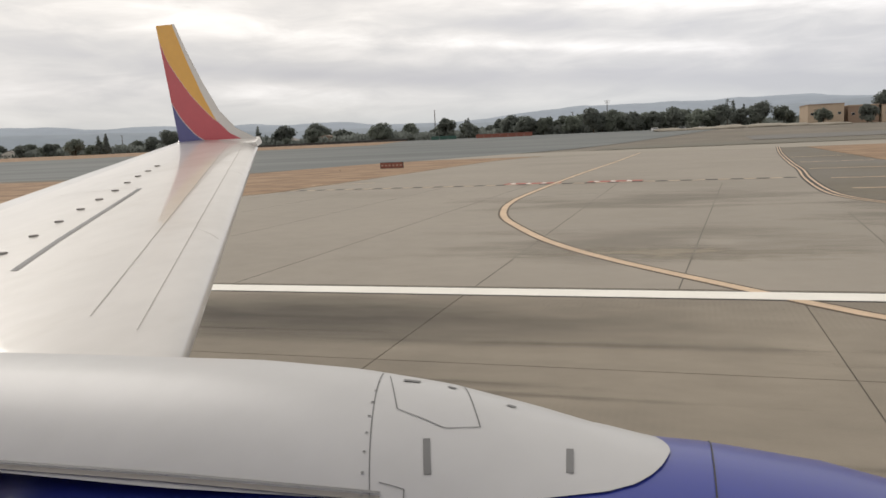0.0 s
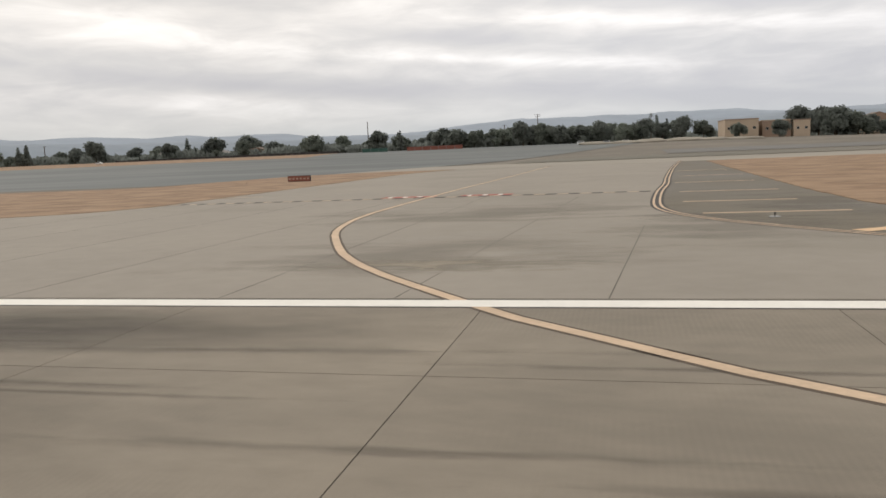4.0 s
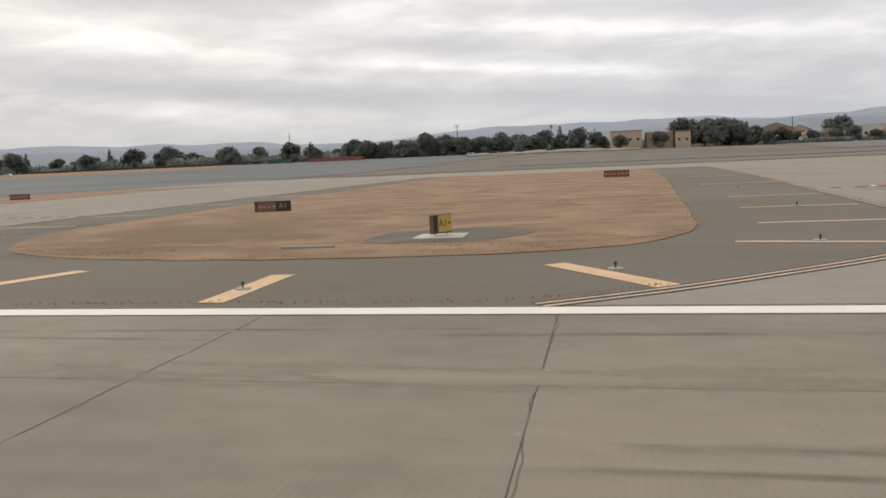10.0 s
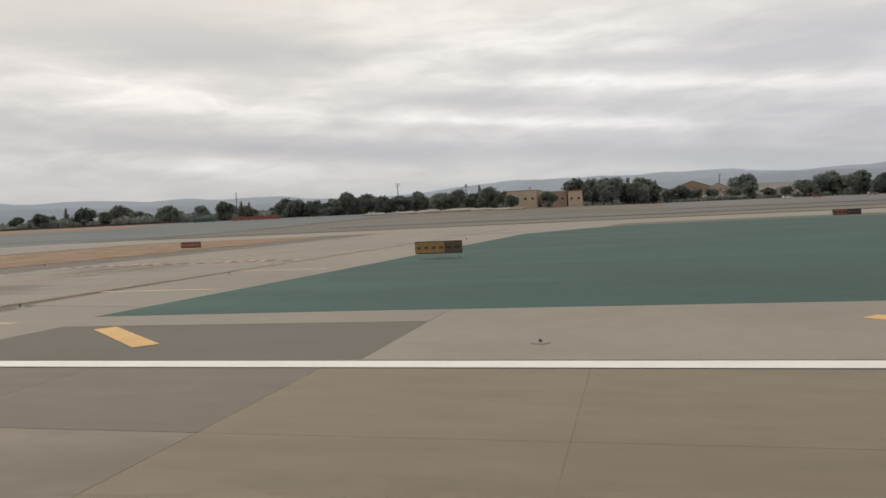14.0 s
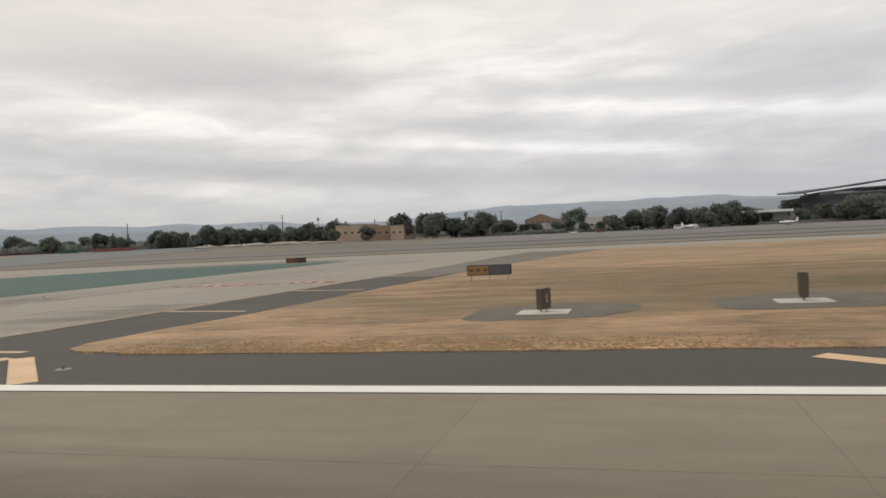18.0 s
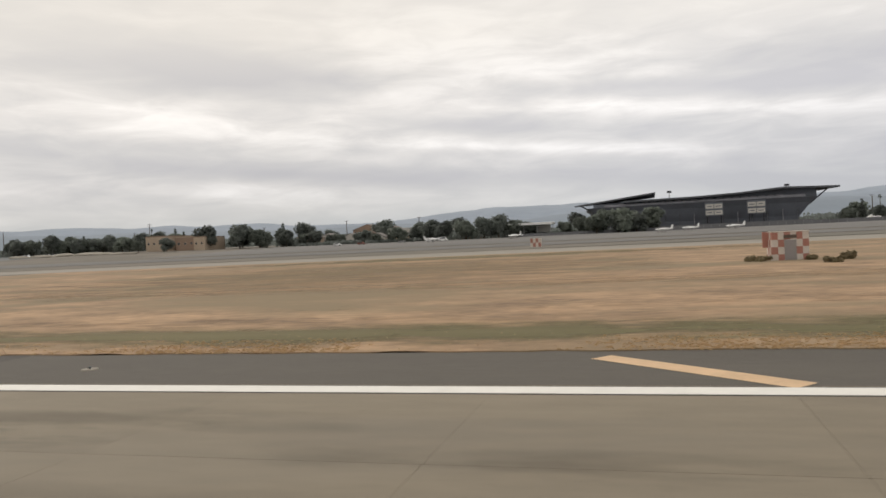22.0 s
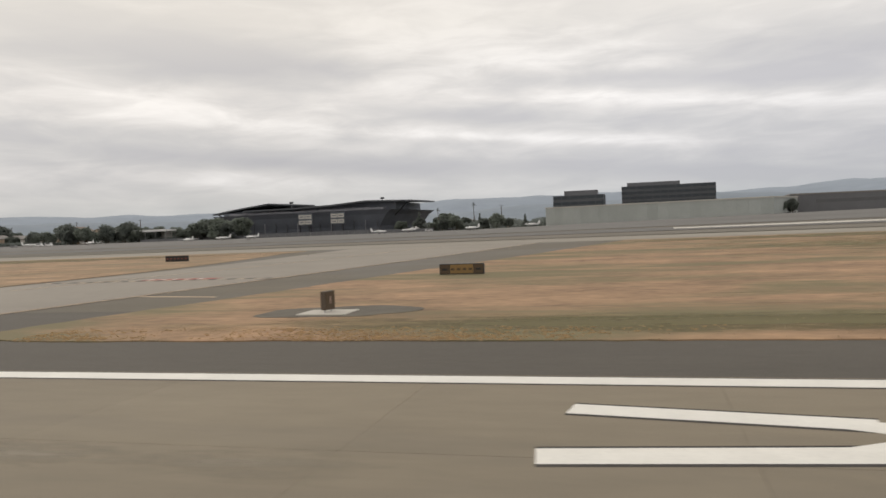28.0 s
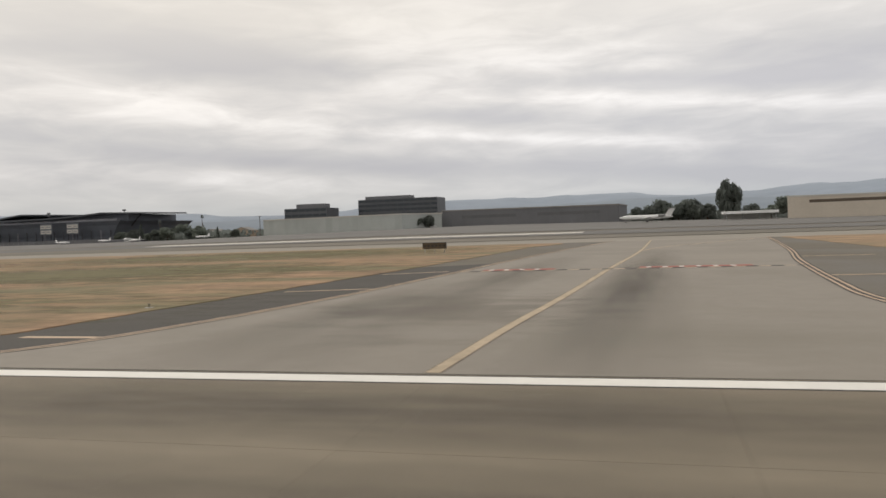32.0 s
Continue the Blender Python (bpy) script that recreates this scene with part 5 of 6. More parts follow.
EDGE_LIGHT, TAXI_LIGHT = edge_light_model(), taxi_light_model()
for x in (60.9, 120.1, 181.5, 242, 287.2, 342.4, 388, 447, 507.4, 563.5, 619, 676, 773.6, 778.2, 838.2, 876.2, 877.6, 960.2, 1014):
    copy_thing(EDGE_LIGHT, at(x, 24.0, 0.02))
for x, y in ((51.8, 44.5), (59.8, 34.8), (72.4, 26.9), (87.4, 24.6), (100.2, 28.1), (108.9, 35.5), (112.6, 56), (112.8, 80.9), (151.0, 28.0), (150.5, 36.3), (151.4, 58), (158.6, 118), (247.0, 32.5), (248.5, 66),
             (288.8, 118), (248.8, 132), (730.0, 27.0), (96, 158), (350, 176), (334, 170), (204, 172), (977, 41), (1022, 45), (912, 176), (640, 172), (700, 140), (-24, 131)):
    copy_thing(TAXI_LIGHT, at(x, y, 0.03))
for m in (EDGE_LIGHT, TAXI_LIGHT):
    for o in (*m.children_recursive, m):
        bpy.data.objects.remove(o)


# ---- chequered equipment shelter ----
def shelter():
    x, y = 482.2, 95.0
    root = thing("equipment_shelter", x, y, -0.10, 4, "faded red and white chequered equipment shelter in the grass", "shelter")
    w, d, h = 3.9, 2.6, 3.3
    part("body", boxed(-w / 2, w / 2, -d / 2, d / 2, -0.1, h), PALE_WALL, root)
    n, rows = 6, 4
    for i in range(n):
        for j in range(rows):
            m = FADED_RED if (i + j) % 2 else FADED_WHITE
            a, b = -w / 2 + w * i / n, -w / 2 + w * (i + 1) / n
            if not (2 <= i <= 3 and j < 3):
                part("painted_square", boxed(a, b, -d / 2 - 0.02, -d / 2 - 0.003, h * j / rows, h * (j + 1) / rows), m, root)
    for s in (-1, 1):
        for k in range(4):
            for j in range(rows):
                m = FADED_RED if (k + j + (s > 0)) % 2 else FADED_WHITE
                a = s * (w / 2 + 0.012)
                part("painted_square", boxed(a - 0.008, a + 0.008, -d / 2 + d * k / 4, -d / 2 + d * (k + 1) / 4, h * j / rows, h * (j + 1) / rows), m, root)
    part("door", boxed(-0.64, 0.64, -d / 2 - 0.06, -d / 2 - 0.003, 0, 2.4, bevel=0.02), FADED_GREY, root, "grey metal door")
    part("lintel", boxed(-0.7, 0.7, -d / 2 - 0.10, -d / 2 - 0.021, 2.62, 3.0, bevel=0.02), DARK_BROWN, root, "dark vent above the door")
    part("roof", boxed(-w / 2 - 0.08, w / 2 + 0.08, -d / 2 - 0.08, d / 2 + 0.08, h + 0.003, h + 0.10, bevel=0.03), FADED_WHITE, root)
    part("side_fin", boxed(-w / 2 - 0.75, -w / 2 - 0.12, -0.1, 0.1, 1.6, h + 0.1), FADED_RED, root)
    cab = thing("equipment_cabinet", 427.6, 272.5, far_height(427.6, 272.5), 0, "small white and red chequered cabinet beside the parallel runway", "cabinet")
    part("body", boxed(-1.9, 1.9, -1.0, 1.0, -0.1, 3.0, bevel=0.05), FADED_WHITE, cab)
    for i, j in ((0, 1), (1, 0), (2, 1), (3, 0)):
        part("painted_square", boxed(-1.9 + 0.95 * i, -0.95 + 0.95 * i, -1.02, -1.003, 1.5 * j, 1.5 + 1.5 * j), FADED_RED, cab)

    def shrub(x, y, w, h, seed):
        t = thing("dry_shrub", x, y, 0.04, 0, "low dark dry shrub in the field", "shrub", "shrubs round the shelter")
        rng = random.Random(seed)
        bm = bmesh.new()
        for _ in range(7):
            a = rng.uniform(0, 6.28)
            tube(bm, (0, 0, -0.05), (math.cos(a) * w * 0.5, math.sin(a) * w * 0.3, h * rng.uniform(0.5, 0.9)), 0.02, 0.008, 4)
        part("stems", bm, BARK, t)
        lobes = [(rng.uniform(-w, w) * 0.6, rng.uniform(-w, w) * 0.3, h * rng.uniform(0.2, 0.6), h * rng.uniform(0.3, 0.5), 0.8) for _ in range(8)]
        part("leaves", crown_mesh("leaves", lobes, 420, 0.16, SHRUB, seed), SHRUB, t)
    for i, (x, y, w, h) in enumerate(((487.6, 91.0, 0.9, 1.2), (485.0, 85.0, 1.4, 0.7), (479.4, 92.6, 1.2, 0.7), (484.2, 92.8, 0.8, 0.6), (478.0, 93.6, 0.7, 0.9))):
        shrub(x, y, w, h, 60 + i)


shelter()


def tent(x, y, w, h):
    root = thing("white_tent", x, y, land(x, y), 0, "small white peaked tent beside the stadium", "tent")
    bm = bmesh.new()
    base = [bm.verts.new((sx * w, sy * w, 2.2)) for sx, sy in ((-1, -1), (1, -1), (1, 1), (-1, 1))]
    top = bm.verts.new((0, 0, h))
    for i in range(4):
        bm.faces.new((base[i], base[(i + 1) % 4], top))
    part("canopy", bm, WHITE_METAL, root)
    for sx, sy in ((-1, -1), (1, -1), (1, 1), (-1, 1)):
        part("post", tube(bmesh.new(), (sx * w * 0.96, sy * w * 0.96, -0.2), (sx * w * 0.96, sy * w * 0.96, 2.2), 0.08, n=6), GREY_METAL, root)


tent(603, 540, 4.0, 5.2)


def windsock(x, y, rz):
    root = thing("windsock", x, y, 0.05, rz, "faded orange windsock drooping from a short pole in the grass", "windsock")
    part("pole", tube(bmesh.new(), (0, 0, -0.2), (0, 0, 2.0), 0.04, 0.035, 8), GREY_METAL, root)
    part("hoop", tube(bmesh.new(), (0.06, 0, 1.72), (0.10, 0, 1.74), 0.26, 0.26, 14), WHITE_METAL, root)
    rings = []
    for i in range(9):
        k = i / 8
        cx, cz, r = 0.1 + 1.15 * k, 1.74 - 0.55 * k * k, 0.25 - 0.13 * k
        rings.append([(cx, r * math.cos(q), cz + r * math.sin(q)) for q in (2 * math.pi * j / 12 for j in range(12))])
    part("sock", loft(rings), ORANGE, root, "faded orange fabric sock", smooth=True)


flat("loose_slab", boxed(83.6, 86.4, 36.5, 36.9, 0.0, 0.16, bevel=0.02), PALE, "pale concrete slab lying in dry grass", "slab", 0.0, "")
windsock(345.1, 73.0, 40)


# ---- aircraft on the ramp ----
def light_twin():
    root = thing("light_aircraft", 0, 0, -400, 0, "small white twin-engined aircraft parked on the ramp", "aircraft", "parked aircraft")
    part("fuselage", spin(((-5.2, 0.12), (-4.6, 0.3), (-2.0, 0.62), (0.5, 0.78), (2.6, 0.75), (4.2, 0.5), (5.0, 0.12)), 14), WHITE_METAL, root, smooth=True).location = (0, 0, 1.7 * U)
    part("wing", loft([[(1.2 - s * 0.5, y, 1.35 + s * 0.35), (1.0 - s * 0.5, y, 1.5 + s * 0.35), (-0.9 + s * 0.2, y, 1.42 + s * 0.35), (-0.9 + s * 0.2, y, 1.36 + s * 0.35)]
                       for y, s in ((-7.4, 1), (0, 0), (7.4, 1))]), WHITE_METAL, root)
    part("tailplane", loft([[(-4.2, y, 2.0), (-4.3, y, 2.1), (-5.2, y, 2.06), (-5.2, y, 2.0)] for y in (-2.4, 2.4)]), WHITE_METAL, root)
    part("fin", loft([[(-3.6 - k, -0.07, z), (-3.6 - k, 0.07, z), (-5.2 - k * 0.3, 0.05, z), (-5.2 - k * 0.3, -0.05, z)] for z, k in ((1.9, 0), (4.0, 1.0))]), WHITE_METAL, root)
    for s in (-2.4, 2.4):
        e = part("engine", spin(((-1.0, 0.2), (0.2, 0.42), (1.6, 0.4), (2.1, 0.2)), 10), WHITE_METAL, root, smooth=True)
        e.location = (0, s * U, 1.5 * U)
        part("propeller", boxed(2.12, 2.18, -0.9, 0.9, -0.06, 0.06), DARK, e)
        g = part("gear_leg", tube(bmesh.new(), (0.2, s, 0.3), (0.2, s, 1.4), 0.06), GREY_METAL, root)
        part("wheel", tube(bmesh.new(), (0.2, s - 0.1, 0.28), (0.2, s + 0.1, 0.28), 0.28, n=12), RUBBER, g)
    g = part("nose_leg", tube(bmesh.new(), (3.4, 0, 0.25), (3.4, 0, 1.4), 0.05), GREY_METAL, root)
    part("wheel", tube(bmesh.new(), (3.4, -0.08, 0.22), (3.4, 0.08, 0.22), 0.22, n=12), RUBBER, g)
    part("windscreen", boxed(2.3, 3.2, -0.55, 0.55, 2.05, 2.42, bevel=0.1), GLASS, root)
    return root


TWIN = light_twin()
for x, y, rz in ((387, 462, 150), (335, 462, 20), (489, 466, 200), (513, 462, 175), (474, 448, 160), (599, 470, 15), (661, 468, 165), (694, 500, 200),
                 (610, 500, 190)):
    copy_thing(TWIN, at(x, y, land(x, y) + 0.17, rz))
for o in (*TWIN.children_recursive, TWIN):
    bpy.data.objects.remove(o)


def regional_jet(x, y, rz):
    root = thing("regional_jet", x, y, land(x, y) + 0.17, rz, "white regional jet parked by the hangars", "aircraft")
    part("fuselage", spin(((-15.5, 0.15), (-13, 0.8), (-8, 1.35), (10, 1.35), (13.5, 1.05), (15.3, 0.4), (15.7, 0.08)), 20), WHITE_METAL, root, smooth=True).location = (0, 0, 2.9 * U)
    part("wing", loft([[(3.0 - k, y2, z), (2.6 - k, y2, z + 0.3), (-1.6 - k * 0.75, y2, z + 0.1), (-1.6 - k * 0.75, y2, z)] for y2, k, z in ((-11, 5, 2.6), (0, 0, 1.9), (11, 5, 2.6))]), WHITE_METAL, root)
    part("fin", loft([[(-10.5 - k, -0.14, z), (-10.5 - k, 0.14, z), (-14.6 - k * 0.7, 0.08, z), (-14.6 - k * 0.7, -0.08, z)] for z, k in ((3.6, 0), (7.6, 3.2))]), WHITE_METAL, root)
    part("tailplane", loft([[(-13.4 - abs(y2) * 0.3, y2, 7.5), (-13.5 - abs(y2) * 0.3, y2, 7.7), (-16.4, y2, 7.6), (-16.4, y2, 7.5)] for y2 in (-4.2, 0, 4.2)]), WHITE_METAL, root)
    for s in (-2.1, 2.1):
        part("engine", spin(((-2.2, 0.45), (-1.0, 0.75), (1.6, 0.78), (2.0, 0.65)), 14), GREY_METAL, root, smooth=True).location = (-9.2 * U, s * U, 3.6 * U)
        g = part("gear_leg", tube(bmesh.new(), (-0.6, s, 0.4), (-0.6, s, 2.0), 0.12), GREY_METAL, root)
        part("wheel", tube(bmesh.new(), (-0.6, s - 0.2, 0.42), (-0.6, s + 0.2, 0.42), 0.42, n=12), RUBBER, g)
    g = part("nose_leg", tube(bmesh.new(), (12, 0, 0.3), (12, 0, 2.0), 0.09), GREY_METAL, root)
    part("wheel", tube(bmesh.new(), (12, -0.15, 0.32), (12, 0.15, 0.32), 0.32, n=12), RUBBER, g)
    for i in range(15):
        part("cabin_window", boxed(-6.5 + i * 1.05, -6.1 + i * 1.05, -1.37, -1.325, 3.15, 3.5), GLASS, root)
    part("windscreen", boxed(13.2, 14.3, -0.7, 0.7, 3.3, 3.75, bevel=0.1), GLASS, root)


regional_jet(1008, 474, 172)


# ---- vehicles beyond the field ----
def vehicle(x, y, rz, length, height, mat, label):
    root = thing("parked_vehicle", x, y, land(x, y) + 0.15, rz, label, "vehicle", "vehicles beyond the field")
    w = 0.95
    side = [(-length / 2, 0.35), (length / 2, 0.35), (length / 2, 0.95), (length / 2 - 0.9, 1.05), (length / 2 - 1.5, height), (-length / 2 + 0.2, height), (-length / 2, 1.1)]
    part("body", loft([[(a, yy, b) for a, b in side] for yy in (-w, w)]), mat, root)
    for sx in (-length * 0.3, length * 0.3):
        for sy in (-w, w):
            wh = part("wheel", tube(bmesh.new(), (sx, sy - 0.12, 0.34), (sx, sy + 0.12, 0.34), 0.34, n=12), RUBBER, root)
            part("rim", tube(bmesh.new(), (sx, sy - 0.13, 0.34), (sx, sy + 0.13, 0.34), 0.19, n=10), GREY_METAL, wh)
    part("side_window", boxed(-length / 2 + 0.6, length / 2 - 1.6, -w - 0.02, -w - 0.003, height * 0.62, height * 0.9), GLASS, root)
    part("side_window", boxed(-length / 2 + 0.6, length / 2 - 1.6, w + 0.003, w + 0.02, height * 0.62, height * 0.9), GLASS, root)


for x, y, rz, l, h, m, s in ((329.4, 478, 0, 6.0, 2.6, WHITE_METAL, "white van parked on the ramp"), (338.0, 478, 0, 6.0, 2.6, WHITE_METAL, "white van parked on the ramp"), (20, 470, 5, 5.2, 2.0, WHITE_METAL, "white pickup on the dirt edge"),
                             (34, 474, 170, 5.0, 1.8, GREY_METAL, "grey car on the dirt edge"), (46, 470, 10, 4.8, 1.6, WHITE_METAL, "white car on the dirt edge"), (-310, 470, 0, 4.8, 1.6, WHITE_METAL, "white car on the far apron"),
                             (858, 540, 10, 5.0, 1.8, WHITE_METAL, "white car beside the slate hangar"), (852, 542, 170, 5.0, 2.2, WHITE_METAL, "white van beside the slate hangar"), (312, 472, 10, 5, 1.7, GREY_METAL, "grey car on the ramp"),
                             (268, 470, 0, 5, 1.7, WHITE_METAL, "white car on the ramp"), (284, 472, 0, 5, 1.8, SIGN_RED, "dark red car on the ramp"), (620, 515, 5, 5, 1.7, WHITE_METAL, "white car near the stadium"), (636, 512, 175, 5, 1.7, DARK, "black car near the stadium")):
    vehicle(x, y, rz, l, h, m, s)


def barrier_fence(x0, x1, y, height, mat, label):
    root = thing("barrier_fence", (x0 + x1) / 2, y, land((x0 + x1) / 2, y), 0, label, "fence")
    w = (x1 - x0) / 2
    n = max(2, int((x1 - x0) / 5))
    for i in range(n):
        a, b = -w + 2 * w * i / n, -w + 2 * w * (i + 1) / n
        part("fence_panel", boxed(a + 0.1, b - 0.1, -0.06, 0.06, 0.1, height), mat, root)
        part("post", tube(bmesh.new(), (a, 0, -0.3), (a, 0, height + 0.2), 0.07, n=6), GREY_METAL, root)


barrier_fence(-96, -58, 498, 2.6, SIGN_RED, "long red barrier fence beyond the apron")
barrier_fence(-128, -110, 500, 2.6, GREEN_PAINT, "green mesh fence beyond the apron")
barrier_fence(-330, -150, 515, 1.6, DARK, "low dark fence along the far apron")
barrier_fence(380, 620, 528, 2.4, SLATE_WALL, "grey perimeter fence in front of the stadium")


def dirt_heap(x, y, w, h):
    root = thing("dirt_heap", x, y, land(x, y), 0, "low heap of pale dirt beyond the apron", "heap", "dirt heaps")
    bm = bmesh.new()
    bmesh.ops.create_icosphere(bm, subdivisions=3, radius=1)
    for v in bm.verts:
        k = 1 + 0.3 * noise.noise(v.co * 1.7 + Vector((x, y, 0)))
        v.co = Vector((v.co.x * w * k, v.co.y * w * 0.5 * k, max(v.co.z * h * k, -0.3)))
    part("mound", bm, PALE, root, smooth=True)


for x, y, w, h in ((28, 455, 9, 2.0), (44, 458, 12, 1.7), (60, 462, 10, 2.3), (78, 466, 14, 1.8), (95, 462, 10, 1.4), (110, 460, 12, 1.2)):
    dirt_heap(x, y, w, h)


# ---- the airliner's wing and engine, as they stand at the start of the take-off run ----
def airliner():
    X0 = 38.28
    root = thing("airliner", X0, 0, 0, 0, "airliner with white wing, blue engine and unseen blue body added for shade", "aircraft")
    # unseen body, close behind the camera's window, added to shade the pylon fairing
    body = part("fuselage", spin(((-19.0, 0.15), (-17.0, 0.75), (-13.0, 1.45), (-9.0, 1.88), (9.5, 1.88), (11.5, 1.70), (13.2, 1.25), (14.2, 0.70), (14.6, 0.12)), 32), LIVERY_BLUE, root, smooth=True)
    body.location = (0, -2.32 * U, 3.85 * U)
    for gx, gy in ((-2.2, -5.1), (-2.2, 0.45), (11.0, -2.32)):
        g = part("gear_leg", tube(bmesh.new(), (gx, gy, 0.5), (gx, gy, 2.5), 0.12), GREY_METAL, root)
        for s in (-0.42, 0.42):
            part("wheel", tube(bmesh.new(), (gx, gy + s - 0.17, 0.53), (gx, gy + s + 0.17, 0.53), 0.52, n=18), RUBBER, g)

    def le(y):
        return -10.06 + 0.523 * (15.4 - y)

    def chord(y):
        return lerp(y, (1.2, 5.0, 9.0, 15.4), (6.8, 4.9, 3.8, 2.1))

    def zz(y):
        return 2.59 + 0.163 * (y - 5)

    foil = [(0.0, 0.0), (0.01, 0.018), (0.04, 0.036), (0.10, 0.052), (0.22, 0.064), (0.38, 0.066), (0.55, 0.058), (0.72, 0.042), (0.88, 0.022), (1.0, 0.006),
            (1.0, 0.0), (0.8, -0.012), (0.5, -0.03), (0.2, -0.035), (0.05, -0.024), (0.01, -0.01)]

    def section(y):
        return [(le(y) - u * chord(y), y, zz(y) + (v + 0.10 * u) * chord(y)) for u, v in foil]
    ys = [1.2 + (15.4 - 1.2) * i / 24 for i in range(25)]
    part("wing_panel", loft([section(y) for y in ys]), WING_WHITE, root, "light grey painted wing skin", smooth=True)

    def skin(y, back):
        """A point on the upper skin, back metres behind the leading edge."""
        c = chord(y)
        u = min(max(back / c, 0), 1)
        v = lerp(u, [p[0] for p in foil[:10]], [p[1] for p in foil[:10]])
        return (le(y) - back, y, zz(y) + (v + 0.10 * u) * c + 0.004)

    def seam(name, pts, w, mat, label=""):
        line = []
        for (y0, b0), (y1, b1) in zip(pts, pts[1:]):
            line += [skin(y0 + (y1 - y0) * k / 10, b0 + (b1 - b0) * k / 10) for k in range(10)]
        line.append(skin(*pts[-1]))
        bm = bmesh.new()
        rows = []
        for i, p in enumerate(line):
            a, b = Vector(line[max(i - 1, 0)]), Vector(line[min(i + 1, len(line) - 1)])
            s = (b - a).cross(Vector((0, 0, 1))).normalized() * w / 2
            rows.append((bm.verts.new(Vector(p) - s), bm.verts.new(Vector(p) + s)))
        for a, b in zip(rows, rows[1:]):
            bm.faces.new((a[0], a[1], b[1], b[0]))
        return part(name, bm, mat, root, label)
    seam("spoiler_gap", ((5.6, 1.98), (6.7, 1.91), (9.62, 1.62)), 0.07, SEAM, "dark gap in front of the spoilers")
    seam("slat_seam", ((4.9, 0.42), (15.0, 0.33)), 0.008, PALE_SEAM)
    seam("slat_seam", ((4.9, 0.86), (15.0, 0.66)), 0.010, PALE_SEAM)
    seam("slat_end_seam", ((7.95, 0.08), (7.95, 0.42)), 0.008, PALE_SEAM)
    seam("slat_end_seam", ((11.9, 0.06), (11.9, 0.38)), 0.008, PALE_SEAM)
    seam("panel_seam", ((9.7, 1.66), (8.9, 3.4)), 0.014, SEAM)
    for y, b in ((7.48, 2.23), (8.16, 2.16), (8.79, 2.08), (9.41, 2.0), (10.06, 1.97), (10.63, 1.92), (11.15, 1.85), (11.68, 1.79), (6.8, 2.3), (6.1, 2.38)):
        x, y, z = skin(y, b)
        part("access_cap", tube(bmesh.new(), (x, y, z - 0.01), (x, y, z + 0.010), 0.055, 0.05, 10), ROOF, root)
    # winglet: curved blend, then a swept blade with three bands of colour
    nu = 44

    def blade(u, v, off=0.0):
        front = lerp(v, (0, 0.06, 0.18, 0.4, 0.7, 1.0), (-10.05, -10.45, -10.86, -11.22, -11.62, -11.95))
        back = -12.12 - 0.33 * v
        z = 4.50 + 2.66 * v
        y = 15.4 + 0.42 * v ** 1.6 + off
        k = y / 15.4
        return ((back + (front - back) * u) * k, y, 4.2 + (z - 4.2) * k)
    def upper(u):
        return lerp(u, (0, 0.18, 0.5, 0.79, 1.0), (0.88, 0.71, 0.50, 0.30, 0.16))

    def lower(u):
        return lerp(u, (0, 0.12, 0.25, 0.42), (0.34, 0.24, 0.14, 0.0))

    def bladed(u, v):
        """u runs over the coloured part of the blade; the white leading edge lies beyond 1."""
        return blade(u * (0.81 + 0.05 * v) if u <= 1 else 0.81 + 0.05 * v + (u - 1), v)
    bands = (("indigo", LIVERY_NAVY, lambda u: 0.0, lambda u: lower(u) - 0.006), ("white", WING_WHITE, lambda u: lower(u) - 0.006, lambda u: lower(u) + 0.006),
             ("red", LIVERY_RED, lambda u: lower(u) + 0.006, lambda u: upper(u) - 0.005), ("white", WING_WHITE, lambda u: upper(u) - 0.005, lambda u: upper(u) + 0.005),
             ("yellow", LIVERY_YELLOW, lambda u: upper(u) + 0.005, lambda u: 1.0))
    for g, mat, v0, v1 in bands:
        bm = bmesh.new()
        rows = []
        for i in range(nu + 1):
            u = i / nu
            a, b = max(v0(u), 0.0), max(v1(u), 0.0)
            rows.append([bm.verts.new(bladed(u, a + (b - a) * j / 16)) for j in range(17)])
        for r, q in zip(rows, rows[1:]):
            for j in range(16):
                bm.faces.new((r[j], q[j], q[j + 1], r[j + 1]))
        bmesh.ops.remove_doubles(bm, verts=bm.verts, dist=0.0004)
        part("winglet_band", bm, mat, root, g + " painted band of the winglet")
    bm = bmesh.new()
    rows = [[bm.verts.new(blade(e, v)) for e in (0.81 + 0.05 * v, (0.81 + 0.05 * v + 1) / 2, 1.0)] for v in (j / 24 for j in range(25))]
    for r, q in zip(rows, rows[1:]):
        for j in range(2):
            bm.faces.new((r[j], r[j + 1], q[j + 1], q[j]))
    part("winglet_edge", bm, WING_WHITE, root, "white leading edge of the winglet")
    outer = loft([[blade(0, v, 0.004), blade(0.5, v, 0.12 - 0.05 * v), blade(1, v, 0.004), blade(0.5, v, 0.005)] for v in (0, 0.1, 0.25, 0.5, 0.75, 1)])
    part("winglet_back", outer, WING_WHITE, root, "white outer skin of the winglet")
    part("tip_fairing", loft([[(-9.95, 15.2, 4.32), (-9.98, 15.2, 4.42), (-12.1, 15.2, 4.40), (-12.1, 15.2, 4.28)], [(-10.0, 15.5, 4.40), (-10.05, 15.5, 4.54), (-12.2, 15.5, 4.56), (-12.2, 15.5, 4.40)]]), WING_WHITE, root)
    # engine
    ay, az = 3.1, 1.55
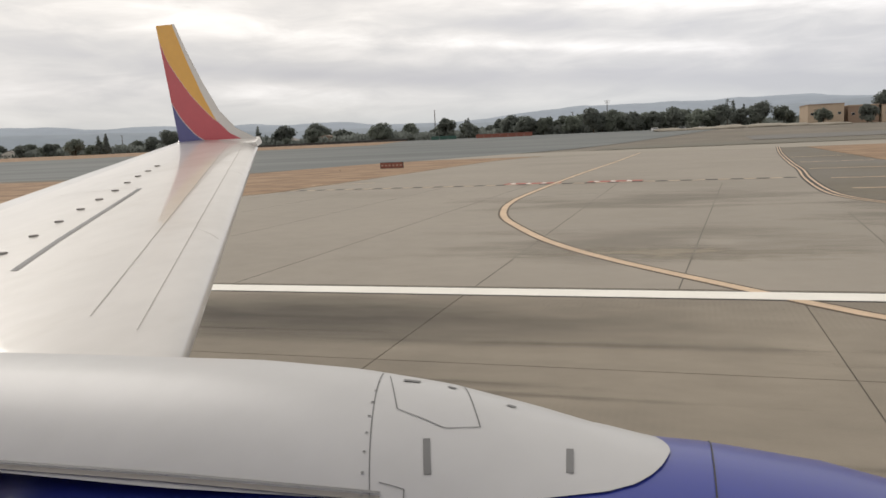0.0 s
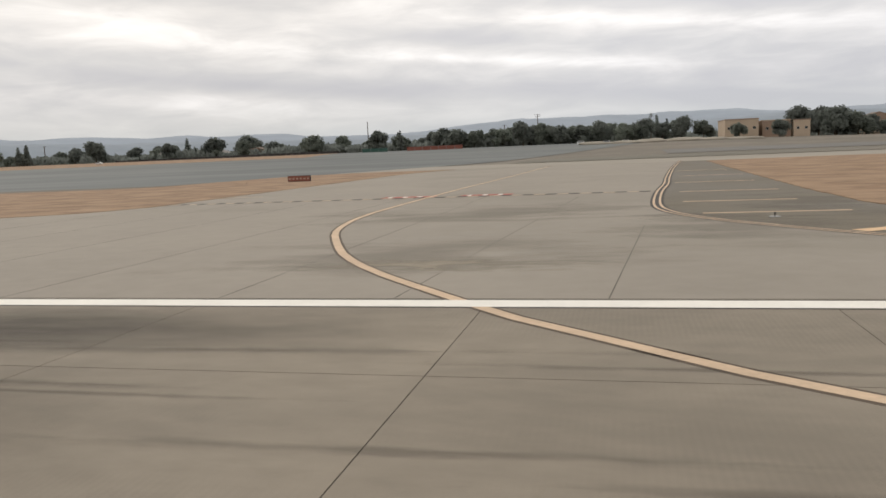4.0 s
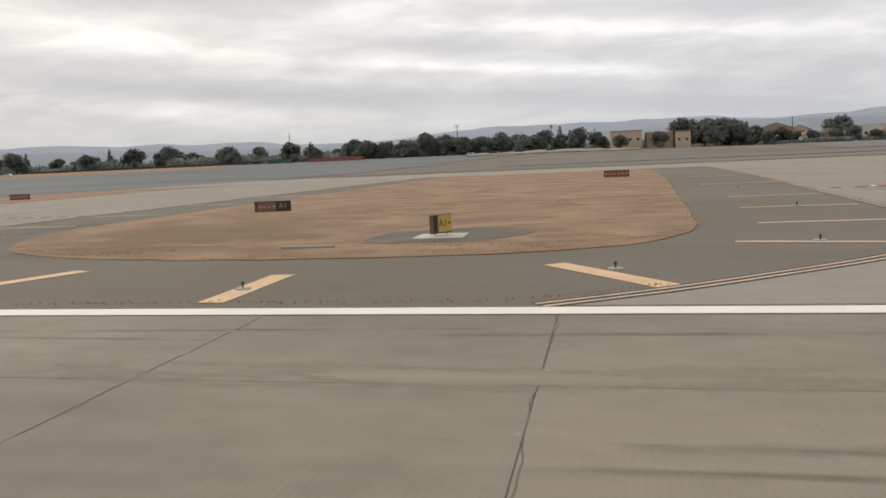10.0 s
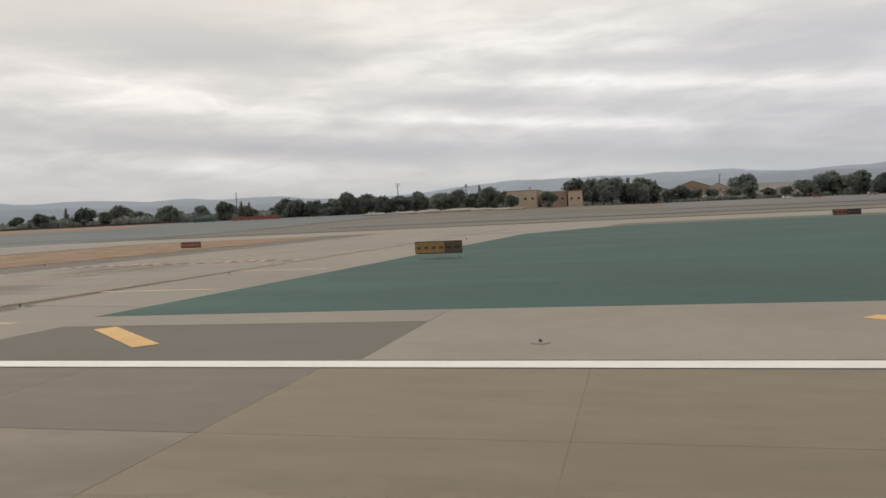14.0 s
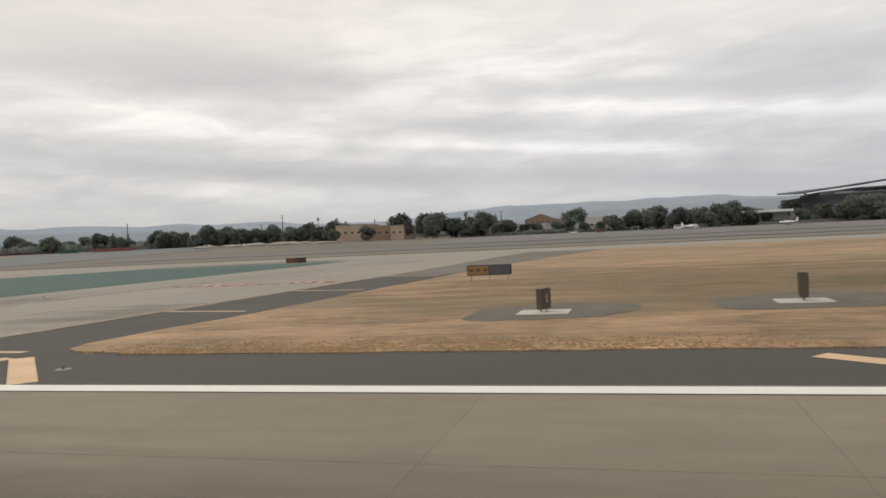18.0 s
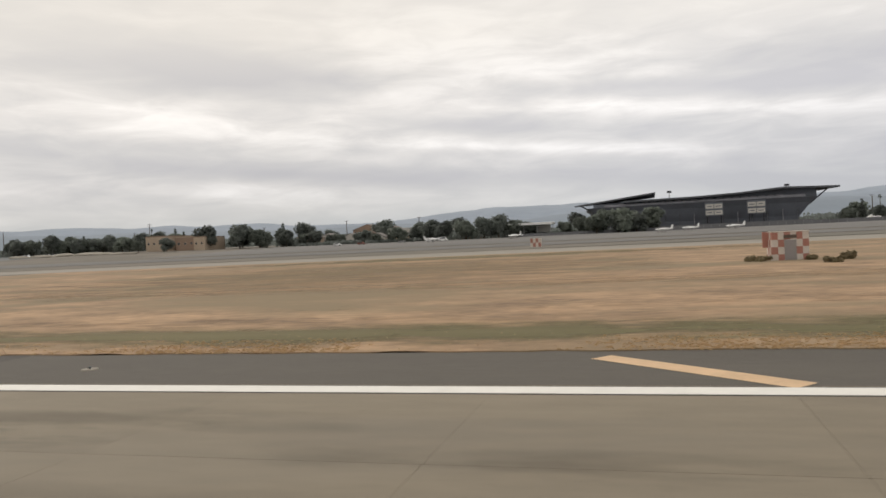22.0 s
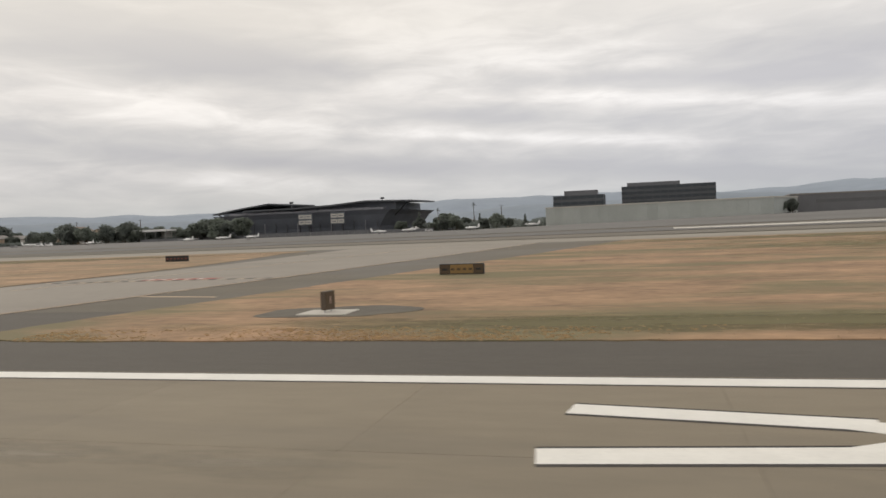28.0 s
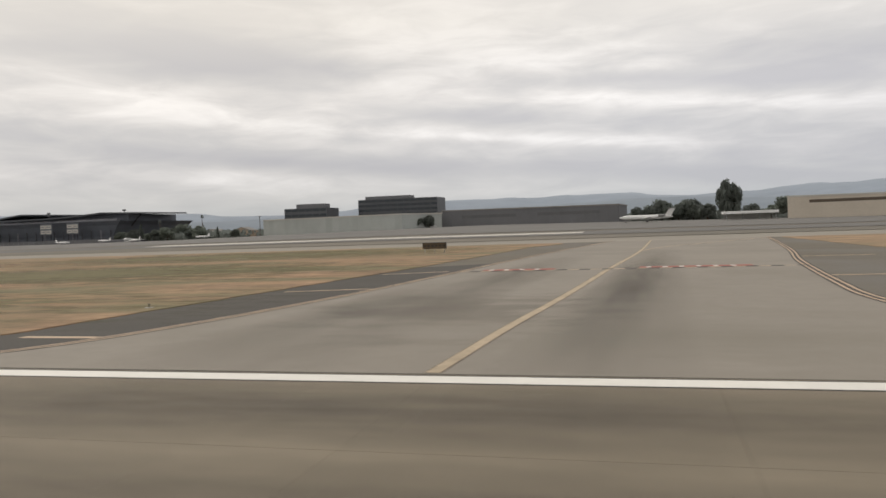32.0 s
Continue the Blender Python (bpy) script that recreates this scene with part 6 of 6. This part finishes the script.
    prof = ((0.18, 0.86), (0.27, 0.97), (0.29, 1.05), (0.26, 1.12), (0.08, 1.20), (-0.3, 1.28), (-0.8, 1.33), (-1.4, 1.345), (-2.4, 1.33), (-3.6, 1.22), (-4.6, 1.05), (-4.62, 0.9))
    n = 64

    def shell(rows):
        return [[(x, ay + r * math.sin(t), az + r * math.cos(t)) for t in (2 * math.pi * i / n for i in range(n))] for x, r in rows]
    part("engine_cowl", loft(shell(prof[4:]), cap=False), LIVERY_BLUE, root, "glossy blue engine cowl", smooth=True)
    part("intake_lip", loft(shell(prof[:5]), cap=False), GREY_METAL, root, "bare metal intake lip", smooth=True)
    part("fan_disc", tube(bmesh.new(), (-0.45, ay, az), (-0.5, ay, az), 1.05, 1.05, 32), DARK, root)

    def low(x):
        return lerp(-x, (0.93, 0.937, 0.955, 0.99, 1.05, 1.15, 1.4, 2.1, 3.0, 6.0), (-3.7, -1, 2.5, 6.2, 9.6, 12.4, 16, 20, 22, 24))

    def high(x):
        return lerp(-x, (0.93, 0.937, 0.96, 1.0, 1.2, 1.6, 2.2, 3.0, 6.0), (-4, -6.5, -10, -14.5, -26, -36, -44, -50, -55))

    def fair(x, t, lift=0.0):
        a, b = low(x), high(x)
        f = math.sin(math.pi * min(max((a - t) / (a - b), 0), 1)) ** 0.95
        h = lerp(-x, (0.93, 1.0, 1.3, 1.5, 1.97, 2.45, 3.05, 4.1, 6.0), (0.0, 0.012, 0.05, 0.095, 0.185, 0.235, 0.255, 0.24, 0.2))
        r = lerp(-x, (0.8, 1.4, 2.4, 6.0), (1.333, 1.345, 1.34, 1.34)) + 0.006 + h * f + lift
        return (x, ay - r * math.sin(radians(t)), az + r * math.cos(radians(t)))
    m = 26
    bm = bmesh.new()
    grid = []
    for i in range(61):
        x = -0.93 - 5.0 * (i / 60) ** 2.4
        grid.append([bm.verts.new(fair(x, low(x) + (high(x) - low(x)) * j / m)) for j in range(m + 1)])
    for a, b in zip(grid, grid[1:]):
        for j in range(m):
            bm.faces.new((a[j], a[j + 1], b[j + 1], b[j]))
    part("pylon_fairing", bm, COWL_WHITE, root, "white pylon fairing over the engine", smooth=True)

    def line_on(name, pts, w, mat, label="", lift=0.003):
        bm = bmesh.new()
        rows = []
        for i, (x, t) in enumerate(pts):
            p = Vector(fair(x, t, lift))
            a, b = Vector(fair(*pts[max(i - 1, 0)], lift)), Vector(fair(*pts[min(i + 1, len(pts) - 1)], lift))
            out = Vector((0, p.y - ay, p.z - az))
            s = (b - a).cross(out).normalized() * w / 2
            rows.append((bm.verts.new(p - s), bm.verts.new(p + s)))
        for a, b in zip(rows, rows[1:]):
            bm.faces.new((a[0], a[1], b[1], b[0]))
        part(name, bm, mat, root, label)

    def span(x0, t0, x1, t1, k=12):
        return [(x0 + (x1 - x0) * i / k, t0 + (t1 - t0) * i / k) for i in range(k + 1)]
    line_on("panel_seam", span(-2.02, 25, -2.3, -12), 0.005, SEAM)
    line_on("panel_seam", span(-1.70, 3, -1.92, -16), 0.005, SEAM)
    line_on("panel_seam", span(-1.84, 5, -2.08, 2.4), 0.005, SEAM)
    line_on("panel_seam", span(-1.70, 3, -1.84, 5), 0.005, SEAM)
    line_on("panel_seam", span(-2.08, 2.4, -2.24, -10), 0.005, SEAM)
    line_on("trim_strip", span(-2.02, 19.6, -4.5, 22.4, 20), 0.03, ROOF, "grey trim strip below the fairing", 0.006)
    line_on("panel_seam", span(-2.02, 18.9, -4.5, 21.7, 20), 0.012, SEAM, "", 0.014)
    line_on("latch", span(-1.60, -7.0, -1.64, -7.2, 2), 0.03, SEAM)
    line_on("latch", span(-1.90, -9.5, -1.94, -9.7, 2), 0.03, SEAM)
    line_on("louvre", span(-1.90, 8, -1.85, 14.6), 0.030, SEAM, "dark slotted louvre")
    line_on("louvre", span(-1.32, 3.6, -1.30, 9.8), 0.030, SEAM, "dark slotted louvre")
    line_on("louvre", span(-2.16, -9, -2.08, -9.6, 3), 0.05, SEAM)
    line_on("panel_seam", span(-2.04, 17, -1.93, 17.5, 4), 0.005, SEAM)
    line_on("panel_seam", span(-1.93, 17.5, -1.90, 24, 4), 0.005, SEAM)
    for i in range(9):
        x, t = -2.05 - 0.022 * i, 23 - 3.6 * i
        line_on("fastener", ((x - 0.02, t), (x - 0.032, t)), 0.012, SEAM)
    def cowl_line(x0, x1, t0, t1, w):
        bm = bmesh.new()
        rows = []
        for i in range(25):
            t, x = radians(t0 + (t1 - t0) * i / 24), x0 + (x1 - x0) * i / 24
            r = lerp(-x, (-0.26, -0.08, 0.3, 0.8, 1.4), (1.12, 1.2, 1.28, 1.33, 1.345)) + 0.004
            rows.append([bm.verts.new((x + s * w / 2, ay - r * math.sin(t), az + r * math.cos(t))) for s in (-1, 1)])
        for a, b in zip(rows, rows[1:]):
            bm.faces.new((a[0], a[1], b[1], b[0]))
        part("cowl_seam", bm, SIGN_BLACK, root)
    cowl_line(-0.77, -0.75, -30, 30, 0.006)
    cowl_line(-0.87, -0.86, 12, 18, 0.028)


airliner()


# ---- grass tufts along the pavement's edge ----
def tufts():
    rng = random.Random(9)
    verts, faces = [], []

    def tuft(x, y, z, h):
        for _ in range(3):
            a = rng.uniform(0, 6.28)
            dx, dy = math.cos(a) * h * 0.5, math.sin(a) * h * 0.5
            lx, ly = rng.uniform(-0.3, 0.3) * h, rng.uniform(-0.3, 0.3) * h
            i = len(verts)
            verts.extend([(x - dx, y - dy, z), (x + dx, y + dy, z), (x + dx * 0.3 + lx, y + ly, z + h), (x - dx * 0.4 + lx, y - ly, z + h * 0.8)])
            faces.append((i, i + 1, i + 2, i + 3))
    def clump(x, y, z, h):
        for _ in range(4):
            a = rng.uniform(0, 6.28)
            w = h * rng.uniform(1.2, 3.0)
            ox, oy = rng.uniform(-0.5, 0.5), rng.uniform(-0.5, 0.5)
            dx, dy = math.cos(a) * w, math.sin(a) * w
            i = len(stems)
            stems.extend([(x + ox - dx, y + oy - dy, z), (x + ox + dx, y + oy + dy, z), (x + ox + dx * 0.7, y + oy + dy * 0.5, z + h * rng.uniform(0.5, 1)), (x + ox, y + oy, z + h), (x + ox - dx * 0.8, y + oy - dy * 0.4, z + h * rng.uniform(0.4, 0.9))])
            blades.append((i, i + 1, i + 2, i + 3, i + 4))
    stems, blades = [], []
    for x0, x1, y0, count in ((284, 694, 27.9, 9000), (737, 976, 28.1, 5500), (62, 104, 33.5, 1500)):
        k = 0
        while k < count:
            x, y = rng.uniform(x0, x1), y0 + 3.2 * rng.random() ** 2.0
            if noise.noise(Vector((x * 0.09, y * 0.16, 3.1))) < rng.uniform(-0.25, 0.35):
                k += 0.34
                continue
            k += 1
            if x0 == 62 and not lerp(x, (62, 64.5, 71, 81, 92, 100, 104), (52, 41.5, 36.6, 34, 33.8, 36, 43)) < y < 120:
                continue
            clump(x, y, 0.045, rng.uniform(0.02, 0.055))
    tagged(part("grass_clumps", pydata("grass_clumps", stems, blades, CLUMP), CLUMP), "uneven clumps of dry and greenish grass in the fields", "grass", "", "stuff")
    for _ in range(5000):
        x = rng.uniform(284, 690)
        tuft(x, 27.75 + rng.random() ** 3 * 6, 0.05, rng.uniform(0.015, 0.05))
    for _ in range(3000):
        x = rng.uniform(737, 972)
        tuft(x, 27.85 + rng.random() ** 3 * 6, 0.05, rng.uniform(0.015, 0.05))
    for _ in range(1600):
        x = rng.uniform(60, 106)
        y = lerp(x, (60, 64.5, 71, 81, 92, 100, 104, 106), (52, 40.5, 35.8, 33.2, 33.0, 35.2, 42, 60))
        tuft(x, y + rng.random() ** 3 * 5, 0.05, rng.uniform(0.015, 0.05))
    for _ in range(500):
        x = rng.uniform(63, 102)
        tuft(x, lerp(x, (63, 70, 78, 97, 102), (29.2, 25, 21.9, 21.9, 24.6)) + rng.uniform(0, 0.5), 0.0, rng.uniform(0.02, 0.07))
    tagged(part("grass_tufts", pydata("grass_tufts", verts, faces, TUFT), TUFT), "dry grass tufts along the pavement edge", "grass", "", "stuff")


tufts()


# ---- runway slabs and joints, last ----
runway = thing("runway", 0, 0, 0, 0, "grey-brown concrete runway of large slabs", "runway", "", "structure")
LANE = 7.62
JOINT_K = (-10, -2, -1, 0, 1, 3, 4, 6, 8, 11, 12, 14, 27, 130)
JOINT_X = (-33.3, 31.5, 40.1, 48.9, 57.1, 73.9, 82.0, 98.6, 114.4, 137.8, 145.3, 160.7, 258.5, 1038.5)
slab = mesh_of("slab", boxed(0.012, 7.988, 0.015, LANE - 0.015, -0.09, 0.0), GROOVED)
old_slab = mesh_of("slab", boxed(0.012, 7.988, 0.015, LANE - 0.015, -0.09, 0.0), OLD_RUNWAY)
tight_slab = mesh_of("slab", boxed(0.004, 7.996, 0.008, LANE - 0.008, -0.09, 0.0), RUNWAY)
for lane in range(2):
    for k in range(-10, 130):
        x0, x1 = lerp(k, JOINT_K, JOINT_X), lerp(k + 1, JOINT_K, JOINT_X)
        ob = new("slab", (old_slab if lane == 0 and x0 > 144 else slab) if x0 < 173 else tight_slab)
        ob.parent = runway
        ob.location = (x0 * U, (13.72 - LANE * lane) * U, 0.012 * U)
        ob.scale = ((x1 - x0) / 8.0, 1, 1)


def outer_slabs():
    verts, faces = [], []
    for k in range(-28, 160):
        for lane in range(-7, 2):
            if -10 <= k < 130 and lane >= 0:
                continue
            x0, x1 = (lerp(i, JOINT_K, JOINT_X) if -10 <= i <= 130 else -34.4 + 8.1 * (i + 10) if i < 0 else 1038.5 + 7.6 * (i - 130) for i in (k, k + 1))
            x0, x1, y0 = x0 + 0.01, x1 - 0.01, 6.10 + LANE * lane + 0.015
            y1 = y0 + LANE - 0.03
            i = len(verts)
            verts.extend([(x0, y0, 0.012), (x1, y0, 0.012), (x1, y1, 0.012), (x0, y1, 0.012)])
            faces.append((i, i + 1, i + 2, i + 3))
    ob = part("outer_slabs", pydata("outer_slabs", verts, faces, RUNWAY), RUNWAY, runway)
    ob["kind"] = "stuff"


outer_slabs()
for k in range(-8, 3):
    x = (31.5, 40.1, 43.4)[k] if k >= 0 else 31.5 + 8.1 * k
    flat("pavement_joint", stripe([(x - 2.9 if k == 1 else x, 21.4), (x, 66 if k == 1 else 72) if k < 2 else (x + 1.5, 41.5)], 0.035), JOINT, "dark joint in the taxiway concrete", "joint", 0.0125)
for x, y0, y1 in ((122.4, 21.4, 72), (130.6, 21.4, 60), (138.7, 21.4, 72)):
    flat("pavement_joint", stripe([(x, y0), (x + 0.4, y1)], 0.022), JOINT, "dark joint in the taxiway concrete", "joint", 0.0125)


# ---- worn joints: jagged cracks with chipped edges ----
def worn_joints():
    rng = random.Random(23)
    for k in range(4, 13):
        x0 = lerp(k, JOINT_K, JOINT_X)
        line, y, off = [], 6.2, 0.0
        while y < 20.1:
            off = off * 0.75 + rng.uniform(-0.06, 0.06)
            line.append((x0 + off, y))
            y += rng.uniform(0.25, 0.6)
        flat("joint_crack", stripe(line, rng.uniform(0.018, 0.03), thick=0.002), JOINT, "jagged dark crack along a runway joint", "crack", 0.0128)
        bm = bmesh.new()
        for _ in range(rng.randint(4, 9)):
            px, py = rng.choice(line)
            r = rng.uniform(0.025, 0.085)
            px += rng.uniform(-0.12, 0.12)
            ring = [bm.verts.new((px + math.cos(a) * r * rng.uniform(0.5, 1), py + math.sin(a) * r * rng.uniform(0.8, 1.8), 0)) for a in (i * 1.05 for i in range(6))]
            bm.faces.new(ring)
        flat("joint_spall", bm, PALE_CHIP, "pale chipped concrete along a runway joint", "chip", 0.0165)


worn_joints()


# ---- rubber and tyre smears with soft edges ----
def soft_material(name, colour, strength, sx=0.25, sy=0.9, edge=None):
    m = bpy.data.materials.new(name)
    m.use_nodes = True
    n = Nodes(m.node_tree)
    out = n.add("ShaderNodeOutputMaterial")
    bsdf = n.add("ShaderNodeBsdfPrincipled")
    n.link(bsdf.outputs[0], out.inputs[0])
    bsdf.inputs["Base Color"].default_value = (*colour, 1)
    bsdf.inputs["Roughness"].default_value = 0.9
    sep = n.add("ShaderNodeSeparateXYZ")
    n.link(n.add("ShaderNodeTexCoord").outputs["Generated"], sep.inputs[0])

    def dome(s):
        d = n.math("ABSOLUTE", n.math("SUBTRACT", s, 0.5))
        return n.math("SUBTRACT", 1.0, n.math("MULTIPLY", d, 2.0), clamp=True)
    a = n.math("MULTIPLY", n.math("POWER", dome(sep.outputs[0]), 0.8), n.math("POWER", dome(sep.outputs[1]), 0.8))
    pos = n.add("ShaderNodeNewGeometry").outputs["Position"]
    ns = n.noise(n.scaled(pos, sx / U, sy / U, 1), 0.9, 4.0, 0.6)
    if edge:
        ns = n.ramp(n.math("ADD", ns, n.math("MULTIPLY", n.math("SUBTRACT", a, 0.5), 0.35)), [(edge[0], (0, 0, 0)), (edge[1], (1, 1, 1))])
        a = n.math("POWER", a, 0.5)
    a = n.math("MULTIPLY", a, n.math("MULTIPLY", ns, strength), clamp=True)
    n.link(a, bsdf.inputs["Alpha"])
    return m


SMEAR = soft_material("rubber_smear", (0.06, 0.055, 0.048), 1.0)
for i, (x0, x1, y0, y1) in enumerate(((16, 40, 14.6, 20.0), (180, 330, 5.5, 14.5), (330, 520, 6, 12), (600, 735, 9, 19), (700, 728, 14, 20),
                                      (846, 878, 9, 17), (880, 930, 7, 12.5), (820, 870, 13, 19.6))):
    ob = part("tyre_smear", prism([(0, 0), (x1 - x0, 0), (x1 - x0, y1 - y0), (0, y1 - y0)], 0.0, 0.001), SMEAR)
    ob.location = (x0 * U, y0 * U, (0.0145 + 0.0001 * i) * U)
    tagged(ob, "dark rubber smear left by tyres on concrete", "stain", "", "structure")
FAINT_SMEAR = soft_material("faint_smear", (0.11, 0.10, 0.085), 0.75)
for i, (x0, x1, y0, y1) in enumerate(((965, 1035, 13.8, 20.0), (940, 1060, 6, 13.2))):
    ob = part("tyre_smear", prism([(0, 0), (x1 - x0, 0), (x1 - x0, y1 - y0), (0, y1 - y0)], 0.0, 0.001), FAINT_SMEAR)
    ob.location = (x0 * U, y0 * U, (0.0158 + 0.0001 * i) * U)
    tagged(ob, "faint grey smear left by tyres on concrete", "stain", "", "structure")


# ---- greener streaks in the long fields ----
TRACK = soft_material("tyre_track", (0.105, 0.096, 0.08), 0.52, 0.5, 0.05)
for i, (x0, x1, y0, y1, rz) in enumerate(((990.6, 997.4, 10, 110, -1.6), (1000.9, 1007.6, 4, 125, -2.2), (1001.8, 1006.2, 22, 84, -2.2), (987.5, 993.0, 18, 60, -1.6))):
    ob = part("tyre_track", prism([(0, 0), (x1 - x0, 0), (x1 - x0, y1 - y0), (0, y1 - y0)], 0.0, 0.001), TRACK)
    ob.matrix_basis = at(x0, y0, 0.0165 + 0.0003 * i, rz)
    tagged(ob, "dark tyre track curving off the runway", "stain", "", "structure")
STREAK = soft_material("green_streak", (0.180, 0.156, 0.072), 0.85, 0.16, 0.45, (0.36, 0.56))
GREENER = soft_material("green_grass", (0.205, 0.186, 0.086), 1.15, 0.22, 0.5, (0.34, 0.60))
DULL_GRASS = soft_material("dull_grass", (0.255, 0.190, 0.105), 0.62, 0.12, 0.3, (0.28, 0.50))
STRAW = soft_material("straw_streak", (0.38, 0.255, 0.145), 0.8, 0.25, 0.6, (0.42, 0.64))
for i, (x0, x1, y0, y1) in enumerate(((318, 371, 29.0, 46), (372, 520, 28.8, 37.5), (521, 610, 28.8, 38.0), (611, 690, 28.8, 42.0), (330, 518, 150, 180), (520, 690, 148, 182), (740, 799, 29.0, 36.0),
                                      (800, 888, 29.0, 35.0), (790, 878, 60, 83), (890, 975, 58, 110), (752, 850, 151, 182), (306, 380, 50, 66), (889, 972, 30, 44), (852, 975, 112, 178))):
    ob = part("green_streak", prism([(0, 0), (x1 - x0, 0), (x1 - x0, y1 - y0), (0, y1 - y0)], 0.0, 0.001), STREAK)
    ob.location = (x0 * U, y0 * U, (0.054 + 0.0006 * i) * U)
    tagged(ob, "greener streak of short grass in the dry field", "grass", "", "structure")
for i, (x0, x1, y0, y1) in enumerate(((866, 985, 28.6, 60), (890, 985, 61, 112), (880, 982, 113, 180), (770, 879, 84, 150), (742, 864, 29.0, 37), (350, 424, 28.6, 40), (425, 572, 28.8, 37.5), (573, 632, 28.6, 43))):
    ob = part("green_grass_patch", prism([(0, 0), (x1 - x0, 0), (x1 - x0, y1 - y0), (0, y1 - y0)], 0.0, 0.001), GREENER)
    ob.location = (x0 * U, y0 * U, (0.0520 + 0.0002 * i) * U)
    tagged(ob, "olive green patch of short grass in a dry field", "grass", "", "structure")
for i, (x0, x1, y0, y1) in enumerate(((284.5, 350, 28, 96), (64, 84, 34, 60), (380, 470, 60, 150))):
    ob = part("dull_grass_patch", prism([(0, 0), (x1 - x0, 0), (x1 - x0, y1 - y0), (0, y1 - y0)], 0.0, 0.001), DULL_GRASS)
    ob.location = (x0 * U, y0 * U, (0.0507 + 0.0002 * i) * U)
    tagged(ob, "dull brown patch of dry grass", "grass", "", "structure")
for i, (x0, x1, y0, y1) in enumerate(((300, 480, 37, 42), (440, 660, 41, 49), (330, 600, 62, 74), (520, 690, 84, 104), (760, 960, 38, 48), (780, 940, 112, 134), (62, 104, 36, 42), (64, 106, 60, 74))):
    ob = part("straw_streak", prism([(0, 0), (x1 - x0, 0), (x1 - x0, y1 - y0), (0, y1 - y0)], 0.0, 0.001), STRAW)
    ob.location = (x0 * U, y0 * U, (0.064 + 0.0006 * i) * U)
    tagged(ob, "pale streak of straw in the dry grass", "grass", "", "structure")


# ---- pale and dark blotches that break up the long runway ----
PALE_STAIN = soft_material("pale_stain", (0.34, 0.30, 0.235), 0.85, 0.30, 0.9, (0.40, 0.62))
DARK_STAIN = soft_material("dark_stain", (0.150, 0.130, 0.102), 0.28, 0.25, 0.8, (0.40, 0.66))
rng = random.Random(41)
for i in range(64):
    x0 = 50 + i * 15.2 + rng.uniform(-5, 5)
    y0 = rng.uniform(5.5, 17.0)
    w, d = rng.uniform(8, 30), rng.uniform(1.2, 3.6)
    if 755 < x0 + w / 2 < 835 or 925 < x0 + w < 1075:
        continue
    pale = rng.random() < 0.45
    if not pale and x0 < 180:
        continue
    ob = part("runway_stain", prism([(0, 0), (w, 0), (w, d), (0, d)], 0.0, 0.001), PALE_STAIN if pale else DARK_STAIN)
    ob.location = (x0 * U, y0 * U, (0.0142 + 0.00005 * i) * U)
    tagged(ob, "pale worn blotch on runway concrete" if pale else "dark oily blotch on runway concrete", "stain", "", "structure")

# ---- thin tyre scuffs near the start, and worn patches on the first taxiways ----
SCUFF = soft_material("tyre_scuff", (0.105, 0.093, 0.078), 0.30, 0.35, 1.6, (0.40, 0.64))
DULL = soft_material("grey_patch", (0.205, 0.184, 0.152), 0.30, 0.12, 0.30, (0.42, 0.60))
rng = random.Random(58)
for i in range(46):
    x0, y0 = 12 + i * 2.9 + rng.uniform(-3, 3), rng.uniform(6.0, 20.2)
    w, d = rng.uniform(8, 26), rng.uniform(0.25, 0.9)
    ob = part("tyre_scuff", prism([(0, 0), (w, 0), (w, d), (0, d)], 0.0, 0.001), SCUFF)
    ob.matrix_basis = at(x0, y0, 0.0150 + 0.00004 * i, rng.uniform(-2.0, 2.0))
    tagged(ob, "thin dark tyre scuff on runway concrete", "stain", "", "structure")
for i, (x0, y0, w, d, pale) in enumerate(((24, 23, 24, 16, 0), (40, 30, 18, 22, 0), (52, 22.5, 20, 7, 1), (20, 42, 30, 20, 0), (50, 40, 12, 30, 0), (112, 24, 22, 14, 0), (126, 34, 20, 24, 0), (140, 23, 16, 12, 0), (118, 56, 24, 30, 0), (30, 26, 14, 4, 1),
                                          (240, 24, 24, 18, 0), (262, 34, 20, 26, 0), (236, 48, 22, 28, 0), (986, 26, 22, 26, 0))):
    ob = part("worn_patch", prism([(0, 0), (w, 0), (w, d), (0, d)], 0.0, 0.001), PALE_STAIN if pale else DULL)
    ob.location = (x0 * U, y0 * U, (0.0132 + 0.00004 * i) * U)
    tagged(ob, "pale worn patch on taxiway concrete" if pale else "dull grey patch on taxiway concrete", "stain", "", "structure")
